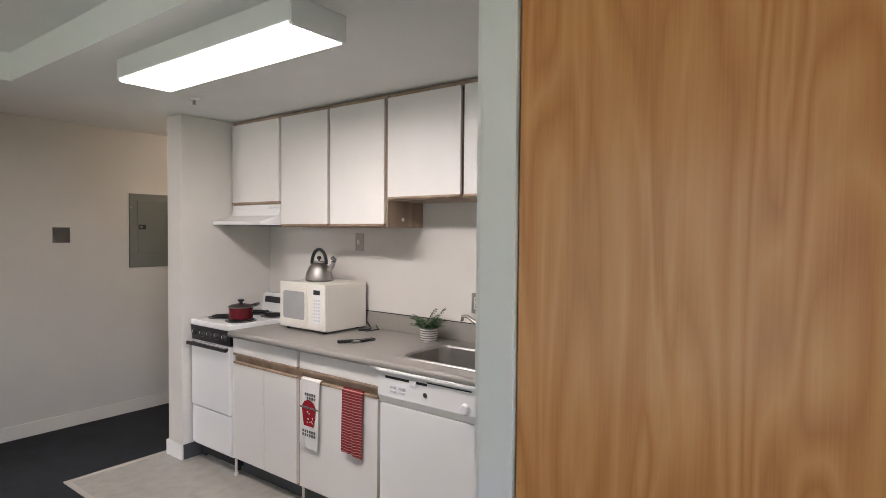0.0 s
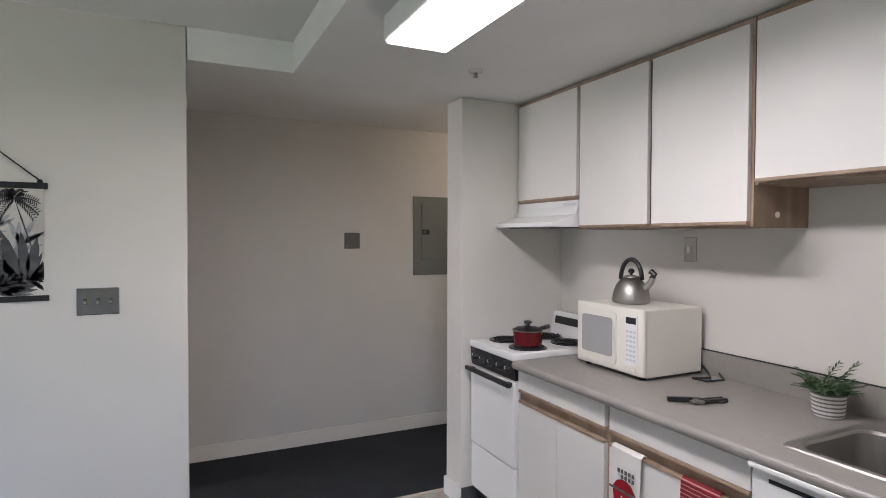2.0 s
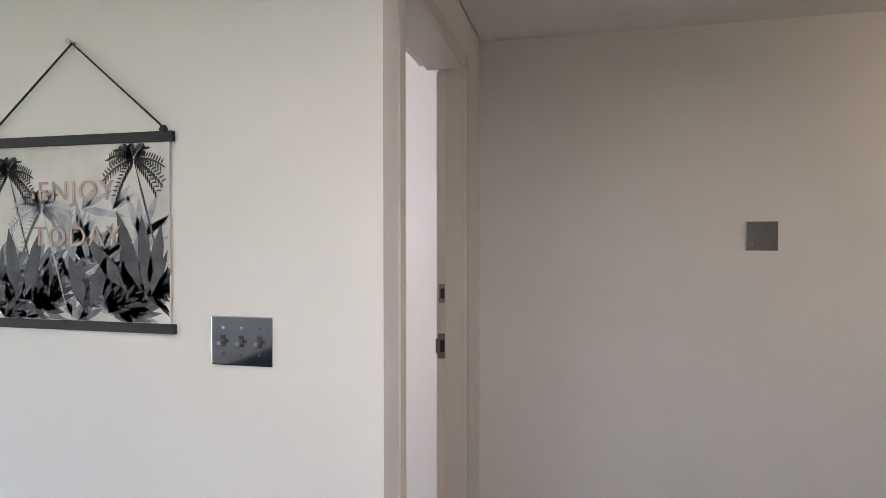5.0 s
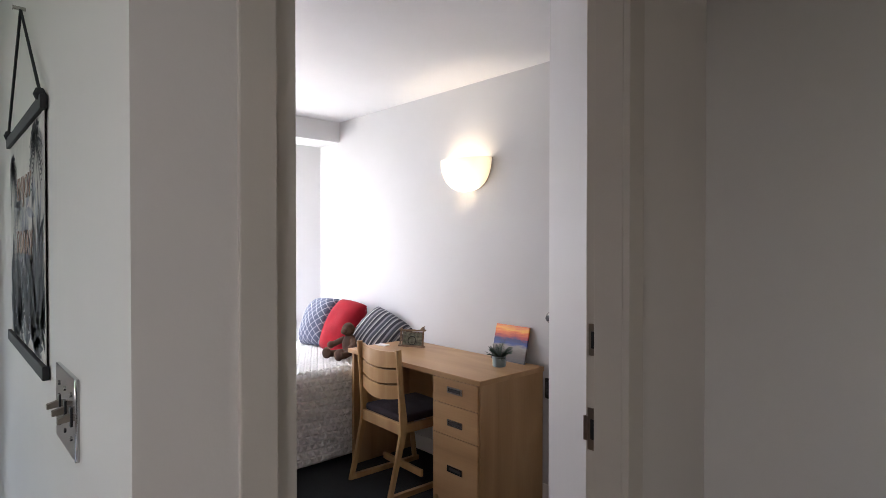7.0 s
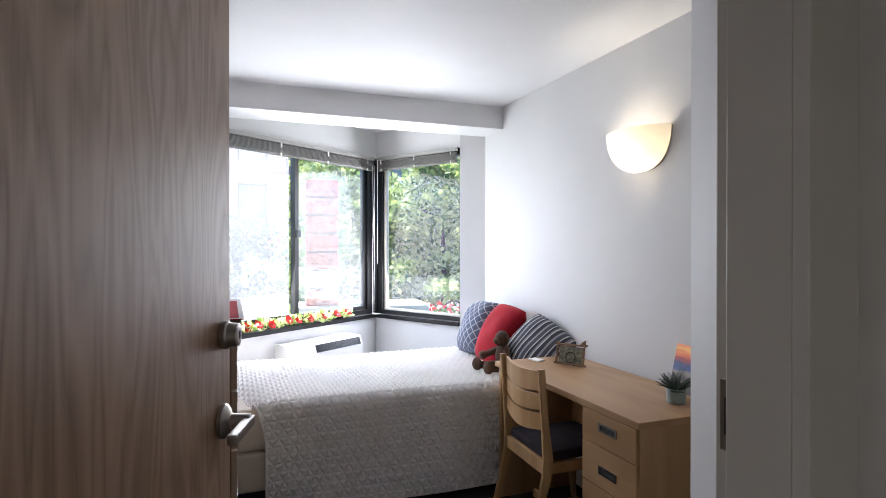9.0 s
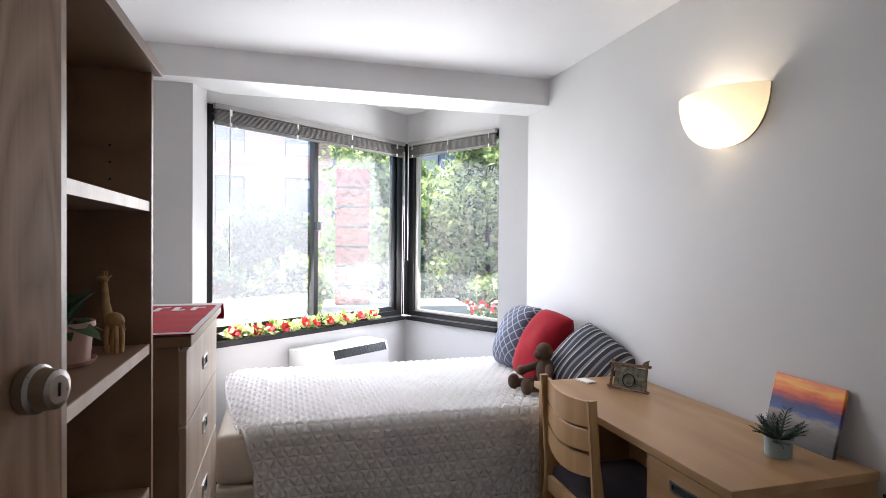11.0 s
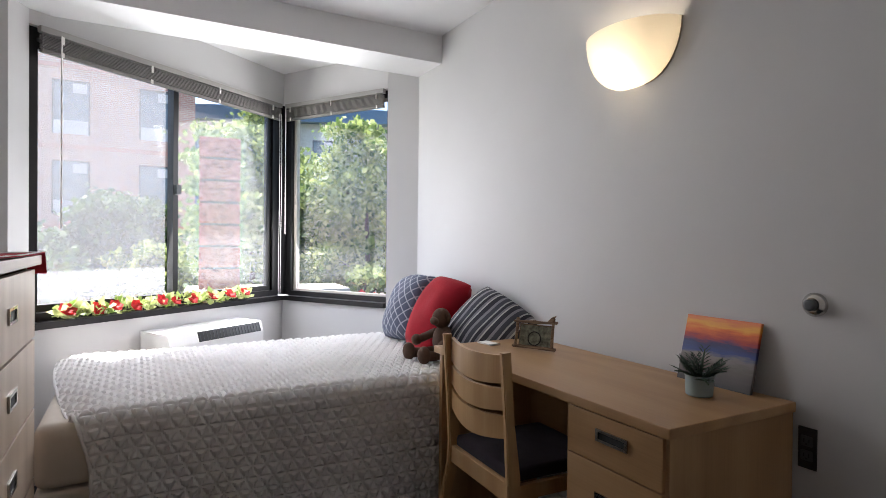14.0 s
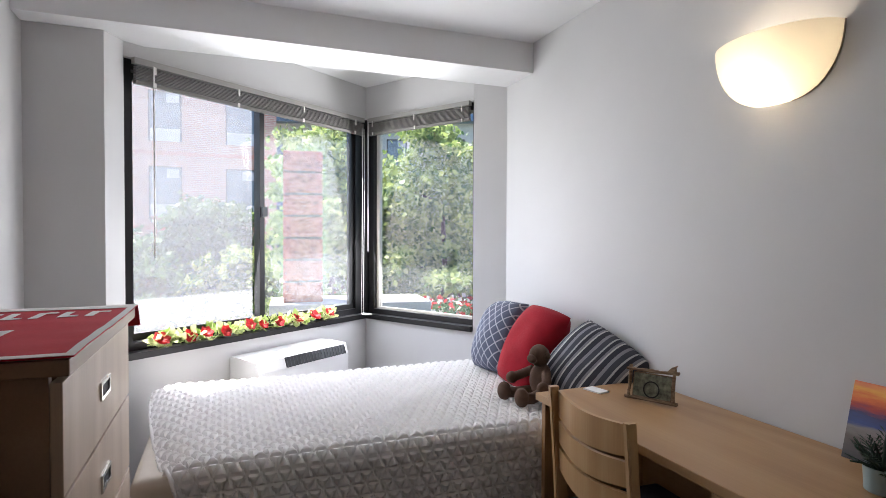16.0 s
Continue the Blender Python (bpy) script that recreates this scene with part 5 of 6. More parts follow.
for i in range(5):
    part("text_line", boxes((-0.0016, -0.0009, -0.1 + 0.01 * (i % 2), 0.095 - 0.015 * (i % 3), 0.0225 - i * 0.012, 0.024 - i * 0.012)), INK, n)


def breaker_panel():
    x0, x1, z0, z1 = 2.365, 2.71, 1.2, 1.812
    e = thing("electrical_panel", "grey steel breaker panel set in the hall wall", "electrical panel", ((x0 + x1) / 2, PY, (z0 + z1) / 2))
    w, h = (x1 - x0) / 2, (z1 - z0) / 2
    part("cover", bx(-w, w, -0.012, 0, -h, h, 0.003), PANEL_G, e)
    d = part("door", bx(-w + 0.065, w - 0.055, -0.017, -0.011, -h + 0.12, h - 0.055, 0.002), PANEL_G, e)
    part("latch", bx(-w + 0.07, -w + 0.13, -0.022, -0.016, 0.01, 0.05, 0.002), BLACK, d, "black latch")
    part("latch_slot", boxes((-w + 0.078, -w + 0.1, -0.0235, -0.0215, 0.02, 0.04)), SILVER, d)
    for sx in (-1, 1):
        for sz in (-0.62, 0.62):
            part("screw", lathe([(0.006, -0.012), (0.006, -0.014)], 10, (sx * (w - 0.016), 0, sz * h), None, "y"), CHROME, e)


breaker_panel()


def poster():
    rnd = random.Random(11)
    cx, half = -0.043, 0.275
    p = thing("hanging_poster", "grey jungle-leaf poster on black wooden rods, hung by a cord", "poster", (cx, PW - 0.001, 1.24))
    part("paper", bx(-half + 0.014, half - 0.014, -0.004, -0.003, 0.01, 0.46), POSTER_P, p, "off-white poster paper")
    part("rod", bx(-half, half, -0.011, 0, 0.447, 0.471, 0.002), BLACK_M, p, "black wooden rod")
    part("rod", bx(-half, half, -0.011, 0, 0.0, 0.023, 0.002), BLACK_M, p, "black wooden rod")
    part("cord", tube([(-0.255, -0.008, 0.475), (0, -0.008, 0.69), (0.255, -0.008, 0.475)], 0.0028, 6), BLACK_M, p, "black hanging cord")
    for s in (-1, 1):
        part("knot", lathe([(0.006, 0.465), (0.01, 0.474), (0.006, 0.484)], 10, (s * 0.25, -0.008, 0)), BLACK_M, p)
    part("nail", lathe([(0.004, 0), (0.004, -0.02), (0.007, -0.021)], 10, (0, 0, 0.692), None, "y"), CHROME, p)
    xm = half - 0.016

    def blade(b, x, z, ang, ln, wd, y):
        d, s = Vector((math.cos(ang), 0, math.sin(ang))), Vector((-math.sin(ang), 0, math.cos(ang)))
        o = Vector((x, y, z))
        pts = [o, o + d * ln * 0.3 + s * wd, o + d * ln * 0.7 + s * wd * 0.75, o + d * ln, o + d * ln * 0.7 - s * wd * 0.75, o + d * ln * 0.3 - s * wd]
        pts = [Vector((max(-xm, min(xm, q.x)), q.y, max(0.024, min(0.446, q.z)))) for q in pts]
        try:
            b.faces.new([b.verts.new(q) for q in pts])
        except ValueError:
            pass

    layer = 0
    # broad banana leaves, fans of palm fronds, and undergrowth, from pale to dark
    for shade, count, zlo, zhi, ln, wd in ((4, 16, 0.05, 0.3, 0.12, 0.01), (3, 16, 0.03, 0.19, 0.11, 0.012), (2, 18, 0.02, 0.15, 0.09, 0.011), (1, 20, 0.02, 0.13, 0.085, 0.011), (0, 14, 0.02, 0.10, 0.08, 0.009)):
        b = bmesh.new()
        for i in range(count):
            x, z = rnd.uniform(-xm, xm), rnd.uniform(zlo, zhi)
            k = rnd.randint(3, 6)
            a0 = rnd.uniform(0.2, 1.6)
            for j in range(k):
                blade(b, x, z, a0 + (j - k / 2) * rnd.uniform(0.3, 0.6), ln * rnd.uniform(0.6, 1.1), wd * rnd.uniform(0.6, 1.2), -0.0042 - layer * 0.00012)
        part("printed_leaves", b, LEAVES_INK[shade], p, "", False)
        layer += 1
    for tx, tz, r, sh in ((0.165, 0.41, 0.085, 1), (-0.2, 0.39, 0.075, 1), (-0.1, 0.3, 0.1, 4)):
        b = bmesh.new()
        for i in range(9):
            a = -0.7 + i * 4.6 / 8 + 0.2 * math.sin(5 * i)
            for s in range(1, 12):
                f = s / 12
                x, z = tx + r * f * math.cos(a), tz + r * (f * math.sin(a) * 0.8 - 0.5 * f * f)
                blade(b, x, z, a - 0.9, 0.017, 0.0022, -0.005)
                blade(b, x, z, a + 0.7, 0.017, 0.0022, -0.005)
                blade(b, x, z, -1.6, 0.02, 0.002, -0.005)
        blade(b, tx, tz, -1.3, 0.28, 0.003, -0.0049)
        part("printed_palm", b, LEAVES_INK[sh], p, "", False)
    b = bmesh.new()
    for x, z, a, ln in ((0.18, 0.1, 1.9, 0.2), (0.2, 0.09, 1.65, 0.19), (0.21, 0.09, 1.4, 0.17), (0.14, 0.1, 2.3, 0.18), (-0.15, 0.08, 1.3, 0.17), (-0.18, 0.08, 1.7, 0.17), (0.04, 0.06, 1.2, 0.13), (0.02, 0.06, 1.9, 0.13)):
        blade(b, x, z, a, ln, 0.02, -0.0052)
    part("printed_leaves", b, LEAVES_INK[1], p, "", False)
    for txt, z in (("ENJOY", 0.335), ("TODAY", 0.225)):
        lettering(txt, 0.068, GOLD, "printed_text", p, pose(0, -0.0062, z, 90, 0, 0), 1.15)


poster()

# ---------------------------------------------------------------- bedroom
def handle_pull(parent, cx, z, face, w=0.114, h=0.034):
    """A recessed drawer pull: nickel frame round a dark slot. Own front looks to -y when face is -1, to +y when 1."""
    s, y = face
    b = boxes((cx - w / 2, cx + w / 2, min(y, y + s * 0.005), max(y, y + s * 0.005), z + h / 2 - 0.008, z + h / 2), (cx - w / 2, cx + w / 2, min(y, y + s * 0.005), max(y, y + s * 0.005), z - h / 2, z - h / 2 + 0.008),
              (cx - w / 2, cx - w / 2 + 0.01, min(y, y + s * 0.005), max(y, y + s * 0.005), z - h / 2 + 0.008, z + h / 2 - 0.008), (cx + w / 2 - 0.01, cx + w / 2, min(y, y + s * 0.005), max(y, y + s * 0.005), z - h / 2 + 0.008, z + h / 2 - 0.008))
    p = part("pull", b, CHROME, parent, "nickel recessed pull")
    part("pull_recess", boxes((cx - w / 2 + 0.01, cx + w / 2 - 0.01, min(y, y + s * 0.001), max(y, y + s * 0.001), z - h / 2 + 0.008, z + h / 2 - 0.008)), BLACK_M, p)


def desk():
    x0, x1, y0, y1, zt = -1.812, -0.604, 5.868, 6.386, 0.768
    d = thing("desk", "light beech desk with three-drawer pedestal", "desk", (0, 0, 0))
    part("desktop", bx(x0, x1, y0, y1, zt - 0.028, zt, 0.003), BEECH, d)
    part("side_panel", bx(x0 + 0.015, x0 + 0.04, y0 + 0.02, y1, 0.004, zt - 0.028, 0.002), BEECH_V, d)
    px = x1 - 0.372
    part("side_panel", bx(px, px + 0.02, y0 + 0.012, y1, 0.004, zt - 0.028, 0.001), BEECH_V, d)
    part("side_panel", bx(x1 - 0.03, x1 - 0.008, y0 + 0.012, y1, 0.004, zt - 0.028, 0.001), BEECH_V, d)
    part("pedestal_frame", boxes((px + 0.02, x1 - 0.03, y0 + 0.03, y1, 0.05, 0.075), (px + 0.02, x1 - 0.03, y0 + 0.05, y0 + 0.065, 0.004, 0.05), (px + 0.02, x1 - 0.03, y1 - 0.02, y1, 0.075, zt - 0.028)), BEECH_V, d)
    part("modesty_panel", boxes((x0 + 0.04, px, y1 - 0.03, y1 - 0.012, 0.25, zt - 0.028)), BEECH, d)
    for z0, z1, hz in ((0.604, 0.737, 0.683), (0.436, 0.6, 0.508), (0.09, 0.432, 0.262)):
        dr = part("drawer", bx(px + 0.012, x1 - 0.02, y0 + 0.002, y0 + 0.022, z0, z1, 0.0015), BEECH, d)
        handle_pull(dr, (px + x1) / 2 + 0.0, hz, (-1, y0 + 0.002))


desk()


def desk_chair():
    """Sled-legged desk chair with a ladder back; own y points to the desk."""
    c = thing("desk_chair", "beech ladder-back desk chair with dark padded seat", "chair", (-1.382, 5.80, 0), -2)
    hw = 0.205

    def post(sx):
        b = bmesh.new()
        pts = [(0.0, 0.855), (0.018, 0.62), (0.035, 0.44), (0.03, 0.36), (-0.01, 0.2), (-0.05, 0.05), (-0.06, 0.004)]
        w, t = 0.022, 0.017
        rings = []
        for i, (y, z) in enumerate(pts):
            k = t * (1 + 0.5 * math.exp(-((z - 0.4) / 0.12) ** 2))
            rings.append([b.verts.new(q) for q in ((sx - w / 2, y - k, z), (sx + w / 2, y - k, z), (sx + w / 2, y + k, z), (sx - w / 2, y + k, z))])
        for p, q in zip(rings, rings[1:]):
            for i in range(4):
                b.faces.new((p[i], p[(i + 1) % 4], q[(i + 1) % 4], q[i]))
        b.faces.new(rings[0])
        b.faces.new(rings[-1][::-1])
        bmesh.ops.recalc_face_normals(b, faces=b.faces[:])
        bmesh.ops.bevel(b, geom=[e for e in b.edges if abs((e.verts[0].co - e.verts[1].co).z) > 0.02], offset=0.004, segments=2, affect="EDGES")
        return b
    for sx in (-hw, hw):
        part("back_leg", post(sx), BEECH_CHAIR, c)
        part("front_leg", tube([(sx, 0.40, 0.41), (sx, 0.41, 0.2), (sx, 0.43, 0.03)], 0.017, 8), BEECH_CHAIR, c)
        part("runner", prism([(-0.07, 0.002), (0.46, 0.002), (0.46, 0.03), (-0.05, 0.034)], sx - 0.012, sx + 0.012, "x"), BEECH_CHAIR, c)
        part("side_rail", bx(sx - 0.01, sx + 0.01, 0.03, 0.41, 0.37, 0.42, 0.003), BEECH_CHAIR, c)
    def slat(z0, z1, dip):
        def fn(u, v):
            x = -hw + 0.008 + (2 * hw - 0.016) * u
            bow = 0.03 * math.sin(math.pi * u)
            low = dip * math.sin(math.pi * u)
            return (x, 0.012 - bow + 0.02 * (0.85 - (z0 + (z1 - z0) * v)), z0 + (z1 - z0) * v - low * (0.6 if v > 0.5 else 1.0))
        return sheet(fn, 18, 3, 0.014)
    for z0, z1, dip in ((0.752, 0.842, 0.02), (0.664, 0.735, 0.024), (0.572, 0.645, 0.028)):
        part("back_slat", slat(z0, z1, dip), BEECH_CHAIR, c)
    part("back_rail", bx(-hw + 0.01, hw - 0.01, 0.018, 0.042, 0.36, 0.425, 0.003), BEECH_CHAIR, c)
    part("front_rail", bx(-hw + 0.01, hw - 0.01, 0.39, 0.41, 0.36, 0.42, 0.003), BEECH_CHAIR, c)
    part("stretcher", bx(-hw + 0.01, hw - 0.01, 0.17, 0.19, 0.08, 0.12, 0.003), BEECH_CHAIR, c)
    part("seat", bx(-hw + 0.012, hw - 0.012, 0.035, 0.43, 0.42, 0.465, 0.016, 3), SEATCLOTH, c, "dark upholstered seat pad")


desk_chair()


def quilt_height(a, b):
    """Relief of a quilt stitched in a lattice of triangles."""
    s = 0.05
    h = 1.0
    for ang in (0, 60, 120):
        d = (a * math.cos(radians(ang)) + b * math.sin(radians(ang))) / (s * 0.866)
        h = min(h, abs(math.sin(math.pi * d)))
    return 0.019 * (1 - (1 - min(1, h * 1.3)) ** 1.8)


BX0, BX1, BY0, BY1, BT = -2.965, -1.855, 4.445, 6.37, 0.615


def bed():
    b = thing("bed", "twin bed with cream mattress on a box spring", "bed", ((BX0 + BX1) / 2, (BY0 + BY1) / 2, 0))
    hx, hy = (BX1 - BX0) / 2, (BY1 - BY0) / 2
    part("mattress", bx(-hx + 0.02, hx - 0.02, -hy + 0.02, hy, 0.39, BT - 0.012, 0.045, 4), MATTRESS, b, "cream quilted mattress")
    part("box_spring", bx(-hx + 0.02, hx - 0.02, -hy + 0.02, hy, 0.19, 0.383, 0.02, 3), MATTRESS, b, "cream box spring")
    part("rail", boxes((-hx + 0.03, hx - 0.03, -hy + 0.03, hy, 0.15, 0.19)), BLACK_M, b)
    for sx in (-1, 1):
        for sy in (-1, 1):
            part("leg", boxes((sx * (hx - 0.08) - 0.02, sx * (hx - 0.08) + 0.02, sy * (hy - 0.1) - 0.02, sy * (hy - 0.1) + 0.02, 0.002, 0.15)), BLACK_M, b)
    q = thing("quilt", "white quilt stitched in triangles spread over the bed", "quilt", ((BX0 + BX1) / 2, (BY0 + BY1) / 2, BT))
    # the cloth runs across the bed: far hang, top, near hang
    drop, far = 0.535, 0.25
    wid, lo, hi = BX1 - BX0, BY0 - 0.03 - (BY0 + BY1) / 2, BY1 - (BY0 + BY1) / 2
    total = far + wid + drop
    nu, nv = 330, 330
    r = 0.05

    def fn(u, v):
        s = u * total - far
        k = min(1.0, max(0.0, (s - wid + 0.12) / 0.3))
        low = lo + 0.15 * min(1.0, max(0.0, s / wid)) ** 1.5 + 0.06 * k * k * (3 - 2 * k)
        y = low + (hi - low) * v
        x = s - hx
        # rounded fall over the long edges
        if s < 0:
            p, nrm = (-hx - 0.008, y, s + 0.0), (-1, 0, 0)
            if s > -r:
                a = (s + r) / r * 0.5 * math.pi
                p, nrm = (-hx + r * (math.sin(a) - 1) * 0.2 + 0.01 * math.sin(a) - 0.008, y, -r * (1 - math.sin(a))), (-math.cos(a), 0, math.sin(a))
        elif s <= wid - r:
            p, nrm = (x, y, 0.0), (0, 0, 1)
        else:
            k = s - (wid - r)
            if k < r * 1.571:
                a = k / r
                p, nrm = (hx - r + r * math.sin(a), y, -r + r * math.cos(a)), (math.sin(a), 0, math.cos(a))
            else:
                d = k - r * 1.571
                sway = 0.012 * math.sin(4.2 * y + 1.0) * (d / drop) + 0.02 * d / drop
                hem = 0.03 * math.sin(2.2 * y)
                p, nrm = (hx + sway, y, -r - d * (1 + hem * 0.5)), (1, 0, 0.05)
        # the foot edge sags over the corner of the mattress
        e = max(0.0, 1 - (y - low) / 0.12)
        lump = 0.007 * noise.noise(Vector((s * 3.1, y * 2.7, 0.3))) + 0.004 * noise.noise(Vector((s * 9, y * 8, 5.0)))
        h = quilt_height(s, y) + lump
        return (p[0] + nrm[0] * h, p[1] + nrm[1] * h, p[2] + nrm[2] * h + 0.012 - 0.035 * e * e * (1 if s < wid - r else 0.3))
    part("cover", sheet(fn, nu, nv, 0.006), QUILT, q, "", True)
    part("foot_binding", tube([fn(i / 90, 0.001) for i in range(91)], 0.006, 6), QUILT, q, "sewn edge binding", True)
    part("side_binding", tube([fn(0.999, i / 70) for i in range(71)], 0.006, 6), QUILT, q, "sewn edge binding", True)


bed()


def pillow_bm(w, h, t, seed, n=22):
    """A stuffed square cushion with pinched corners; lies in its own xy plane."""
    rnd = random.Random(seed)
    ph = rnd.uniform(0, 6)
    b = bmesh.new()
    grids = []
    for side in (1, -1):
        g = []
        for i in range(n + 1):
            row = []
            for j in range(n + 1):
                u, v = 2 * i / n - 1, 2 * j / n - 1
                k = (1 - abs(u) ** 2.6) * (1 - abs(v) ** 2.6)
                z = side * t * 0.5 * max(0, k) ** 0.5
                z += side * 0.006 * math.sin(5 * u + ph) * math.cos(4 * v + ph) * k
                pinch = 1 - 0.07 * (1 - abs(v) ** 2 if abs(u) > abs(v) else 1 - abs(u) ** 2) * max(abs(u), abs(v)) ** 6
                row.append(b.verts.new((u * w / 2 * pinch * (1 - 0.22 * v * v) ** 0.5, v * h / 2 * pinch * (1 - 0.22 * u * u) ** 0.5, z)))
            g.append(row)
        for i in range(n):
            for j in range(n):
                f = (g[i][j], g[i + 1][j], g[i + 1][j + 1], g[i][j + 1])
                b.faces.new(f if side > 0 else f[::-1])
    bmesh.ops.remove_doubles(b, verts=b.verts[:], dist=0.0008)
    return b


def pillow(label, material, w, h, t, seed, eye, facing, spin):
    """A cushion whose middle is at eye, its broad face turned to the way facing, spun in its plane."""
    ob = solo("pillow", pillow_bm(w, h, t, seed), material, label, "pillow", (0, 0, 0), group="pillows on the bed", smooth=True)
    f = Vector(facing).normalized()
    m = f.to_track_quat("Z", "Y").to_matrix().to_4x4()
    ob.matrix_world = Matrix.Translation(eye) @ m @ pose(0, 0, 0, 0, 0, spin)
    return ob


pillow("dark grey pillow with pale lattice print", LATTICE, 0.40, 0.43, 0.22, 1, (-2.69, 6.165, 0.825), (-0.02, -0.86, 0.42), 6)
pillow("plain red cotton pillow leaning on the bed", RED_CLOTH, 0.36, 0.46, 0.2, 2, (-2.36, 6.175, 0.82), (0.1, -0.84, 0.45), -6)
pillow("black and white striped pillow against the wall", STRIPE, 0.43, 0.40, 0.19, 3, (-1.99, 6.26, 0.785), (0.42, -0.75, 0.62), -28)


def soft_toy():
    """A seated soft toy as one plain shape."""
    b = bmesh.new()

    def blob(c, r, sx=1, sy=1, sz=1):
        m = Matrix.Translation(c) @ Matrix.Diagonal((sx, sy, sz, 1))
        bmesh.ops.create_uvsphere(b, u_segments=18, v_segments=12, radius=r, matrix=m)
    blob((0, 0, 0.085), 0.058, 1, 0.85, 1.35)
    blob((0, -0.012, 0.195), 0.047, 1, 0.95, 1.05)
    for s in (-1, 1):
        blob((s * 0.045, -0.005, 0.2), 0.017, 0.7, 1, 1)
        tube([(s * 0.045, -0.01, 0.125), (s * 0.085, -0.04, 0.1), (s * 0.105, -0.07, 0.085)], 0.021, 10, b)
        blob((s * 0.11, -0.08, 0.083), 0.027)
        tube([(s * 0.03, -0.02, 0.035), (s * 0.055, -0.09, 0.03), (s * 0.06, -0.14, 0.035)], 0.024, 10, b)
        blob((s * 0.063, -0.155, 0.042), 0.037, 0.9, 0.8, 1.1)
    blob((0, -0.05, 0.185), 0.026, 1.1, 0.8, 0.8)
    bmesh.ops.scale(b, vec=(1.02, 1.02, 1.02), verts=b.verts)
    solo("soft_toy", b, BROWN_PLUSH, "brown plush soft toy leaning on the red pillow", "soft toy", (-2.12, 6.08, BT + 0.022), 8, smooth=True)


soft_toy()


def dresser():
    x0, x1, y0, y1, zt = -1.80, -1.072, 3.945, 4.482, 1.155
    d = thing("dresser", "pale wood five-drawer dresser with brown top", "dresser")
    for sx in (x0, x1 - 0.02):
        part("side_panel", bx(sx, sx + 0.02, y0, y1 - 0.02, 0.004, zt - 0.03, 0.001), SHELFWOOD, d)
    part("back_panel", boxes((x0 + 0.02, x1 - 0.02, y0, y0 + 0.012, 0.05, zt - 0.03)), SHELFWOOD, d)
    part("bottom_panel", boxes((x0 + 0.02, x1 - 0.02, y0 + 0.012, y1 - 0.03, 0.05, 0.07)), SHELFWOOD, d)
    part("top", bx(x0 - 0.015, x1 + 0.015, y0, y1 + 0.015, zt - 0.03, zt, 0.003), SHELFWOOD, d, "brown wood top")
    n, z0 = 5, 0.05
    h = (zt - 0.04 - z0) / n
    for i in range(n):
        dr = part("drawer", bx(x0 + 0.004, x1 - 0.004, y1 - 0.02, y1, z0 + i * h + 0.004, z0 + (i + 1) * h - 0.004, 0.002), MAPLE, d, "pale wood drawer front")
        handle_pull(dr, (x0 + x1) / 2, z0 + (i + 0.52) * h, (1, y1), 0.1, 0.042)


dresser()


def banner():
    x0, x1, y0, y1 = -1.86, -1.05, 4.02, 4.505

    def fn(u, v):
        x, y = x1 + (x0 - x1) * u, y0 + (y1 - y0) * v
        z = 0.003 + 0.0025 * (1 + noise.noise(Vector((x * 9, y * 9, 1.0))))
        if x < -1.818:
            z -= (-1.818 - x) * 1.6
        return (x - x1, y - y0, z)
    b = thing("banner", "red and white felt banner lying over the dresser top", "banner", (x1, y0, 1.156))
    part("cloth", sheet(fn, 60, 30, 0.002), FLEECE, b)
    w = x0 - x1

    def patch(u0, u1, v0, v1, name="printed_block"):
        def g(u, v):
            p = fn(u0 + (u1 - u0) * u, v0 + (v1 - v0) * v)
            return (p[0], p[1], p[2] + 0.0022)
        part(name, sheet(g, 8, 6, 0.0008), FLEECE_W, b)
    patch(0.0, 0.03, 0.0, 1.0, "white_border")
    patch(0.86, 1.0, 0.0, 1.0, "white_border")
    patch(0.03, 0.86, 0.965, 1.0, "white_border")
    # lettering too small to read: plain bars
    for i in range(7):
        u = 0.66
        patch(u, u + 0.13, 0.06 + i * 0.125, 0.10 + i * 0.125)
        patch(u if i % 2 else u + 0.1, u + (0.03 if i % 2 else 0.13), 0.10 + i * 0.125, 0.15 + i * 0.125)
    patch(0.18, 0.5, 0.3, 0.5)
    patch(0.25, 0.42, 0.5, 0.62)


banner()


def bookcase():
    x0, x1, y0, y1, zt = -0.93, -0.335, 4.075, 4.428, 1.845
    k = thing("bookcase", "tall open brown wood bookcase with pale shelf edges", "bookcase")
    part("side", bx(x0, x0 + 0.02, y0, y1, 0.004, zt - 0.025, 0.001), SHELFWOOD, k)
    part("side", bx(x1 - 0.02, x1, y0, y1, 0.004, zt - 0.025, 0.001), SHELFWOOD, k)
    part("back", boxes((x0 + 0.02, x1 - 0.02, y0, y0 + 0.008, 0.05, zt - 0.025)), SHELFWOOD, k)
    part("top", bx(x0 - 0.015, x1 + 0.01, y0, y1 + 0.018, zt - 0.025, zt, 0.002), SHELFWOOD, k)
    for z in (1.485, 1.14, 0.79, 0.43, 0.08):
        s = part("shelf", bx(x0 + 0.02, x1 - 0.02, y0 + 0.008, y1 - 0.008, z, z + 0.022), SHELFWOOD, k)
        part("edge_band", boxes((x0 + 0.02, x1 - 0.02, y1 - 0.008, y1 - 0.004, z - 0.001, z + 0.023)), MAPLE, s, "pale shelf edge")
    for z in (1.56, 1.6, 1.64):
        part("peg_hole", lathe([(0.003, 0.0205), (0.003, 0.0195)], 8, (x0, y1 - 0.09, z), None, "x"), BLACK_M, k)


bookcase()
SH = 1.1625


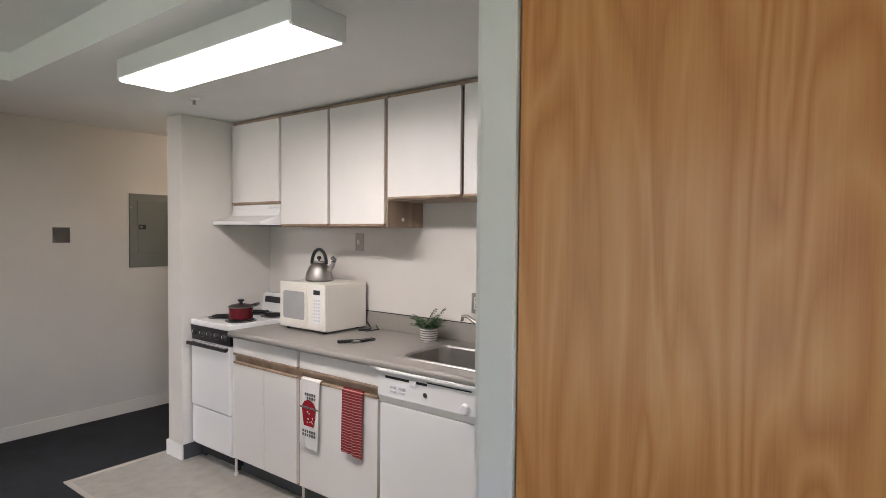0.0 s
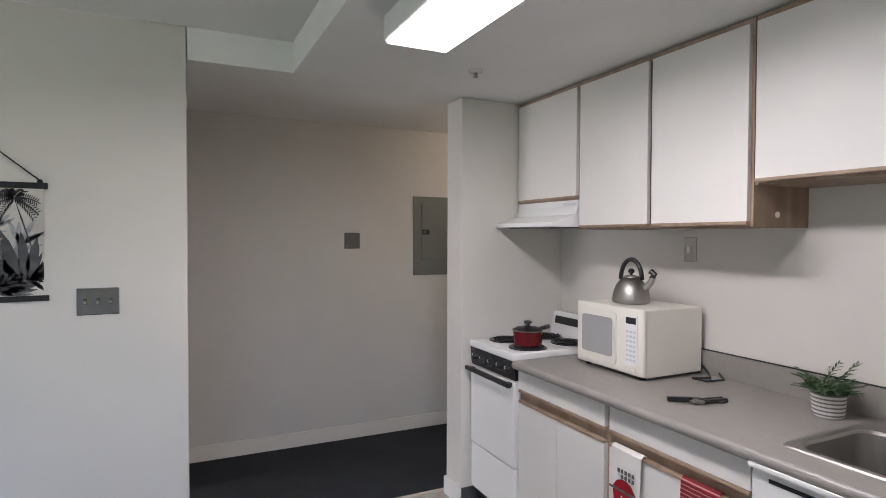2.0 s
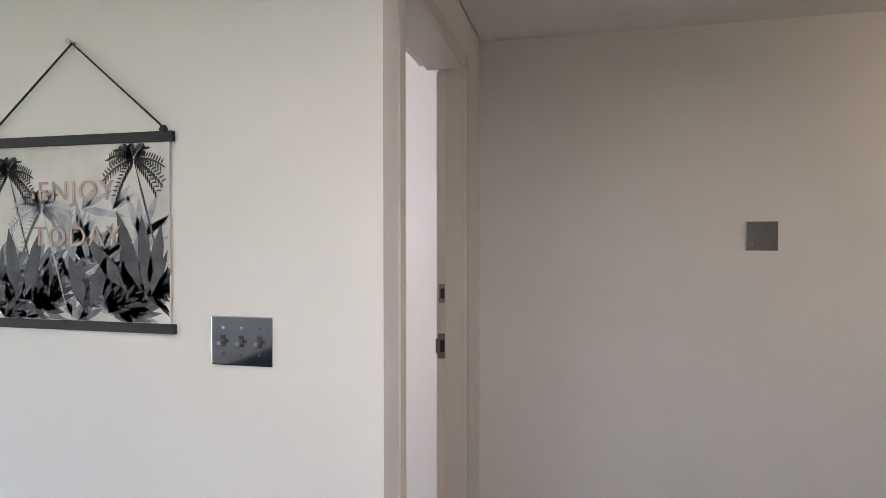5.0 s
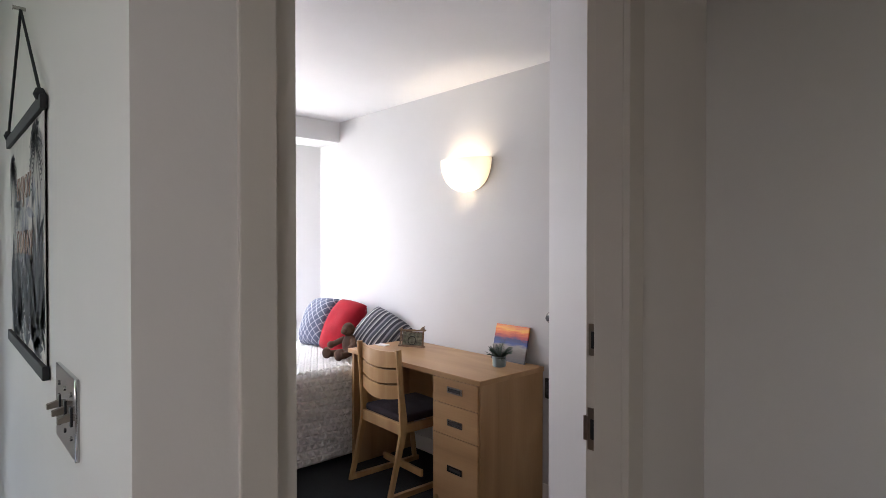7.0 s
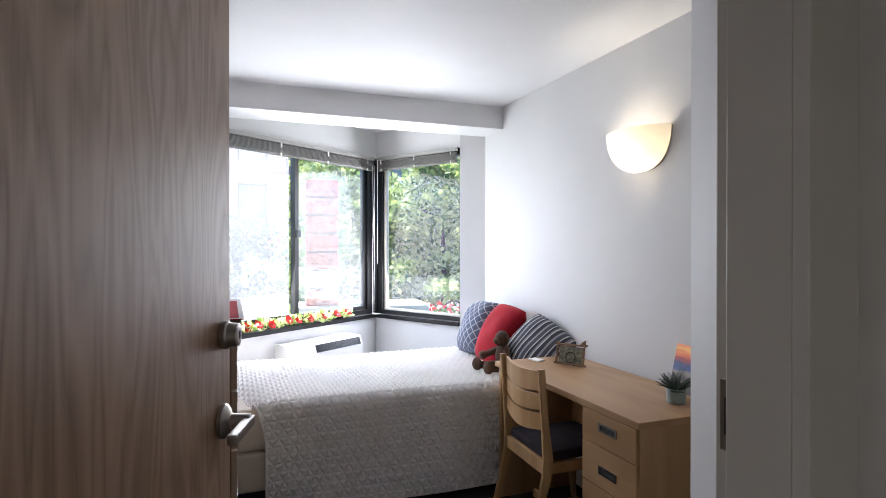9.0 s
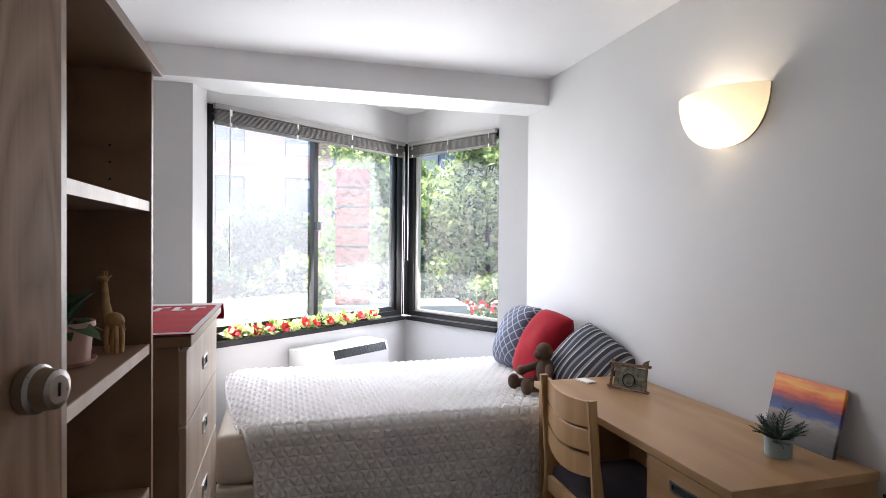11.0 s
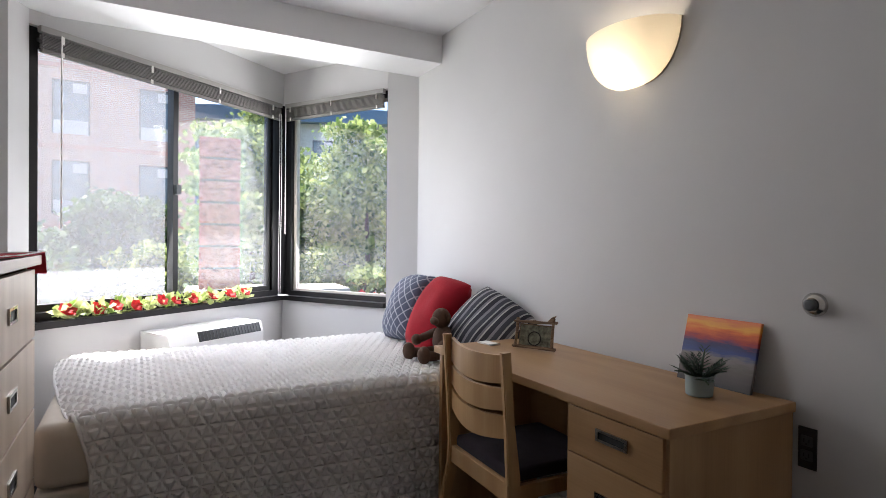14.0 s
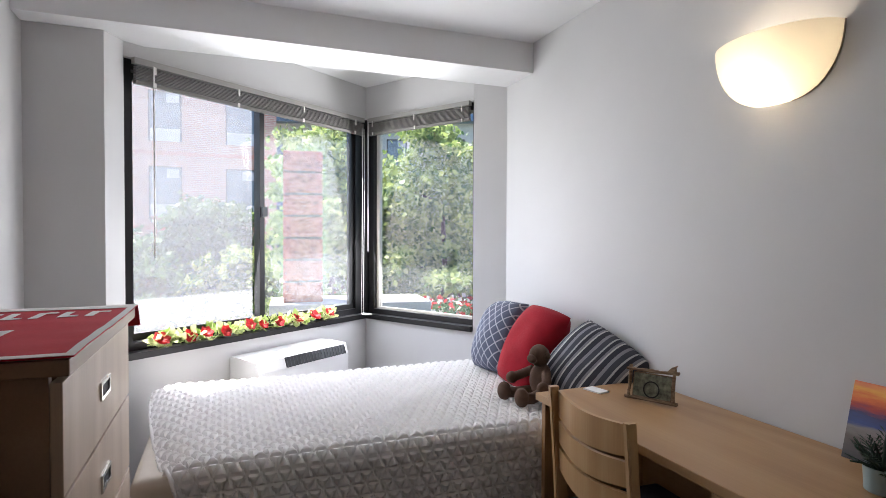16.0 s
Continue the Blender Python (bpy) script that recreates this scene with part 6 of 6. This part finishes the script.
def shelf_things():
    rnd = random.Random(9)
    p = thing("potted_plant", "green leafy plant in a pink ceramic pot", "potted plant", (-0.705, 4.305, SH))
    part("pot", lathe([(0.044, 0), (0.05, 0.003), (0.056, 0.075), (0.06, 0.076), (0.06, 0.086), (0.054, 0.086), (0.052, 0.072)], 26), CERAMIC_P, p, "pink ceramic pot")
    part("saucer", lathe([(0.056, 0), (0.064, 0.01), (0.06, 0.011), (0.05, 0.004)], 26), CERAMIC_P, p)
    part("soil", lathe([(0.051, 0.066), (0.051, 0.074), (0.01, 0.077)], 16), SOIL, p)
    b = bmesh.new()
    for i in range(26):
        az, ln = rnd.uniform(0, 6.28), rnd.uniform(0.04, 0.10)
        base = Vector((rnd.uniform(-0.02, 0.02), rnd.uniform(-0.02, 0.02), 0.075))
        d = Vector((math.cos(az), math.sin(az), 0))
        tip = base + d * ln + Vector((0, 0, rnd.uniform(-0.02, 0.08)))
        sd = Vector((-d.y, d.x, 0)) * ln * 0.24
        md = (base + tip) / 2 + Vector((0, 0, 0.018))
        c1, c2 = base.lerp(md, 0.6), md.lerp(tip, 0.55)
        b.faces.new([b.verts.new(q) for q in (base, c1 + sd * 0.7, md + sd, c2 + sd * 0.7, tip, c2 - sd * 0.7, md - sd, c1 - sd * 0.7)])
    part("leaves", b, LEAF_H, p, "dark green leaves", False)
    g = bmesh.new()
    for sx, sy in ((-1, -1), (-1, 1), (1, -1), (1, 1)):
        tube([(sx * 0.011, sy * 0.018, 0), (sx * 0.012, sy * 0.02, 0.05), (sx * 0.01, sy * 0.016, 0.085)], 0.0065, 8, g)
    bmesh.ops.create_uvsphere(g, u_segments=16, v_segments=10, radius=0.03, matrix=Matrix.Translation((0, 0, 0.1)) @ Matrix.Diagonal((0.75, 1.15, 0.85, 1)))
    tube([(0, 0.02, 0.108), (0, 0.032, 0.15), (0, 0.036, 0.195), (0, 0.036, 0.222)], 0.015, 10, g, 0.55)
    bmesh.ops.create_uvsphere(g, u_segments=12, v_segments=8, radius=0.015, matrix=Matrix.Translation((0, 0.045, 0.226)) @ Matrix.Diagonal((0.8, 1.5, 0.85, 1)))
    for s in (-1, 1):
        tube([(s * 0.005, 0.034, 0.235), (s * 0.006, 0.033, 0.252)], 0.003, 6, g)
        tube([(s * 0.01, 0.032, 0.232), (s * 0.022, 0.03, 0.238)], 0.004, 6, g, 0.4)
    tube([(0, -0.03, 0.105), (0, -0.04, 0.07)], 0.003, 6, g)
    bmesh.ops.scale(g, vec=(0.72, 0.72, 0.72), verts=g.verts)
    solo("giraffe_figurine", g, GIRAFFE, "tan spotted giraffe figurine on the shelf", "figurine", (-0.815, 4.372, SH), 150, smooth=True)
    f = thing("picture_frame", "small pale picture frame standing on the upper shelf", "picture frame", (-0.68, 4.22, 1.5075), 20)
    part("frame", bx(-0.07, 0.07, -0.008, 0.008, 0, 0.18, 0.003), MAPLE, f)
    part("print", boxes((-0.055, 0.055, 0.0085, 0.0095, 0.02, 0.16)), PHOTO, f)


shelf_things()


def sconce():
    """Quarter-bowl wall light of frosted glass, open at the top."""
    w, dp, h = 0.207, 0.15, 0.2
    s = thing("wall_sconce", "lit white frosted glass half-bowl wall sconce", "wall light", (-1.22, YD, 1.995))
    n, m = 26, 14
    b = bmesh.new()
    rows = []
    for j in range(m + 1):
        e = j / m * math.pi / 2
        k = max(0.0, math.cos(e)) ** 0.72
        row = []
        for i in range(n + 1):
            a = math.pi * i / n
            row.append(b.verts.new((w * k * math.cos(a), -dp * k * math.sin(a) - 0.002, -h * math.sin(e))))
        rows.append(row)
    for p, q in zip(rows, rows[1:]):
        for i in range(n):
            b.faces.new((p[i], p[i + 1], q[i + 1], q[i]))
    bmesh.ops.remove_doubles(b, verts=b.verts[:], dist=0.0004)
    bmesh.ops.dissolve_degenerate(b, edges=b.edges[:], dist=0.0002)
    bmesh.ops.recalc_face_normals(b, faces=b.faces[:])
    bmesh.ops.solidify(b, geom=b.faces[:], thickness=0.003)
    part("shade", b, SHADE, s, "frosted white glass bowl", True)
    part("back_plate", bx(-0.06, 0.06, -0.012, 0, -0.14, -0.04, 0.003), ENAMEL, s)
    part("edge_trim", tube([(w * math.cos(e) ** 0.72 + 0.002, -0.003, -h * math.sin(e)) for e in [math.pi / 2 * i / 12 for i in range(12)]], 0.0025, 6), BRONZE, s)


sconce()


def desk_things():
    rnd = random.Random(21)
    p = thing("potted_plant", "small dark succulent in a grey-green pot", "potted plant", (-0.775, 6.2, 0.7685))
    part("pot", lathe([(0.033, 0), (0.037, 0.003), (0.040, 0.06), (0.037, 0.06), (0.036, 0.05)], 26), CERAMIC_G, p, "grey-green ceramic pot")
    part("soil", lathe([(0.035, 0.045), (0.035, 0.051), (0.01, 0.054)], 16), SOIL, p)
    b = bmesh.new()
    for i in range(13):
        az, ln, lf = i * 2.4 + rnd.uniform(-0.2, 0.2), rnd.uniform(0.07, 0.125), rnd.uniform(0.1, 1.3)
        d = Vector((math.cos(az), math.sin(az), lf)).normalized()
        base = Vector((0, 0, 0.05)) + Vector((d.x, d.y, 0)) * 0.012
        sd = Vector((-d.y, d.x, 0)).normalized()
        # a fleshy stem with short pointed leaves in pairs
        tube([base, base + d * ln * 0.6, base + d * ln + Vector((0, 0, -0.01))], 0.005, 6, b, 0.3)
        for k in range(7):
            o = base + d * ln * (0.2 + 0.11 * k)
            for sg in (-1, 1):
                t = o + sd * sg * (0.028 - 0.002 * k) + d * 0.02
                q = d * 0.0045
                b.faces.new([b.verts.new(z) for z in (o - q * 0.5, (o + t) / 2 - q + Vector((0, 0, 0.003)), t, (o + t) / 2 + q)])
    part("leaves", b, LEAF_D, p, "dark green pointed leaves", False)
    c = thing("canvas_painting", "small sunset canvas painting leaning on the wall", "painting", (-0.832, 6.325, 0.7695), 0, rx=-14)
    part("canvas", bx(-0.127, 0.127, 0.006, 0.018, 0, 0.214, 0.002), sunset_mat("sunset_paint", 0, 0.25, 0.214), c)
    for sx in (-0.126, 0.104):
        part("stretcher_bar", bx(sx + 0.002, sx + 0.02, 0.0185, 0.022, 0.004, 0.21, 0.001), MAPLE, c, "pale wood stretcher bar")
    f = thing("photo_frame", "rustic twig photo frame standing on the desk", "photo frame", (-1.545, 6.19, 0.7695), 28, rx=-12)
    w, h = 0.082, 0.115
    part("backing", boxes((-w + 0.01, w - 0.01, 0.004, 0.01, 0.012, h - 0.012)), TWIG, f)
    ph = part("photo", boxes((-w + 0.014, w - 0.014, 0.001, 0.004, 0.016, h - 0.016)), PHOTO, f, "faded landscape photo")
    for k in range(3):
        for x0, z0, x1, z1 in ((-w - 0.012, 0.006, w + 0.012, 0.008), (-w - 0.012, h - 0.004, w + 0.014, h), (-w, -0.0, -w + 0.003, h + 0.012), (w, 0.0, w - 0.002, h + 0.014)):
            j = [rnd.uniform(-0.004, 0.004) for _ in range(6)]
            part("twig", tube([(x0 + j[0], -0.004 - k * 0.004, max(0.006, z0 + j[1])), ((x0 + x1) / 2 + j[2], -0.007 - k * 0.002, max(0.006, (z0 + z1) / 2 + j[3])), (x1 + j[4], -0.003 - k * 0.003, max(0.006, z1 + j[5]))], 0.0055 - 0.001 * k, 7), TWIG, f)
    part("leaf_ornament", prism([(w - 0.03, h), (w - 0.005, h + 0.004), (w + 0.008, h + 0.03), (w - 0.012, h + 0.02)], -0.014, -0.008, "y"), TWIG, f)
    part("ring_ornament", tube([(0.0 + 0.028 * math.cos(a), -0.003, 0.045 + 0.028 * math.sin(a)) for a in [i * math.pi / 10 for i in range(21)]], 0.0025, 6), BLACK_M, f)
    k = thing("card", "small white card lying on the desk", "card", (-1.745, 6.10, 0.7685), 12)
    part("sheet", bx(-0.042, 0.042, -0.026, 0.026, 0, 0.006, 0.001), PAPER, k)


desk_things()
st = thing("door_stop", "round satin nickel door stop on the wall", "door stop", (-0.565, YD, 1.045))
part("rose", lathe([(0.033, 0), (0.033, -0.006), (0.028, -0.014), (0.02, -0.02)], 26, (0, 0, 0), None, "y"), CHROME, st)
part("rubber", lathe([(0.016, -0.018), (0.016, -0.032), (0.01, -0.035)], 20, (0, 0, 0), None, "y"), RUBBER, st, "dark rubber buffer")
plate("wall_outlet", "dark wall outlet beside the desk", "outlet", -0.578, YD, 0.645, 0.05, 0.115, "-y", BLACK, "outlet")


def heater():
    """Low air unit under the wide window, with a grille in its sloping top."""
    d = (WC - WL).normalized()
    ang = math.degrees(math.atan2(d.y, d.x))
    o = WL + d * 0.58 - OUT_A * 0.0
    h = thing("air_conditioner", "white through-wall air unit with dark top grille", "air conditioner", (o.x, o.y, 0), ang)
    s = -1 if (Matrix.Rotation(radians(ang), 3, "Z") @ Vector((0, 1, 0))).dot(OUT_A) > 0 else 1
    # own x along the wall, own y = s * distance into the room
    y = [0.014, 0.26]
    part("cabinet", prism([(s * y[0], 0.2), (s * y[1], 0.2), (s * y[1], 0.605), (s * (y[1] - 0.022), 0.665), (s * (y[1] - 0.03), 0.672), (s * y[0], 0.678)], 0, 0.72, "x"), ENAMEL, h)
    g = part("grille", prism([(s * (y[1] + 0.001), 0.607), (s * (y[1] - 0.02), 0.664), (s * (y[1] - 0.03), 0.66), (s * (y[1] - 0.01), 0.603)], 0.2, 0.7, "x"), BLACK, h, "dark louvre grille")
    for i in range(20):
        x = 0.21 + i * 0.0252
        part("louvre", prism([(s * (y[1] + 0.004), 0.607), (s * (y[1] - 0.017), 0.664), (s * (y[1] - 0.022), 0.662), (s * (y[1] - 0.002), 0.605)], x, x + 0.0035, "x"), RUBBER, g)
    part("plinth", boxes((0.03, 0.69, min(s * 0.014, s * 0.13), max(s * 0.014, s * 0.13), 0.004, 0.2)), PLASTIC_G, h)


heater()


def garland():
    rnd = random.Random(5)
    a = along(WL, WC, 0.06, 0.0, SILL + 0.006, OUT_A)
    g = thing("flower_garland", "artificial garland of red roses and pale leaves along the sill", "garland", (a.x, a.y, a.z))
    d = (WC - WL).normalized()
    ln = (WC - WL).length * 0.74
    inn = -OUT_A
    pts = [d * (ln * s) + inn * (0.004 * math.sin(9 * s)) + Vector((0, 0, 0.018 + 0.01 * math.sin(17 * s))) for s in [i / 40 for i in range(41)]]
    part("vine", tube(pts, 0.003, 6), GARLAND_LEAF, g)
    b = bmesh.new()
    for i in range(420):
        s = rnd.random()
        o = d * (ln * s) + inn * rnd.uniform(-0.02, 0.035) + Vector((0, 0, rnd.uniform(0.0, 0.06)))
        v = Vector((rnd.uniform(-1, 1), rnd.uniform(-1, 1), rnd.uniform(-0.1, 1))).normalized()
        k = rnd.uniform(0.035, 0.07)
        sd = v.cross(Vector((rnd.uniform(-1, 1), rnd.uniform(-1, 1), rnd.uniform(-1, 1)))).normalized() * k * 0.32
        tip = o + v * k
        tip.z, o.z = max(tip.z, 0.001), max(o.z, 0.001)
        m = (o + tip) / 2
        b.faces.new([b.verts.new(q) for q in (o, m + sd, tip, m - sd)])
    part("leaves", b, GARLAND_LEAF, g, "yellow-green cloth leaves", False)

    def rose(o, r, mat, nm):
        q = bmesh.new()
        tilt = Matrix.Rotation(radians(rnd.uniform(35, 65)), 3, d)
        tilt = tilt if (tilt @ Vector((0, 0, 1))).dot(inn) > 0 else tilt.inverted()
        for layer in range(4):
            rr, n = r * (1 - layer * 0.22), 6 - layer
            for i in range(n):
                az = 2 * math.pi * (i / n) + layer * 0.6
                dd = Vector((math.cos(az), math.sin(az), 0))
                sd = Vector((-dd.y, dd.x, 0)) * rr * 0.55
                z0, z1 = 0.0 + layer * 0.003, rr * (0.35 + 0.28 * layer)
                q.faces.new([q.verts.new(o + tilt @ x) for x in (Vector((0, 0, z0)), dd * rr * 0.6 - sd + Vector((0, 0, z1 * 0.6)), dd * rr + Vector((0, 0, z1)), dd * rr * 0.6 + sd + Vector((0, 0, z1 * 0.6)))])
        part(nm, q, mat, g, "", False)
    for i in range(10):
        s = (i + 0.4 + rnd.uniform(-0.3, 0.3)) / 10.2
        rose(d * (ln * s) + inn * rnd.uniform(0.02, 0.04) + Vector((0, 0, rnd.uniform(0.03, 0.05))), rnd.uniform(0.036, 0.05), PETAL_R, "red_rose")
    for i in range(14):
        rose(d * (ln * rnd.random()) + inn * rnd.uniform(-0.01, 0.03) + Vector((0, 0, rnd.uniform(0.01, 0.04))), rnd.uniform(0.016, 0.024), PETAL_W, "white_blossom")


garland()

# ---------------------------------------------------------------- outdoors
GZ = -0.6
setting("ground", prism([(-2500, -2500), (2500, -2500), (2500, 2500), (-2500, 2500)], GZ - 0.3, GZ), GRASS, "green lawn and planting beds")
setting("pavement", boxes((-17.5, -14.8, -30, 30, GZ, GZ + 0.02)), CONCRETE, "pale concrete footpath")
setting("foundation", bx(-2.9, 4.0, -2.7, 6.5, GZ - 0.1, -0.13), CONCRETE, "concrete foundation wall")
setting("roof", prism([(-2.9, -2.9), (4.3, -2.9), (4.3, 6.8), (-3.2, 6.8)] + BAY_EDGE[3:6] + [(-3.15, 3.8), (-2.9, 3.7)], 2.64, 2.8), CONCRETE, "flat roof slab")


def facade(name, label, cx, cy, ang, width, storeys, cols, wall_mat, wall_label, fascia):
    """A house front with storeys of windows; own y looks away from the viewer."""
    h = thing(name, label, "building", (cx, cy, GZ), ang)
    sh, first = 3.0, -1.5 - GZ
    tall = storeys * sh + first + 0.6
    part("wall", bx(-width / 2, width / 2, 0, 8, 0, tall), wall_mat, h, wall_label)
    part("roof_fascia", bx(-width / 2 - 0.6, width / 2 + 0.6, -0.7, 8.1, tall, tall + 0.8), fascia, h)
    for s in range(storeys):
        z = first + s * sh + 0.65
        part("string_course", boxes((-width / 2, width / 2, -0.04, 0, z - 0.55, z - 0.4)), BRICK, h)
        for c in range(cols):
            x = -width / 2 + width * (c + 0.5) / cols
            w = part("window", boxes((x - 0.55, x + 0.55, -0.02, 0.0, z + 0.5, z + 1.95)), FARGLASS, h, "dark glazed window")
            part("frame", boxes((x - 0.6, x - 0.55, -0.06, 0, z, z + 2.0), (x + 0.55, x + 0.6, -0.06, 0, z, z + 2.0), (x - 0.55, x + 0.55, -0.06, 0, z + 1.95, z + 2.0)), ANOD, w)
            part("spandrel", boxes((x - 0.55, x + 0.55, -0.04, 0, z, z + 0.5)), PANEL_P, w, "pale panel under the window")
            part("sash_blind", boxes((x + 0.05, x + 0.5, -0.03, -0.021, z + 1.55, z + 1.9)), PANEL_P, w)
    return h


facade("apartment_building", "red brick apartment building across the lawn", -25, -3.16, 90, 19.95, 4, 7, BRICK_L, "red brick wall", CONCRETE)
facade("apartment_building", "pale building with blue fascia behind the trees", -31, 17.5, 68, 24, 3, 7, PALE_WALL, "pale rendered wall", BLUE_M)


def brick_pier():
    p = thing("brick_pier", "rough red brick pier with horizontal joints outside the window", "brick pier", (-5.5, 5.45, GZ), 84)
    for i in range(7):
        part("brick_block", bx(-0.18, 0.18, -0.2, 0.2, 1.35 + i * 0.205, 1.35 + i * 0.205 + 0.187, 0.008), ROUGH_BRICK, p)
    part("core", boxes((-0.165, 0.165, -0.185, 0.185, 1.35, 2.76)), MORTAR, p)
    part("plinth", bx(-0.3, 1.2, -0.35, 0.35, 0, 1.35, 0.01), CONCRETE, p, "pale concrete plinth")


brick_pier()


def tree(x, y, h, spread, seed, leaves, mat, label, base=0.25):
    """A tapered trunk, limbs, and a crown of many small leaves in uneven clumps."""
    rnd = random.Random(seed)
    t = thing("tree", label, "tree", (x, y, GZ), group="trees outside the window")
    b = tube([(0, 0, -0.1), (rnd.uniform(-0.1, 0.1), rnd.uniform(-0.1, 0.1), h * 0.35), (rnd.uniform(-0.2, 0.2), rnd.uniform(-0.2, 0.2), h * 0.92)], 0.03 * h ** 0.8, 9, None, 0.15)
    tips = []
    for i in range(16):
        z = h * rnd.uniform(base, 0.85)
        az = rnd.uniform(0, 6.28)
        r = spread * (1.15 - 0.75 * z / h) * rnd.uniform(0.6, 1.05)
        tip = Vector((r * math.cos(az), r * math.sin(az), z + r * rnd.uniform(0.15, 0.6)))
        tube([(0, 0, z), (tip.x * 0.5, tip.y * 0.5, z + (tip.z - z) * 0.65), tip], 0.009 * h ** 0.8, 6, b, 0.25)
        tips.append(tip)
    tips += [Vector((rnd.uniform(-0.3, 0.3), rnd.uniform(-0.3, 0.3), h * s)) for s in (0.8, 0.9, 0.97)]
    part("trunk", b, BARK, t)
    leaves = int(leaves * 1.8)
    rg = np.random.RandomState(seed)
    cl = []
    for tip in tips:
        for k in range(7):
            cl.append((tip.x * rnd.uniform(0.5, 1.08) + rnd.gauss(0, 0.18), tip.y * rnd.uniform(0.5, 1.08) + rnd.gauss(0, 0.18), tip.z + rnd.gauss(-0.05, 0.3)))
    cl = np.array(cl)
    idx = rg.randint(0, len(cl), leaves)
    size = rg.uniform(0.13, 0.27, len(cl)) * spread / 1.8
    pos = cl[idx] + rg.normal(0, 1, (leaves, 3)) * size[idx][:, None] * np.array([1, 1, 0.45])
    d = rg.normal(0, 1, (leaves, 3))
    d /= np.linalg.norm(d, axis=1)[:, None]
    s = np.cross(d, rg.normal(0, 1, (leaves, 3)))
    s /= np.linalg.norm(s, axis=1)[:, None]
    ln = rg.uniform(0.075, 0.16, leaves)[:, None]
    quad = np.stack([pos, pos + d * ln * 0.5 + s * ln * 0.4, pos + d * ln, pos + d * ln * 0.5 - s * ln * 0.4], 1).reshape(-1, 3)
    me = bpy.data.meshes.new("crown")
    me.from_pydata(quad.tolist(), [], np.arange(leaves * 4).reshape(-1, 4).tolist())
    me.materials.append(mat)
    c = new("crown", me)
    c.parent = t
    return t


tree(-10.0, 8.65, 4.0, 1.35, 1, 10000, FOLIAGE, "bright green young maple on the lawn", 0.12)
tree(-11.7, 8.2, 3.0, 1.3, 2, 8000, FOLIAGE, "leafy green tree by the lawn", 0.12)
tree(-13.4, 8.0, 2.9, 1.5, 3, 8000, FOLIAGE_D, "dark green leafy tree behind the maple", 0.12)
tree(-11.9, 9.9, 3.6, 1.5, 4, 9000, FOLIAGE, "tall bright green tree behind the maple", 0.12)
tree(-12.6, 6.9, 4.6, 1.7, 5, 8500, FOLIAGE, "green tree beyond the brick pier", 0.12)
tree(-10.2, 6.5, 3.5, 1.1, 6, 6500, FOLIAGE, "small green tree beside the brick pier", 0.12)
tree(-11.8, 4.0, 2.2, 1.2, 7, 7000, FOLIAGE_D, "low bushy green shrub on the lawn", 0.08)
tree(-10.6, 3.1, 1.5, 1.0, 9, 4500, FOLIAGE_D, "low rounded green shrub by the footpath", 0.06)
tree(-11.0, 5.0, 1.3, 1.0, 10, 4500, FOLIAGE, "low bright green shrub by the footpath", 0.06)
tree(-13.2, 4.9, 2.3, 1.3, 11, 6000, FOLIAGE_D, "dark green bush before the brick building", 0.06)
tree(-13.5, 2.6, 1.9, 1.3, 12, 6000, FOLIAGE_D, "dark green bush before the brick building", 0.06)
tree(-9.6, 10.6, 3.8, 1.6, 8, 8500, FOLIAGE, "tall green tree beyond the lawn", 0.12)


def flower_bed():
    rg = np.random.RandomState(3)
    bed_ = thing("flower_bed", "bed of red and white flowers on the lawn", "flower bed", (-8.4, 8.0, GZ + 0.55), 65)
    part("planter", bx(-2.4, 2.4, -0.75, 0.75, -0.55, 0.0, 0.02), CONCRETE, bed_, "pale concrete planter")
    for nm, mat, n in (("foliage", FOLIAGE_D, 2600), ("red_flowers", PETAL_R, 900), ("white_flowers", PETAL_W, 700)):
        pos = np.stack([rg.uniform(-2.2, 2.2, n), rg.uniform(-0.6, 0.6, n), rg.uniform(0.0, 0.32 if nm == "foliage" else 0.4, n)], 1)
        d = rg.normal(0, 1, (n, 3))
        d[:, 2] = abs(d[:, 2])
        d /= np.linalg.norm(d, axis=1)[:, None]
        s = np.cross(d, rg.normal(0, 1, (n, 3)))
        s /= np.linalg.norm(s, axis=1)[:, None]
        ln = rg.uniform(0.06, 0.11, n)[:, None]
        q = np.stack([pos, pos + d * ln * 0.5 + s * ln * 0.45, pos + d * ln, pos + d * ln * 0.5 - s * ln * 0.45], 1).reshape(-1, 3)
        me = bpy.data.meshes.new(nm)
        me.from_pydata(q.tolist(), [], np.arange(n * 4).reshape(-1, 4).tolist())
        me.materials.append(mat)
        o = new(nm, me)
        o.parent = bed_


flower_bed()
